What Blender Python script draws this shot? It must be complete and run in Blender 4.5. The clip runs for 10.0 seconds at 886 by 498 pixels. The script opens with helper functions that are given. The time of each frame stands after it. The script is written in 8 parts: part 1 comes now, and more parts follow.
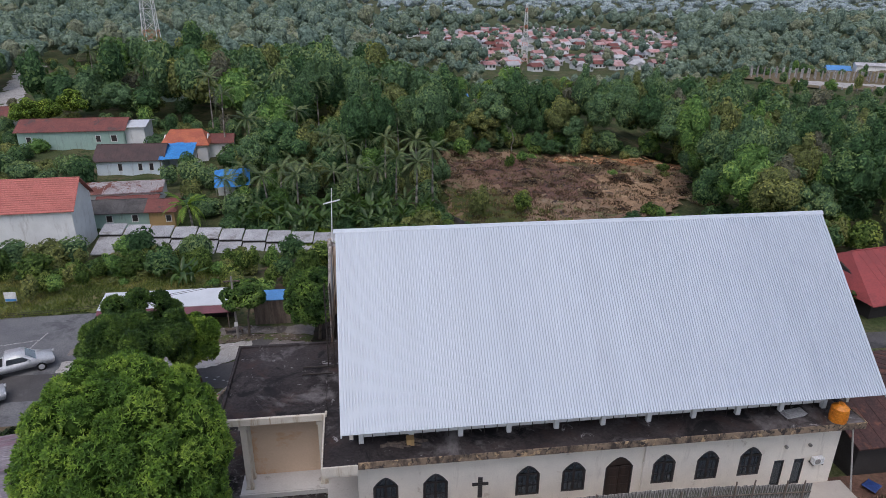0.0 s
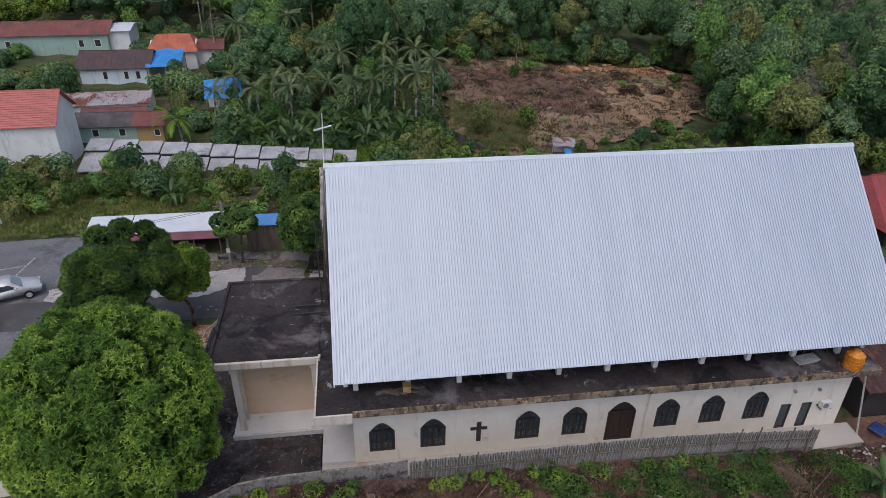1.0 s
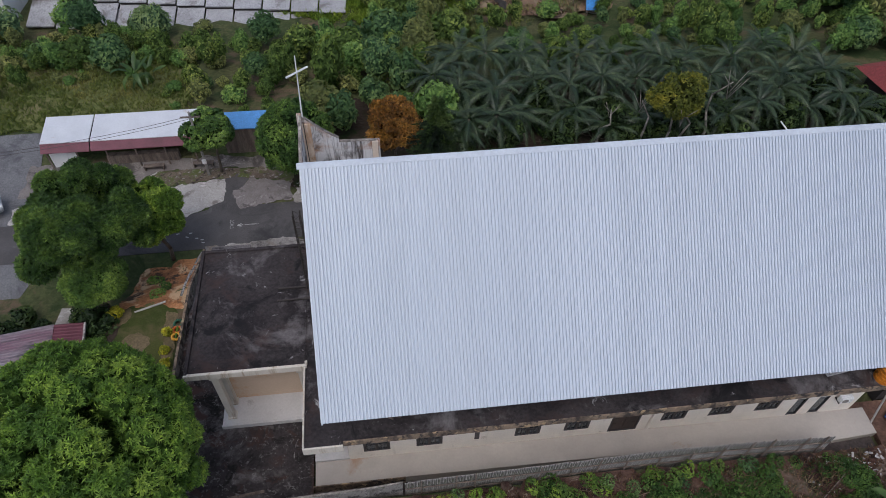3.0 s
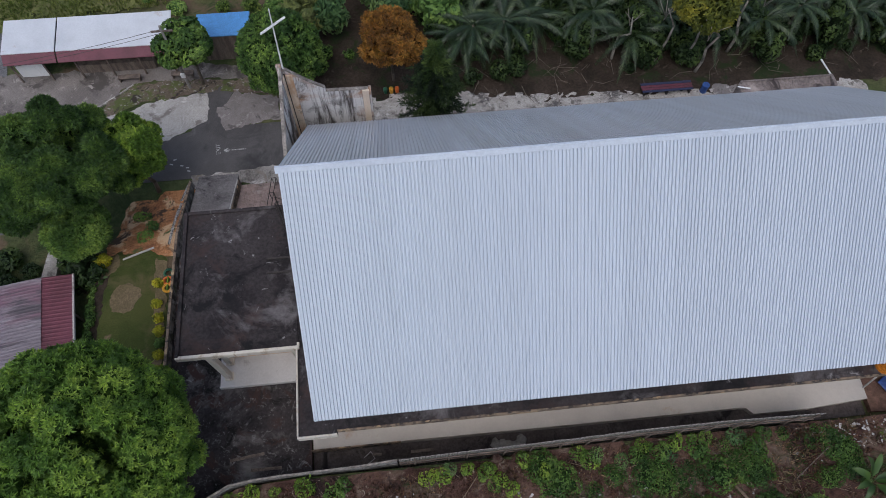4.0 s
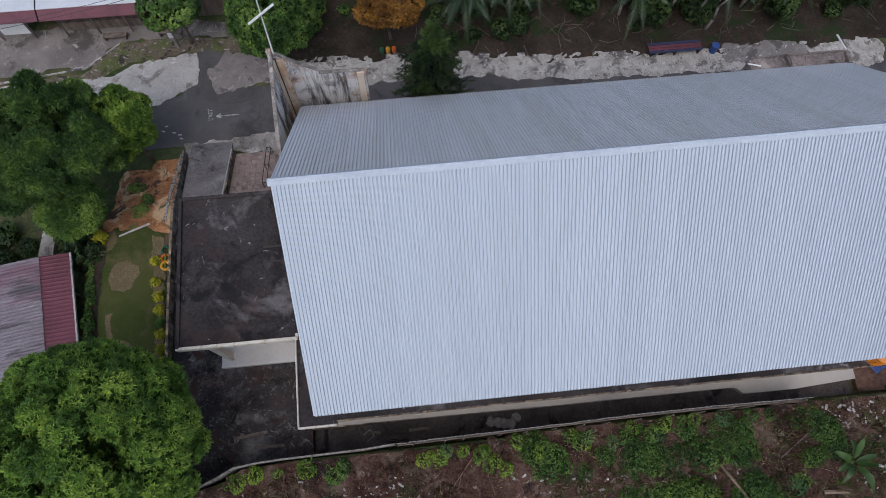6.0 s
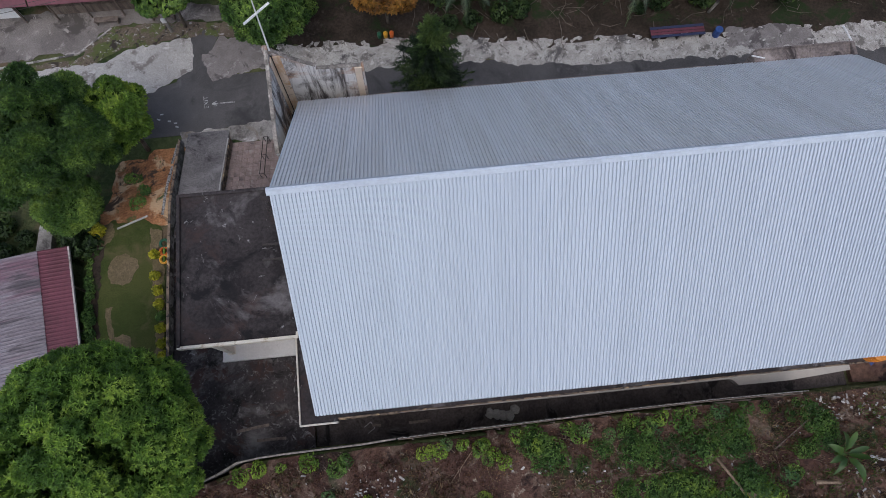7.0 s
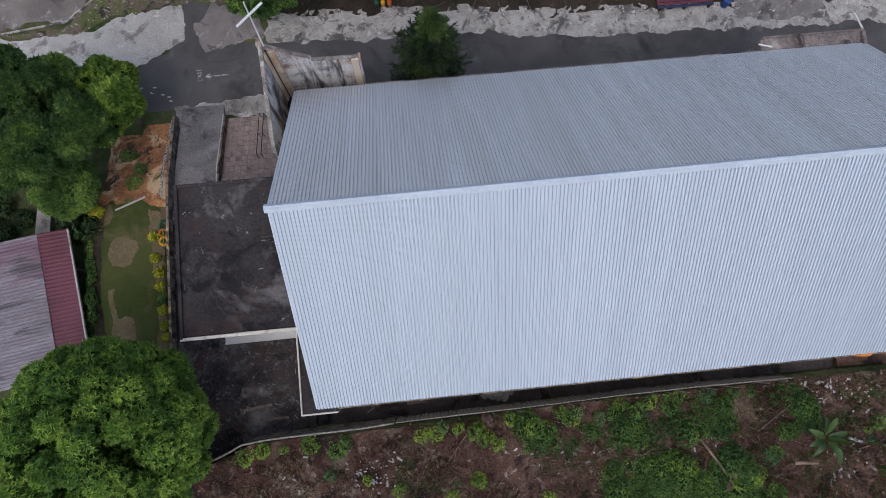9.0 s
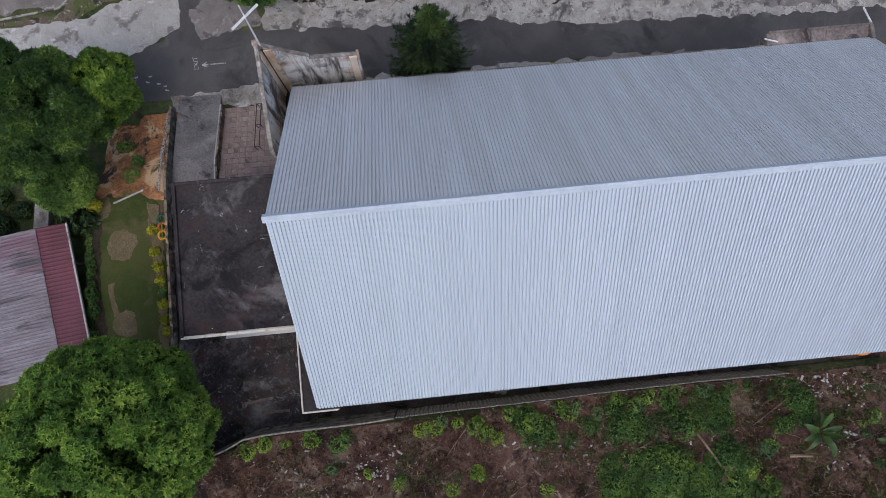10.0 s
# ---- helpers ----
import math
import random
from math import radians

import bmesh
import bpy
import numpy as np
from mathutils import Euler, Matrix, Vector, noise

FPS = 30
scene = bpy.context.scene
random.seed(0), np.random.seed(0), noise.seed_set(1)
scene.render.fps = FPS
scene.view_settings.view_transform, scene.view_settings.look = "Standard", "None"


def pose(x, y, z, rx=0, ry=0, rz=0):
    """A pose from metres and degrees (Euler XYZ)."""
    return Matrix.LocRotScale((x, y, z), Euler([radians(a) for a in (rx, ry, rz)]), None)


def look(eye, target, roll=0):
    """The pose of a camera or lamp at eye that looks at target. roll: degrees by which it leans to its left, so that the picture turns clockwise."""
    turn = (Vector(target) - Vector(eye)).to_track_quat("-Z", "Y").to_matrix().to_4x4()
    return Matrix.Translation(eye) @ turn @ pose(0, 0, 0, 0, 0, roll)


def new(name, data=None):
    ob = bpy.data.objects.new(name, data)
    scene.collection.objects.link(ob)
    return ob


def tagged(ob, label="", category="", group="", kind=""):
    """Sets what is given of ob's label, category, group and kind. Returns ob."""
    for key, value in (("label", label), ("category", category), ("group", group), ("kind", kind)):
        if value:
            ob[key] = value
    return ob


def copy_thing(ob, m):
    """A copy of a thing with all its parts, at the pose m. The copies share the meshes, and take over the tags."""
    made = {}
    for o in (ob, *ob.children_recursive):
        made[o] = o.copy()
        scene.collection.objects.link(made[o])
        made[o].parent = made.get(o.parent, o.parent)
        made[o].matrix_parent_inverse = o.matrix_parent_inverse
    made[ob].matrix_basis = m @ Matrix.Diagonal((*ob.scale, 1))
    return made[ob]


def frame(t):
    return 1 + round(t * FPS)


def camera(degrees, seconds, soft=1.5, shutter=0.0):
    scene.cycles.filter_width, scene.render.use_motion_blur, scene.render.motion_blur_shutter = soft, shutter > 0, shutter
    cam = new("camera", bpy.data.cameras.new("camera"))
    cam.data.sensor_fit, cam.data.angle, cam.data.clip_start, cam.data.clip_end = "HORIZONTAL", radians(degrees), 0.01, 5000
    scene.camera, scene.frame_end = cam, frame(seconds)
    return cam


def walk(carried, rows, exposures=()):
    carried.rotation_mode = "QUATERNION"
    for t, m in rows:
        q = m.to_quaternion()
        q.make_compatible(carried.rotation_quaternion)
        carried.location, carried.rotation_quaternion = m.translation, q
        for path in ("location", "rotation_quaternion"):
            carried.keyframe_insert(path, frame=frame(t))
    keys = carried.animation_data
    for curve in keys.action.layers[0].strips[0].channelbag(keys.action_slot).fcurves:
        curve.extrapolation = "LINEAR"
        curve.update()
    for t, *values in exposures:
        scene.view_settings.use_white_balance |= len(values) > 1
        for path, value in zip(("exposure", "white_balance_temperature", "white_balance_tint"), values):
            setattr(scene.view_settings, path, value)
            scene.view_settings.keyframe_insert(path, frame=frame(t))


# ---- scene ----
cam = camera(67.6, 10.0, soft=0.85)
PATH = [
    (0, (1.273, 7.480, 27.497), (1.7729, 11.1470, 25.9794), 0.60),
    (0.5, (1.558, 8.803, 27.592), (2.0428, 12.4112, 25.9348), 0.40),
    (1, (1.797, 10.503, 27.993), (2.2628, 13.9196, 25.9658), 0.90),
    (1.5, (2.225, 12.520, 28.930), (2.6799, 15.8607, 26.7772), 0.90),
    (2, (2.529, 15.135, 30.271), (2.9659, 18.3405, 27.9189), 1.29),
    (2.5, (2.774, 18.002, 31.922), (3.1781, 20.9248, 29.2213), 1.30),
    (2.7, (2.912, 19.236, 32.557), (3.3026, 22.0230, 29.7137), 1.41),
    (3.8, (4.236, 27.058, 35.638), (4.5078, 28.9674, 32.1334), 2.28),
    (4, (4.472, 28.522, 36.067), (4.7167, 30.2266, 32.4568), 2.40),
    (4.5, (4.558, 29.557, 36.444), (4.7940, 31.1152, 32.7675), 2.80),
    (5, (4.766, 30.431, 36.667), (4.9818, 31.8786, 32.9446), 2.66),
    (5.5, (4.805, 31.322, 36.992), (5.0138, 32.6549, 33.2262), 3.12),
    (5.7, (4.950, 31.662, 37.162), (5.1449, 32.9474, 33.3796), 2.97),
    (6.8, (5.073, 33.517, 37.650), (5.2590, 34.5677, 33.7948), 4.27),
    (7, (5.092, 33.857, 37.782), (5.2772, 34.8614, 33.9143), 4.63),
    (7.5, (5.186, 34.773, 38.048), (5.3620, 35.6568, 34.1508), 5.50),
    (8, (5.202, 35.509, 38.312), (5.3758, 36.2984, 34.3948), 6.85),
    (8.5, (5.341, 36.395, 38.569), (5.5006, 37.0673, 34.6290), 7.90),
    (9, (5.465, 37.264, 38.759), (5.6154, 37.8196, 34.8008), 9.63),
    (9.5, (5.374, 37.967, 38.968), (5.5302, 38.4314, 34.9978), 13.24),
    (10, (5.670, 38.939, 38.874), (5.7980, 39.2891, 34.8914), 14.60),
]
EXPOSURES = [(0.0, 0.14, 6080, 14), (2.5, 0.06, 6060, 13), (4.0, 0.02, 5960, 11), (7.0, 0.07, 5960, 11), (10.0, 0.14, 5970, 11)]
walk(cam, [(t, look(eye, target, roll)) for t, eye, target, roll in PATH], EXPOSURES)

# ---- light ----
SUN_EL, SUN_AZ = 63.0, 200.0   # degrees; azimuth clockwise from +y, the sun stands behind the camera


def build_light():
    w = bpy.data.worlds.new("overcast_sky")
    scene.world = w
    w.use_nodes = True
    nt = w.node_tree
    bg = nt.nodes["Background"]
    sky = nt.nodes.new("ShaderNodeTexSky")
    sky.sky_type = "NISHITA"
    sky.sun_disc = False
    sky.sun_elevation = radians(SUN_EL)
    sky.sun_rotation = radians(SUN_AZ)
    sky.air_density = 1.0
    sky.dust_density = 4.0
    sky.ozone_density = 1.0
    grey = nt.nodes.new("ShaderNodeHueSaturation")   # a cloud layer takes most of the blue away
    grey.inputs["Saturation"].default_value = 0.75
    nt.links.new(sky.outputs[0], grey.inputs["Color"])
    nt.links.new(grey.outputs[0], bg.inputs[0])
    bg.inputs[1].default_value = 0.15
    lamp = bpy.data.lights.new("sun", "SUN")
    lamp.energy = 0.32
    lamp.angle = radians(40)
    lamp.color = (1.0, 0.97, 0.93)
    ob = new("sun", lamp)
    az, el = radians(SUN_AZ), radians(SUN_EL)
    d = Vector((math.sin(az) * math.cos(el), math.cos(az) * math.cos(el), math.sin(el)))
    ob.matrix_world = look(d * 300, (0, 0, 0))


build_light()

# ---- materials ----


def node(nt, kind, **values):
    n = nt.nodes.new(kind)
    for k, v in values.items():
        n.inputs[k].default_value = v
    return n


def ramp(nt, fac, stops):
    r = nt.nodes.new("ShaderNodeValToRGB")
    el = r.color_ramp.elements
    while len(el) < len(stops):
        el.new(0.5)
    for e, (p, c) in zip(el, stops):
        e.position = p
        e.color = (*c, 1) if len(c) == 3 else c
    nt.links.new(fac, r.inputs[0])
    return r.outputs[0]


def mix(nt, fac, a, b, blend="MIX"):
    m = nt.nodes.new("ShaderNodeMix")
    m.data_type = "RGBA"
    m.blend_type = blend
    for sock, v in ((m.inputs[0], fac), (m.inputs[6], a), (m.inputs[7], b)):
        if hasattr(v, "is_linked"):
            nt.links.new(v, sock)
        elif isinstance(v, (int, float)):
            sock.default_value = v
        else:
            sock.default_value = (*v, 1)
    return m.outputs[2]


def fresh(name):
    m = bpy.data.materials.new(name)
    m.use_nodes = True
    nt = m.node_tree
    return m, nt, nt.nodes["Principled BSDF"]


def coords(nt, scale=(1, 1, 1), vary=False):
    tc = nt.nodes.new("ShaderNodeTexCoord")
    mp = nt.nodes.new("ShaderNodeMapping")
    mp.inputs[3].default_value = scale
    nt.links.new(tc.outputs["Object"], mp.inputs[0])
    if vary:
        info = nt.nodes.new("ShaderNodeObjectInfo")
        mul = nt.nodes.new("ShaderNodeMath")
        mul.operation = "MULTIPLY"
        mul.inputs[1].default_value = 37.0
        nt.links.new(info.outputs["Random"], mul.inputs[0])
        nt.links.new(mul.outputs[0], mp.inputs[1])
    return mp.outputs[0]


def noise_tex(nt, vec, scale, detail=4, rough=0.6, distort=0.0):
    n = node(nt, "ShaderNodeTexNoise", Scale=scale, Detail=detail, Roughness=rough, Distortion=distort)
    nt.links.new(vec, n.inputs["Vector"])
    return n.outputs[0]


def bump(nt, bsdf, height, strength, dist=0.02):
    b = node(nt, "ShaderNodeBump", Strength=strength, Distance=dist)
    nt.links.new(height, b.inputs["Height"])
    nt.links.new(b.outputs[0], bsdf.inputs["Normal"])


def sq(t):
    """Noise gathers round one half: bring a threshold into its range."""
    return 0.5 + (t - 0.5) * 0.55


def surface(name, c1, c2, rough=0.8, coarse=0.5, fine=9.0, bumps=0.3, metal=0.0, stains=(), stretch=(1, 1, 1), vary=False, jitter=0.0, bump_dist=0.02, grainy=0.75):
    """A weathered surface: two colours mixed by coarse noise, fine grain, stains as (colour, scale, low, high)."""
    m, nt, b = fresh(name)
    v = coords(nt, stretch, vary)
    big = noise_tex(nt, v, coarse, 5, 0.62)
    small = noise_tex(nt, v, fine, 5, 0.65)
    col = mix(nt, ramp(nt, big, ((0.40, (0, 0, 0)), (0.60, (1, 1, 1)))), c1, c2)
    grain = ramp(nt, small, ((0.36, (0.62, 0.62, 0.62)), (0.64, (1.3, 1.3, 1.3))))
    col = mix(nt, grainy, col, grain, "MULTIPLY")
    for k, (c, s, lo, hi) in enumerate(stains):
        f = noise_tex(nt, v, s, 6, 0.68, 0.4 + 0.2 * k)
        col = mix(nt, ramp(nt, f, ((sq(lo), (0, 0, 0)), (sq(hi), (1, 1, 1)))), col, c)
    if jitter:
        info = nt.nodes.new("ShaderNodeObjectInfo")
        tone = ramp(nt, info.outputs["Random"], ((0, (1 - jitter,) * 3), (1, (1 + jitter,) * 3)))
        col = mix(nt, 1.0, col, tone, "MULTIPLY")
    nt.links.new(col, b.inputs["Base Color"])
    b.inputs["Roughness"].default_value = rough
    b.inputs["Specular IOR Level"].default_value = 0.2 if rough > 0.78 else 0.5
    b.inputs["Metallic"].default_value = metal
    if bumps:
        bump(nt, b, small, bumps, bump_dist)
    return m


CORE = {}


def foliage(name, dark, mid, light, scale=0.12, rough=0.55, gloss=0.3, through_light=0.22, core=2.6, spread=1.0, inside_tone=1.0):
    """Leaves: colour drifts from plant to plant and from leaf to leaf."""
    m, nt, b = fresh(name)
    v = coords(nt, vary=True)
    drift = noise_tex(nt, v, scale, 3, 0.6)
    col = ramp(nt, drift, ((0.38, dark), (0.5, mid), (0.63, light)))
    geo = nt.nodes.new("ShaderNodeNewGeometry")
    leaf = ramp(nt, geo.outputs["Random Per Island"], ((0, (1 - 0.45 * spread, 1 - 0.40 * spread, 1 - 0.45 * spread)), (0.6, (1.0, 1.0, 1.0)), (1, (1 + 0.55 * spread, 1 + 0.45 * spread, 1 + 0.2 * spread))))
    col = mix(nt, 1.0, col, leaf, "MULTIPLY")
    nt.links.new(col, b.inputs["Base Color"])
    b.inputs["Roughness"].default_value = rough
    b.inputs["Specular IOR Level"].default_value = gloss
    tr = nt.nodes.new("ShaderNodeBsdfTranslucent")
    nt.links.new(mix(nt, 1.0, col, (1.2, 1.25, 0.6), "MULTIPLY"), tr.inputs[0])
    ms = nt.nodes.new("ShaderNodeMixShader")
    ms.inputs[0].default_value = through_light
    nt.links.new(b.outputs[0], ms.inputs[1])
    nt.links.new(tr.outputs[0], ms.inputs[2])
    nt.links.new(ms.outputs[0], nt.nodes["Material Output"].inputs[0])
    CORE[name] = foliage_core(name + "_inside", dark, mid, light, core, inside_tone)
    return m


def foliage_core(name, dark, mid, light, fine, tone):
    """The filler inside a crown: leaf shadows and lit tips painted in as fine mottling."""
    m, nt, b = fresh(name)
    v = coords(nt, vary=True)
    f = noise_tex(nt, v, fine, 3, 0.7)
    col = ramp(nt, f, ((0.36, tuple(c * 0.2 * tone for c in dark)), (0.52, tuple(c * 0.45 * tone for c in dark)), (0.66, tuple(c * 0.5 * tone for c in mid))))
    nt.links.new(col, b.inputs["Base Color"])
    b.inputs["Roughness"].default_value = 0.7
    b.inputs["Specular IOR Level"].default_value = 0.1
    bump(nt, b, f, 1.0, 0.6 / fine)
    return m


def streaked(name, paint, stain, extra=(), rough=0.85, amount=(0.45, 0.62), sx=2.2, sz=0.25):
    """Painted or bare masonry with rain streaks that run down it."""
    m, nt, b = fresh(name)
    v = coords(nt)
    vs = coords(nt, (sx, sx, sz))
    f = noise_tex(nt, vs, 1.0, 6, 0.7, 0.3)
    g = noise_tex(nt, v, 0.7, 4, 0.6)
    small = noise_tex(nt, v, 14.0, 5, 0.65)
    col = mix(nt, ramp(nt, g, ((0.3, (0, 0, 0)), (0.7, (1, 1, 1)))), paint, tuple(c * 0.86 for c in paint))
    col = mix(nt, ramp(nt, f, ((sq(amount[0]), (0, 0, 0)), (sq(amount[1]), (1, 1, 1)))), col, stain)
    for c, s, lo, hi in extra:
        e = noise_tex(nt, v, s, 6, 0.7, 0.5)
        col = mix(nt, ramp(nt, e, ((sq(lo), (0, 0, 0)), (sq(hi), (1, 1, 1)))), col, c)
    col = mix(nt, 0.3, col, ramp(nt, small, ((0.3, (0.75, 0.75, 0.75)), (0.7, (1.12, 1.12, 1.12)))), "MULTIPLY")
    nt.links.new(col, b.inputs["Base Color"])
    b.inputs["Roughness"].default_value = rough
    bump(nt, b, small, 0.25, 0.01)
    return m


def plain(name, c, rough=0.5, metal=0.0):
    return surface(name, c, tuple(x * 0.85 for x in c), rough, 1.3, 20.0, 0.08, metal)


M = {}
M["roof_white"] = surface("white_zinc_sheet", (0.50, 0.548, 0.605), (0.475, 0.525, 0.585), 0.36, 0.12, 2.0, 0.0, 0.0, stretch=(1, 0.15, 0.15), jitter=0.025, grainy=0.06)
# back slope: streaked copy of roof_white, made lighter in place of its light
M["roof_dusty_lit"] = surface("dusty_streaked_zinc_lit_copy", (0.595, 0.612, 0.645), (0.56, 0.572, 0.595), 0.38, 1.0, 3.0, 0.0, 0.0, stretch=(1.2, 0.08, 0.08), jitter=0.025, grainy=0.08, stains=(((0.535, 0.54, 0.555), 1.0, 0.5, 0.92),))
M["old_cap"] = surface("lichen_grey_cap", (0.30, 0.27, 0.24), (0.14, 0.125, 0.11), 0.9, 1.6, 9.0, 0.4, stains=(((0.46, 0.42, 0.37), 2.0, 0.6, 0.76),))
M["rust_trim"] = streaked("rust_stained_cream_paint", (0.74, 0.62, 0.49), (0.46, 0.27, 0.14), (((0.50, 0.30, 0.16), 0.5, 0.56, 0.80), ((0.10, 0.08, 0.07), 0.9, 0.68, 0.82)), 0.85, (0.52, 0.86), 2.0, 0.2)
M["brown_parapet"] = surface("brown_stained_parapet", (0.255, 0.215, 0.195), (0.16, 0.134, 0.124), 0.9, 0.7, 7.0, 0.4, stains=(((0.36, 0.31, 0.28), 0.8, 0.58, 0.76), ((0.05, 0.042, 0.04), 0.6, 0.58, 0.74)))
M["ridge_white"] = surface("white_ridge_metal", (0.53, 0.58, 0.635), (0.48, 0.525, 0.585), 0.4, 0.8, 8.0, 0.02, 0.0, grainy=0.2)
M["cream_wall"] = streaked("cream_painted_plaster", (0.84, 0.775, 0.675), (0.60, 0.54, 0.46), (((0.50, 0.42, 0.33), 1.4, 0.72, 0.88),), 0.8, (0.64, 0.92))
M["cream_trim"] = streaked("cream_painted_trim", (0.66, 0.61, 0.53), (0.42, 0.35, 0.26), (), 0.8, (0.52, 0.75))
M["fascia"] = streaked("blackened_concrete_edge", (0.27, 0.20, 0.14), (0.05, 0.038, 0.032), (((0.46, 0.33, 0.19), 1.3, 0.62, 0.74), ((0.035, 0.03, 0.028), 2.2, 0.56, 0.66)), 0.9, (0.40, 0.72), 1.4, 0.9)
M["deck"] = surface("algae_blackened_concrete_deck", (0.025, 0.021, 0.022), (0.050, 0.043, 0.043), 0.82, 0.35, 6.0, 0.4,
                    stains=(((0.20, 0.185, 0.185), 0.30, 0.52, 0.84), ((0.055, 0.036, 0.032), 0.5, 0.50, 0.82), ((0.013, 0.012, 0.013), 0.4, 0.54, 0.72), ((0.30, 0.29, 0.29), 1.1, 0.72, 0.84), ((0.42, 0.41, 0.41), 2.6, 0.84, 0.90)))
M["terrace"] = surface("stained_terrace_concrete", (0.030, 0.0255, 0.0255), (0.055, 0.047, 0.047), 0.85, 0.4, 7.0, 0.4,
                       stains=(((0.20, 0.185, 0.175), 0.30, 0.52, 0.80), ((0.060, 0.036, 0.030), 0.6, 0.56, 0.72), ((0.013, 0.012, 0.011), 0.5, 0.56, 0.72), ((0.30, 0.29, 0.28), 1.3, 0.72, 0.86), ((0.19, 0.18, 0.175), 3.2, 0.62, 0.86)))
M["tower_wall"] = streaked("weathered_parapet_plaster", (0.68, 0.67, 0.655), (0.075, 0.066, 0.062), (((0.36, 0.20, 0.11), 0.34, 0.46, 0.74), ((0.08, 0.066, 0.06), 0.55, 0.52, 0.74)), 0.85, (0.44, 0.70), 3.0, 0.30)
M["tan_wall"] = surface("tan_painted_wall", (0.60, 0.46, 0.335), (0.55, 0.42, 0.30), 0.7, 0.3, 8.0, 0.05, stains=(((0.50, 0.26, 0.11), 0.3, 0.56, 0.78),), grainy=0.1)
M["white_tile"] = surface("pale_floor_tile", (0.58, 0.565, 0.55), (0.53, 0.515, 0.50), 0.35, 0.6, 8.0, 0.05, stains=(((0.34, 0.32, 0.30), 0.7, 0.66, 0.82),), grainy=0.15)
M["ledge"] = surface("cream_walkway_screed", (0.46, 0.42, 0.37), (0.40, 0.36, 0.32), 0.7, 0.3, 8.0, 0.1, stains=(((0.34, 0.21, 0.12), 0.22, 0.68, 0.85),), grainy=0.08)
M["concrete"] = surface("grey_concrete", (0.235, 0.22, 0.20), (0.33, 0.31, 0.285), 0.88, 0.45, 18.0, 0.45, stains=(((0.10, 0.09, 0.082), 0.5, 0.56, 0.74), ((0.45, 0.43, 0.405), 0.9, 0.64, 0.76), ((0.17, 0.135, 0.105), 0.3, 0.58, 0.76)))
M["verge"] = surface("pitted_verge_concrete", (0.33, 0.305, 0.275), (0.45, 0.425, 0.39), 0.92, 1.3, 26.0, 0.9, stains=(((0.16, 0.145, 0.13), 1.1, 0.56, 0.66), ((0.10, 0.094, 0.09), 0.32, 0.62, 0.72), ((0.54, 0.51, 0.475), 3.2, 0.64, 0.74), ((0.13, 0.12, 0.11), 6.0, 0.66, 0.74)), grainy=0.9)
M["dull_slab"] = surface("dull_brown_slab_concrete", (0.185, 0.165, 0.155), (0.245, 0.222, 0.21), 0.92, 0.8, 22.0, 0.7, stains=(((0.11, 0.098, 0.092), 0.8, 0.58, 0.70), ((0.33, 0.31, 0.29), 2.2, 0.64, 0.78)), grainy=0.8)
M["yard_concrete"] = surface("brown_grey_yard_concrete", (0.17, 0.15, 0.137), (0.24, 0.215, 0.195), 0.92, 0.4, 18.0, 0.6, stains=(((0.09, 0.08, 0.072), 0.45, 0.56, 0.72), ((0.34, 0.31, 0.28), 1.6, 0.66, 0.78)), grainy=0.8)
M["litter_strip"] = surface("rubble_and_weed_soil", (0.12, 0.095, 0.07), (0.17, 0.135, 0.10), 0.95, 0.8, 14.0, 1.0, bump_dist=0.05, stains=(((0.10, 0.12, 0.04), 0.6, 0.54, 0.66), ((0.36, 0.34, 0.32), 3.5, 0.66, 0.74), ((0.05, 0.042, 0.035), 1.4, 0.60, 0.70)), grainy=0.9)
M["paling"] = streaked("grey_weathered_paling", (0.40, 0.38, 0.355), (0.09, 0.082, 0.075), (((0.05, 0.046, 0.04), 1.6, 0.54, 0.70), ((0.09, 0.10, 0.055), 1.0, 0.60, 0.74)), 0.92, (0.40, 0.66), 9.0, 0.9)
M["pale_concrete"] = surface("pale_worn_concrete", (0.45, 0.43, 0.40), (0.37, 0.35, 0.325), 0.9, 0.9, 20.0, 0.6, stains=(((0.21, 0.19, 0.17), 0.8, 0.60, 0.72), ((0.55, 0.53, 0.50), 1.8, 0.64, 0.78)), grainy=0.75)
M["wall_old"] = streaked("mossy_block_wall", (0.25, 0.235, 0.215), (0.075, 0.068, 0.060), (((0.34, 0.32, 0.30), 2.2, 0.58, 0.72), ((0.040, 0.036, 0.032), 1.6, 0.54, 0.70), ((0.07, 0.085, 0.04), 1.0, 0.60, 0.75)), 0.9, (0.42, 0.72), 1.6, 0.6)
M["asphalt"] = surface("worn_asphalt", (0.078, 0.074, 0.073), (0.102, 0.097, 0.095), 0.85, 0.3, 20.0, 0.5, stains=(((0.13, 0.125, 0.122), 0.9, 0.70, 0.84), ((0.048, 0.046, 0.047), 0.25, 0.54, 0.80)), grainy=0.6)
M["lot"] = surface("parking_asphalt", (0.14, 0.14, 0.145), (0.18, 0.18, 0.18), 0.88, 0.15, 10.0, 0.4, stains=(((0.09, 0.09, 0.095), 0.2, 0.58, 0.72),))
M["road_paint"] = surface("worn_white_road_paint", (0.46, 0.455, 0.44), (0.25, 0.245, 0.24), 0.8, 3.0, 16.0, 0.2, stains=(((0.10, 0.096, 0.094), 4.0, 0.52, 0.70),))
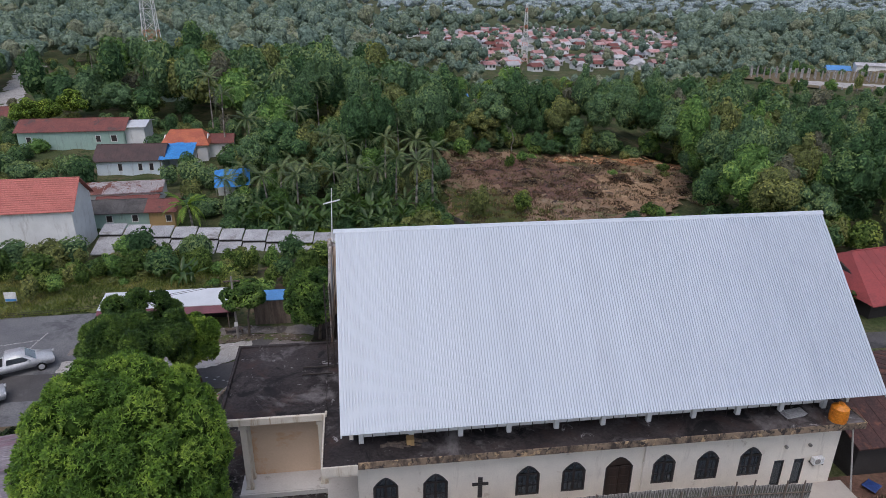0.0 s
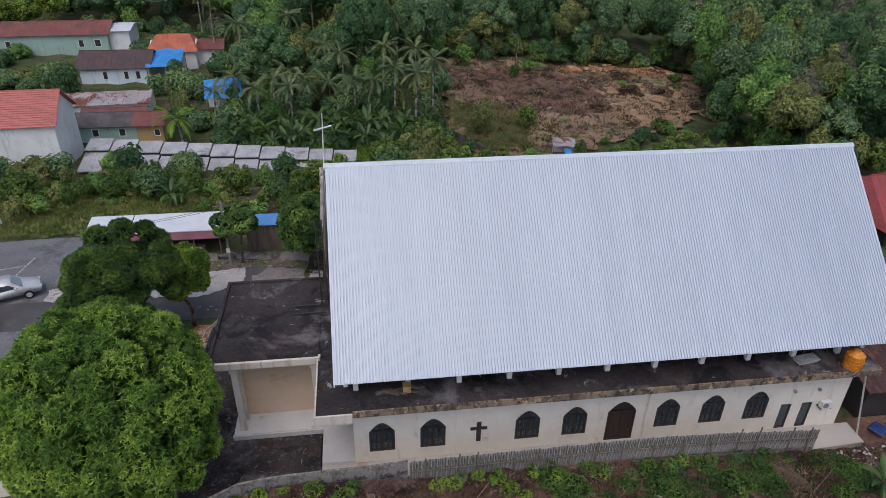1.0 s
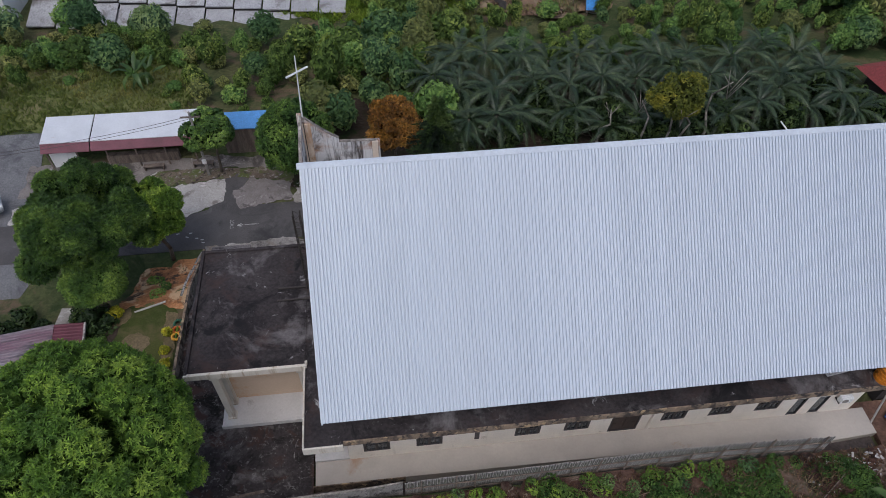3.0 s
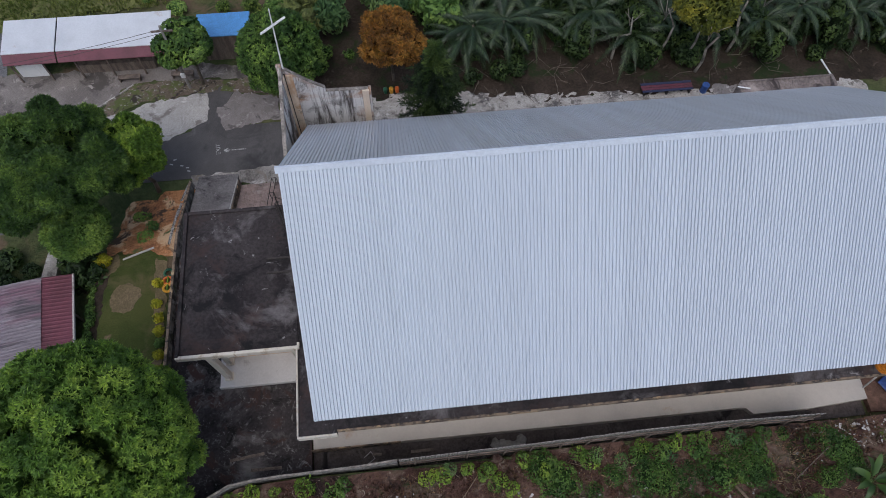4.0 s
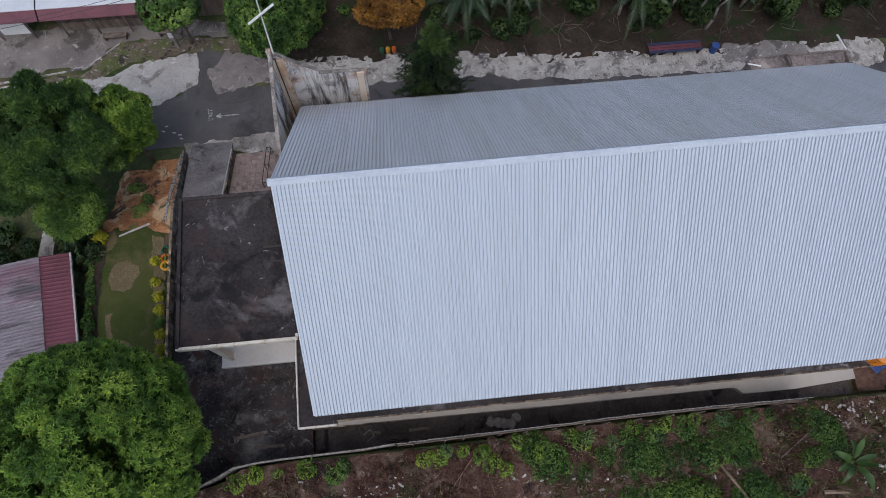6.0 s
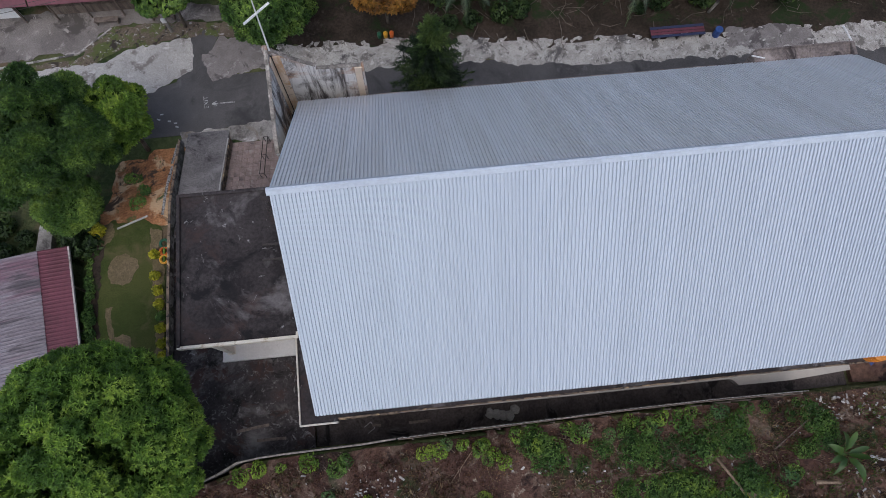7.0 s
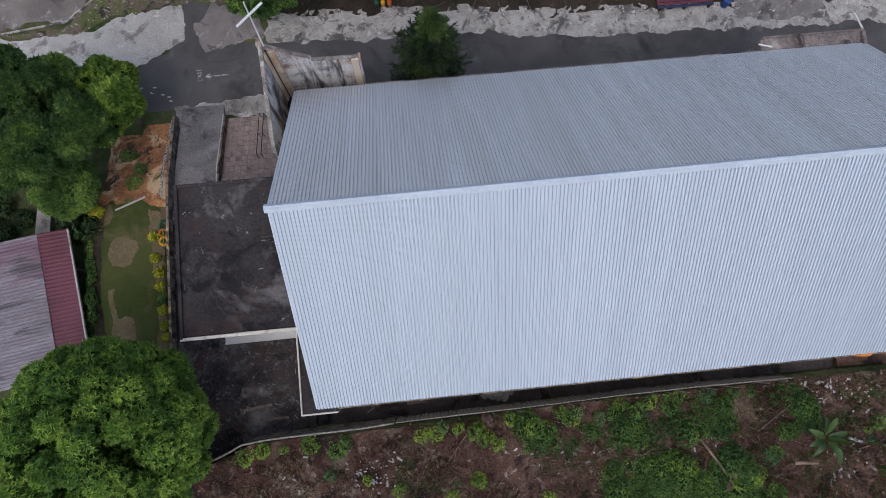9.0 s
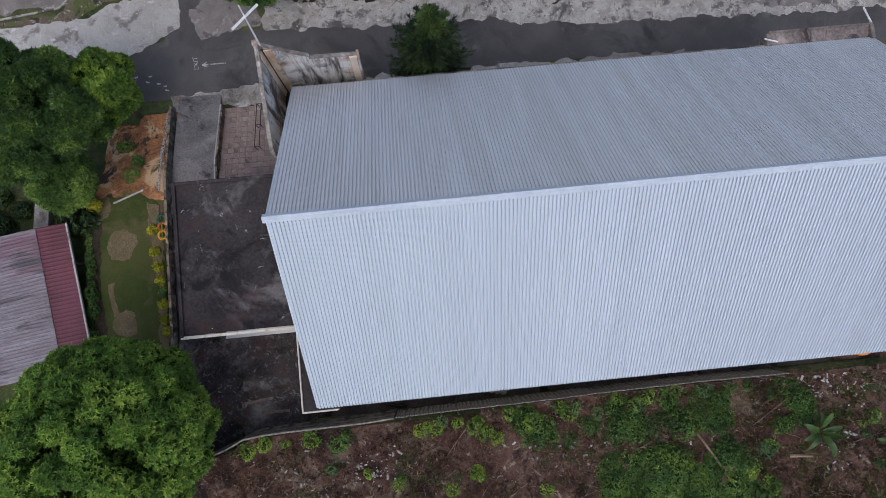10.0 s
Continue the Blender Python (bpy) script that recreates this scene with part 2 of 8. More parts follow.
M["brick_tile"] = surface("brown_step_tile", (0.27, 0.20, 0.175), (0.21, 0.155, 0.135), 0.75, 1.2, 11.0, 0.2, stains=(((0.30, 0.25, 0.22), 0.9, 0.62, 0.78), ((0.10, 0.075, 0.065), 0.5, 0.62, 0.80)), jitter=0.06, vary=True, grainy=0.5)
M["soil"] = surface("dry_brown_soil", (0.20, 0.130, 0.085), (0.26, 0.175, 0.112), 0.95, 0.30, 5.0, 0.9, bump_dist=0.1,
                    stains=(((0.26, 0.20, 0.13), 0.35, 0.58, 0.74), ((0.05, 0.036, 0.030), 0.45, 0.60, 0.72), ((0.11, 0.12, 0.045), 0.22, 0.58, 0.70)))
M["burnt_soil"] = surface("burnt_dark_soil", (0.12, 0.068, 0.052), (0.18, 0.105, 0.072), 0.95, 0.3, 4.0, 1.0, bump_dist=0.12, stains=(((0.15, 0.10, 0.07), 0.4, 0.6, 0.76), ((0.03, 0.022, 0.02), 0.5, 0.56, 0.7)))
M["tan_soil"] = surface("pale_tan_soil", (0.32, 0.21, 0.122), (0.25, 0.16, 0.095), 0.95, 0.3, 4.0, 1.0, bump_dist=0.1, stains=(((0.36, 0.26, 0.16), 0.35, 0.58, 0.74), ((0.10, 0.07, 0.05), 0.5, 0.6, 0.74)))
M["orange_soil"] = surface("orange_clay_soil", (0.42, 0.20, 0.088), (0.26, 0.12, 0.056), 0.95, 0.8, 9.0, 0.9, bump_dist=0.08, stains=(((0.58, 0.40, 0.24), 0.5, 0.54, 0.66), ((0.075, 0.05, 0.035), 0.7, 0.60, 0.70), ((0.10, 0.12, 0.04), 0.9, 0.66, 0.74)), grainy=0.9)
M["ground"] = surface("weedy_ground", (0.055, 0.075, 0.026), (0.10, 0.10, 0.045), 0.95, 0.12, 3.0, 0.9, bump_dist=0.15,
                      stains=(((0.13, 0.095, 0.06), 0.18, 0.60, 0.72), ((0.035, 0.055, 0.018), 0.35, 0.56, 0.7)))
M["bank"] = surface("littered_bank_soil", (0.066, 0.034, 0.026), (0.11, 0.064, 0.047), 0.95, 0.5, 7.0, 1.0, bump_dist=0.1, stains=(((0.035, 0.050, 0.018), 0.35, 0.60, 0.74), ((0.17, 0.125, 0.095), 0.7, 0.56, 0.80), ((0.024, 0.015, 0.013), 0.6, 0.56, 0.72), ((0.28, 0.23, 0.18), 2.2, 0.66, 0.80)))
# brown leaf litter, base darkened further for tree shade that is not cast
M["litter_ground"] = surface("brown_litter_shade_darkened", (0.028, 0.021, 0.015), (0.052, 0.038, 0.028), 0.95, 0.5, 6.0, 0.9, bump_dist=0.08, stains=(((0.10, 0.075, 0.058), 0.9, 0.70, 0.84), ((0.022, 0.035, 0.012), 0.4, 0.56, 0.70)))
M["lawn"] = surface("short_lawn", (0.044, 0.060, 0.014), (0.070, 0.078, 0.022), 0.95, 0.4, 16.0, 0.6, stains=(((0.12, 0.095, 0.046), 0.5, 0.52, 0.92),))
M["bare"] = surface("bare_trodden_soil", (0.165, 0.125, 0.072), (0.125, 0.10, 0.052), 0.95, 1.2, 12.0, 0.4)
M["wood"] = surface("weathered_wood", (0.20, 0.16, 0.13), (0.12, 0.095, 0.08), 0.85, 1.0, 10.0, 0.4, stretch=(3, 3, 0.4))
M["bark"] = surface("grey_brown_bark", (0.15, 0.125, 0.10), (0.09, 0.075, 0.06), 0.92, 1.2, 9.0, 0.8, stretch=(2, 2, 0.5))
M["pale_bark"] = surface("pale_palm_bark", (0.30, 0.275, 0.24), (0.20, 0.18, 0.155), 0.9, 0.8, 6.0, 0.6, stretch=(1, 1, 2.5))
M["steel"] = plain("rusty_dark_steel", (0.07, 0.06, 0.055), 0.7, 0.5)
M["white_paint"] = plain("white_enamel", (0.78, 0.78, 0.76), 0.4)
M["orange_plastic"] = surface("orange_tank_plastic", (0.62, 0.22, 0.02), (0.50, 0.16, 0.015), 0.45, 1.0, 9.0, 0.05)
M["blue_tarp"] = surface("blue_tarpaulin", (0.035, 0.19, 0.50), (0.05, 0.26, 0.60), 0.5, 1.2, 6.0, 0.4)
M["blue_paint"] = plain("blue_sheet_paint", (0.10, 0.29, 0.60), 0.45)
M["navy_paint"] = plain("dull_navy_paint", (0.025, 0.035, 0.09), 0.6)
M["red_plastic"] = plain("red_orange_plastic", (0.62, 0.14, 0.02), 0.4)
M["yellow_plastic"] = plain("amber_plastic", (0.70, 0.36, 0.03), 0.4)
M["green_plastic"] = plain("dark_green_rubber", (0.02, 0.10, 0.05), 0.5)
M["dark_frame"] = plain("dark_window_frame", (0.035, 0.03, 0.03), 0.5)
M["dark_wood_door"] = surface("dark_brown_door", (0.045, 0.028, 0.022), (0.03, 0.02, 0.016), 0.55, 1.0, 10.0, 0.2, stretch=(4, 1, 0.4))
# near-black colour put in place of the shade inside rooms, windows and recesses
M["shade"] = plain("painted_shade_plaster", (0.05, 0.045, 0.042), 0.9)
M["grey_sheet"] = surface("grey_fibre_cement_sheet", (0.40, 0.40, 0.405), (0.33, 0.33, 0.335), 0.85, 0.5, 8.0, 0.2, stains=(((0.2, 0.19, 0.18), 0.6, 0.62, 0.78),), jitter=0.08, vary=True)
M["rust_sheet"] = surface("rusted_zinc_sheet", (0.40, 0.37, 0.36), (0.30, 0.26, 0.25), 0.6, 0.4, 6.0, 0.2, 0.2, stains=(((0.16, 0.055, 0.035), 0.28, 0.50, 0.60),), vary=True)
M["white_sheet"] = surface("white_zinc_shed_sheet", (0.62, 0.64, 0.66), (0.55, 0.57, 0.59), 0.45, 0.5, 8.0, 0.05, 0.1, stains=(((0.40, 0.30, 0.23), 0.4, 0.70, 0.86),), grainy=0.15)
M["maroon_sheet"] = surface("maroon_sheet", (0.15, 0.040, 0.058), (0.11, 0.030, 0.042), 0.6, 0.6, 8.0, 0.1, grainy=0.3)
M["faded_maroon"] = surface("faded_maroon_sheet", (0.185, 0.155, 0.17), (0.265, 0.24, 0.255), 0.6, 0.5, 7.0, 0.1, 0.1, stains=(((0.17, 0.095, 0.12), 0.30, 0.50, 0.74), ((0.075, 0.062, 0.068), 0.6, 0.56, 0.74)), stretch=(0.3, 1.9, 1))
M["red_tile"] = surface("salmon_roof_tile", (0.44, 0.145, 0.12), (0.39, 0.13, 0.105), 0.75, 0.5, 9.0, 0.3, vary=True, jitter=0.12)
M["orange_tile"] = surface("orange_roof_tile", (0.44, 0.13, 0.06), (0.33, 0.09, 0.05), 0.75, 0.6, 9.0, 0.3, vary=True, jitter=0.1)
M["brown_roof"] = surface("dark_brown_roof_sheet", (0.085, 0.05, 0.045), (0.06, 0.038, 0.036), 0.7, 0.6, 8.0, 0.2, vary=True)
M["brick_roof"] = surface("brick_red_roof_sheet", (0.20, 0.065, 0.05), (0.15, 0.05, 0.042), 0.75, 0.5, 8.0, 0.2, stains=(((0.09, 0.05, 0.045), 0.4, 0.6, 0.74),), vary=True, jitter=0.1)
M["rust_dark"] = surface("dark_rusted_roof_sheet", (0.085, 0.045, 0.04), (0.055, 0.034, 0.032), 0.8, 0.6, 8.0, 0.2, stains=(((0.16, 0.07, 0.05), 0.7, 0.58, 0.74),), vary=True)
M["dark_sheet"] = surface("mossy_dark_roof_sheet", (0.075, 0.07, 0.068), (0.11, 0.105, 0.10), 0.85, 0.6, 8.0, 0.2, vary=True)
M["pink_roof"] = surface("pale_red_far_roof", (0.38, 0.19, 0.18), (0.46, 0.32, 0.31), 0.8, 0.2, 5.0, 0.1, vary=True, jitter=0.25)
M["grey_roof"] = surface("pale_grey_far_roof", (0.45, 0.44, 0.44), (0.36, 0.35, 0.36), 0.7, 0.2, 5.0, 0.1, vary=True, jitter=0.25)
M["white_wall"] = streaked("white_house_paint", (0.80, 0.80, 0.78), (0.52, 0.50, 0.47), (), 0.8, (0.58, 0.9), 1.2, 0.3)
M["mint_wall"] = streaked("mint_house_paint", (0.36, 0.50, 0.43), (0.26, 0.33, 0.28), (), 0.8, (0.55, 0.8))
M["pale_blue_wall"] = streaked("pale_blue_house_paint", (0.66, 0.74, 0.78), (0.42, 0.45, 0.47), (), 0.8, (0.55, 0.8))
M["ochre_wall"] = streaked("ochre_house_paint", (0.46, 0.30, 0.13), (0.30, 0.20, 0.10), (), 0.8, (0.55, 0.8))
M["litter_pale"] = surface("pale_rubble", (0.40, 0.385, 0.37), (0.28, 0.26, 0.24), 0.8, 2.0, 12.0, 0.2, jitter=0.3)
M["litter_brown"] = surface("dry_stalk", (0.27, 0.20, 0.14), (0.18, 0.13, 0.09), 0.9, 2.0, 12.0, 0.2)
M["car_paint"] = plain("silver_white_car_paint", (0.60, 0.61, 0.62), 0.25, 0.2)
M["tyre_rubber"] = plain("black_tyre_rubber", (0.02, 0.02, 0.02), 0.85)
M["lamp_glass"] = plain("pale_lamp_lens", (0.6, 0.6, 0.6), 0.2)

glass, _nt, _b = fresh("tinted_window_glass")
_b.inputs["Base Color"].default_value = (0.10, 0.12, 0.14, 1)
_b.inputs["Roughness"].default_value = 0.08
_b.inputs["Transmission Weight"].default_value = 0.55
M["glass"] = glass

M["leaf_big"] = foliage("broad_glossy_leaf", (0.076, 0.155, 0.024), (0.142, 0.252, 0.036), (0.26, 0.375, 0.062), 0.6, 0.5, 0.3, spread=1.15)
M["leaf_dark"] = foliage("dark_tree_leaf", (0.034, 0.080, 0.018), (0.072, 0.140, 0.030), (0.165, 0.262, 0.055), 0.6, spread=1.3)
M["leaf_garden"] = foliage("deep_green_garden_leaf", (0.032, 0.074, 0.017), (0.062, 0.122, 0.026), (0.135, 0.218, 0.046), 0.6, spread=1.3)
M["leaf_light_tree"] = foliage("light_green_tree_leaf", (0.070, 0.135, 0.018), (0.130, 0.225, 0.028), (0.25, 0.345, 0.05), 0.8)
M["leaf_mid_tree"] = foliage("mid_green_tree_leaf", (0.052, 0.108, 0.022), (0.098, 0.178, 0.036), (0.19, 0.285, 0.058), 0.7)
M["leaf_lime"] = foliage("lime_tree_leaf", (0.10, 0.175, 0.022), (0.175, 0.27, 0.032), (0.28, 0.36, 0.055), 0.3)
M["leaf_orange"] = foliage("rust_orange_leaf", (0.12, 0.055, 0.014), (0.22, 0.105, 0.022), (0.34, 0.18, 0.035), 0.8)
M["leaf_yellow"] = foliage("yellow_green_leaf", (0.07, 0.09, 0.014), (0.13, 0.145, 0.020), (0.23, 0.22, 0.028), 0.7)
M["leaf_conifer"] = foliage("dark_conifer_needle", (0.010, 0.020, 0.010), (0.018, 0.034, 0.015), (0.05, 0.08, 0.024), 0.5, 0.7)
M["leaf_shoot"] = foliage("fresh_conifer_shoot", (0.020, 0.042, 0.014), (0.038, 0.072, 0.020), (0.085, 0.13, 0.036), 0.5, 0.6)
M["leaf_palm"] = foliage("palm_frond_leaf", (0.062, 0.095, 0.036), (0.105, 0.150, 0.056), (0.18, 0.215, 0.085), 0.3, 0.45, 0.4, 0.2)
M["leaf_sago"] = foliage("grey_green_frond_leaf", (0.022, 0.044, 0.019), (0.042, 0.072, 0.031), (0.085, 0.118, 0.052), 0.3, 0.42, 0.5, 0.2)
M["leaf_banana"] = foliage("banana_leaf", (0.032, 0.072, 0.015), (0.055, 0.108, 0.022), (0.09, 0.15, 0.035), 0.4, 0.4, 0.45, 0.3)
# scrub and woodland: raised inside_tone pales the crown gaps to imitate haze
M["leaf_shrub"] = foliage("shrub_leaf", (0.064, 0.112, 0.028), (0.118, 0.178, 0.043), (0.21, 0.26, 0.068), 0.16, gloss=0.12, inside_tone=1.9)
# extra blue in this green stands in for haze
M["leaf_wood"] = foliage("forest_leaf", (0.068, 0.122, 0.058), (0.132, 0.208, 0.093), (0.22, 0.295, 0.125), 0.13, gloss=0.1, spread=0.65, inside_tone=2.5)
M["leaf_olive"] = foliage("olive_forest_leaf", (0.105, 0.125, 0.045), (0.18, 0.205, 0.072), (0.27, 0.285, 0.10), 0.15, gloss=0.1, spread=0.7, inside_tone=2.5)
M["leaf_deep"] = foliage("deep_green_forest_leaf", (0.042, 0.088, 0.036), (0.080, 0.148, 0.058), (0.145, 0.222, 0.082), 0.15, gloss=0.15, spread=0.7, inside_tone=2.5)
M["leaf_grey"] = foliage("grey_brown_twiggy_leaf", (0.105, 0.108, 0.075), (0.16, 0.158, 0.11), (0.24, 0.23, 0.165), 0.2, gloss=0.05, spread=0.6, inside_tone=2.5)
M["leaf_fresh"] = foliage("fresh_green_forest_leaf", (0.085, 0.165, 0.045), (0.155, 0.26, 0.072), (0.25, 0.36, 0.10), 0.2, gloss=0.1, spread=0.7, inside_tone=2.5)
M["leaf_rust"] = foliage("reddish_dry_grass", (0.085, 0.046, 0.034), (0.15, 0.088, 0.062), (0.26, 0.175, 0.125), 0.5, 0.9, 0.1)
FOREST = [(M["leaf_wood"], 4.0), (M["leaf_deep"], 3.0), (M["leaf_olive"], 1.5), (M["leaf_grey"], 0.35), (M["leaf_fresh"], 0.9)]
SCRUB = [(M["leaf_shrub"], 4.0), (M["leaf_olive"], 1.5), (M["leaf_fresh"], 1.5), (M["leaf_deep"], 1.5)]
# far leaves: haze is mixed into their pale colours and lightened insides
M["leaf_far_haze"] = foliage("hazed_far_forest_leaf", (0.155, 0.205, 0.150), (0.205, 0.262, 0.190), (0.26, 0.318, 0.225), 0.03, gloss=0.05, core=0.9, spread=0.4, inside_tone=2.4)
M["leaf_far_olive_haze"] = foliage("hazed_far_olive_leaf", (0.185, 0.205, 0.135), (0.235, 0.258, 0.168), (0.28, 0.305, 0.20), 0.03, gloss=0.05, core=0.9, spread=0.4, inside_tone=2.4)
M["leaf_far_deep_haze"] = foliage("hazed_far_deep_leaf", (0.115, 0.165, 0.130), (0.155, 0.212, 0.165), (0.20, 0.262, 0.195), 0.03, gloss=0.05, core=0.9, spread=0.4, inside_tone=2.4)
FAR = [(M["leaf_far_haze"], 3.0), (M["leaf_far_olive_haze"], 1.2), (M["leaf_far_deep_haze"], 2.0)]
# distant leaves: blue-grey haze painted straight into the base colour
M["leaf_haze"] = foliage("distant_forest_haze_tint", (0.31, 0.37, 0.385), (0.36, 0.42, 0.43), (0.41, 0.465, 0.47), 0.012, gloss=0.0, core=0.4, spread=0.25, inside_tone=2.3)
M["grass"] = foliage("rough_grass_blade", (0.105, 0.145, 0.032), (0.165, 0.195, 0.048), (0.27, 0.25, 0.09), 0.2)
M["meadow"] = surface("dry_green_meadow", (0.10, 0.122, 0.036), (0.145, 0.155, 0.052), 0.95, 0.25, 5.0, 0.8, bump_dist=0.1, stains=(((0.21, 0.175, 0.10), 0.3, 0.54, 0.9),))
M["drum_blue"] = surface("faded_dark_blue_plastic", (0.02, 0.06, 0.22), (0.03, 0.08, 0.26), 0.55, 1.2, 6.0, 0.2)
M["dark_tarp"] = surface("dark_navy_tarpaulin", (0.02, 0.045, 0.16), (0.03, 0.06, 0.20), 0.5, 1.2, 6.0, 0.3)
M["leaf_dry"] = foliage("dry_brown_brush", (0.09, 0.060, 0.042), (0.17, 0.122, 0.085), (0.30, 0.24, 0.175), 0.4, 0.9, 0.1)
M["leaf_bank"] = foliage("dark_creeper_leaf", (0.038, 0.085, 0.018), (0.072, 0.140, 0.026), (0.125, 0.20, 0.04), 0.45)
M["ramp"] = surface("purple_grey_ramp_concrete", (0.135, 0.124, 0.122), (0.20, 0.185, 0.18), 0.9, 0.6, 12.0, 0.5, stains=(((0.25, 0.235, 0.23), 0.8, 0.62, 0.82), ((0.04, 0.036, 0.037), 0.45, 0.56, 0.72)))
M["drain"] = surface("brown_drain_concrete", (0.062, 0.050, 0.046), (0.10, 0.082, 0.074), 0.85, 0.4, 8.0, 0.3, stains=(((0.14, 0.125, 0.115), 0.5, 0.60, 0.80), ((0.02, 0.017, 0.016), 0.5, 0.56, 0.72)))
M["pavilion_roof"] = surface("deep_red_roof_sheet", (0.30, 0.055, 0.05), (0.23, 0.045, 0.042), 0.6, 0.5, 8.0, 0.2)
M["leaf_bright"] = foliage("mixed_bright_leaf", (0.050, 0.098, 0.016), (0.095, 0.165, 0.025), (0.19, 0.275, 0.04), 0.9)
M["row_wall"] = streaked("grey_white_row_plaster", (0.52, 0.52, 0.50), (0.20, 0.19, 0.18), (), 0.85, (0.46, 0.72), 2.0, 0.3)
# leaf colour darkened in place of the deep shade over these shrubs
M["leaf_under_shaded"] = foliage("shade_darkened_leaf", (0.016, 0.034, 0.010), (0.032, 0.060, 0.016), (0.070, 0.11, 0.028), 0.4)
M["leaf_gold"] = foliage("lime_yellow_leaf", (0.24, 0.26, 0.018), (0.36, 0.36, 0.025), (0.48, 0.44, 0.035), 0.7)

# ---- building helpers ----


def bm_mesh(name, bm, material, smooth=False):
    bmesh.ops.recalc_face_normals(bm, faces=bm.faces[:])
    me = bpy.data.meshes.new(name)
    bm.to_mesh(me)
    bm.free()
    if smooth:
        me.shade_smooth()
    if material:
        me.materials.append(material)
    return me


def np_mesh(name, verts, faces, material, smooth=False, inner=None, is_inner=None):
    """A mesh from an (n, 3) array of points and an (m, k) array of corners."""
    verts, faces = np.asarray(verts, np.float32), np.asarray(faces, np.int32)
    me = bpy.data.meshes.new(name)
    n, k = faces.shape
    me.vertices.add(len(verts))
    me.vertices.foreach_set("co", verts.ravel())
    me.loops.add(n * k)
    me.loops.foreach_set("vertex_index", faces.ravel())
    me.polygons.add(n)
    me.polygons.foreach_set("loop_start", np.arange(0, n * k, k, dtype=np.int32))
    me.update(calc_edges=True)
    if smooth:
        me.shade_smooth()
    me.materials.append(material)
    if inner:
        for extra in (inner if isinstance(inner, list) else [inner]):
            me.materials.append(extra)
        me.polygons.foreach_set("material_index", np.asarray(is_inner, np.int32))
    return me


def thing(name, loc, label, category, rz=0.0, group="", kind=""):
    ob = new(name)
    ob.empty_display_size = 0.2
    ob.matrix_world = pose(*loc, 0, 0, rz)
    return tagged(ob, label, category, group, kind)


def part(name, bm, material, parent, label="", loc=(0, 0, 0), rot=(0, 0, 0), smooth=False):
    me = bm if isinstance(bm, bpy.types.Mesh) else bm_mesh(name, bm, material, smooth)
    ob = new(name, me)
    ob.parent = parent
    ob.matrix_basis = pose(*loc, *rot)
    if label:
        ob["label"] = label
    return ob


def structure(name, bm, material, label="", category="", smooth=False):
    me = bm if isinstance(bm, bpy.types.Mesh) else bm_mesh(name, bm, material, smooth)
    return tagged(new(name, me), label, category, kind="structure")


def box(bm, x0, x1, y0, y1, z0, z1, bev=0.0):
    r = bmesh.ops.create_cube(bm, size=1.0, matrix=Matrix.LocRotScale(((x0 + x1) / 2, (y0 + y1) / 2, (z0 + z1) / 2), None, (x1 - x0, y1 - y0, z1 - z0)))
    if bev:
        edges = list({e for v in r["verts"] for e in v.link_edges})
        bmesh.ops.bevel(bm, geom=edges, offset=bev, segments=1, affect="EDGES", profile=0.5)
    return bm


def box_bm(*a, **k):
    return box(bmesh.new(), *a, **k)


def tube(bm, a, b, r0, r1=None, seg=8):
    """A round bar from a to b."""
    a, b = Vector(a), Vector(b)
    r1 = r0 if r1 is None else r1
    d = b - a
    m = Matrix.Translation((a + b) / 2) @ d.to_track_quat("Z", "Y").to_matrix().to_4x4()
    bmesh.ops.create_cone(bm, cap_ends=True, segments=seg, radius1=r0, radius2=r1, depth=d.length, matrix=m)
    return bm


def prism(points, y0, y1, bm=None):
    """An outline in x and z, pushed from y0 to y1."""
    bm = bm or bmesh.new()
    front = [bm.verts.new((x, y0, z)) for x, z in points]
    back = [bm.verts.new((x, y1, z)) for x, z in points]
    n = len(points)
    bm.faces.new(front)
    bm.faces.new(list(reversed(back)))
    for i in range(n):
        j = (i + 1) % n
        bm.faces.new((front[i], back[i], back[j], front[j]))
    return bm


def slab_poly(points, z0, z1):
    """An outline in x and y, pushed from z0 to z1."""
    bm = bmesh.new()
    lo = [bm.verts.new((x, y, z0)) for x, y in points]
    hi = [bm.verts.new((x, y, z1)) for x, y in points]
    n = len(points)
    bm.faces.new(hi)
    bm.faces.new(list(reversed(lo)))
    for i in range(n):
        j = (i + 1) % n
        bm.faces.new((lo[i], lo[j], hi[j], hi[i]))
    return bm


def inside(px, py, poly):
    """Which points lie in the outline."""
    px, py = np.asarray(px), np.asarray(py)
    res = np.zeros(px.shape, bool)
    n = len(poly)
    for i in range(n):
        (x0, y0), (x1, y1) = poly[i], poly[(i + 1) % n]
        cut = ((y0 > py) != (y1 > py)) & (px < (x1 - x0) * (py - y0) / (y1 - y0 + 1e-12) + x0)
        res ^= cut
    return res


def waves(x, y, size, seed):
    """Smooth uneven height between about -1 and 1, from a few sines."""
    r = np.random.default_rng(seed)
    out = np.zeros(np.broadcast(x, y).shape)
    for k in range(7):
        a = r.uniform(0, 2 * math.pi)
        f = 2 * math.pi / (size * r.uniform(0.35, 1.6))
        out = out + np.sin((np.cos(a) * x + np.sin(a) * y) * f + r.uniform(0, 6.28)) * r.uniform(0.5, 1)
    return out / 3.2


# ---- ground ----
ROAD_Z, VILLAGE_Z, YARD_Z = -2.85, -5.6, -0.38


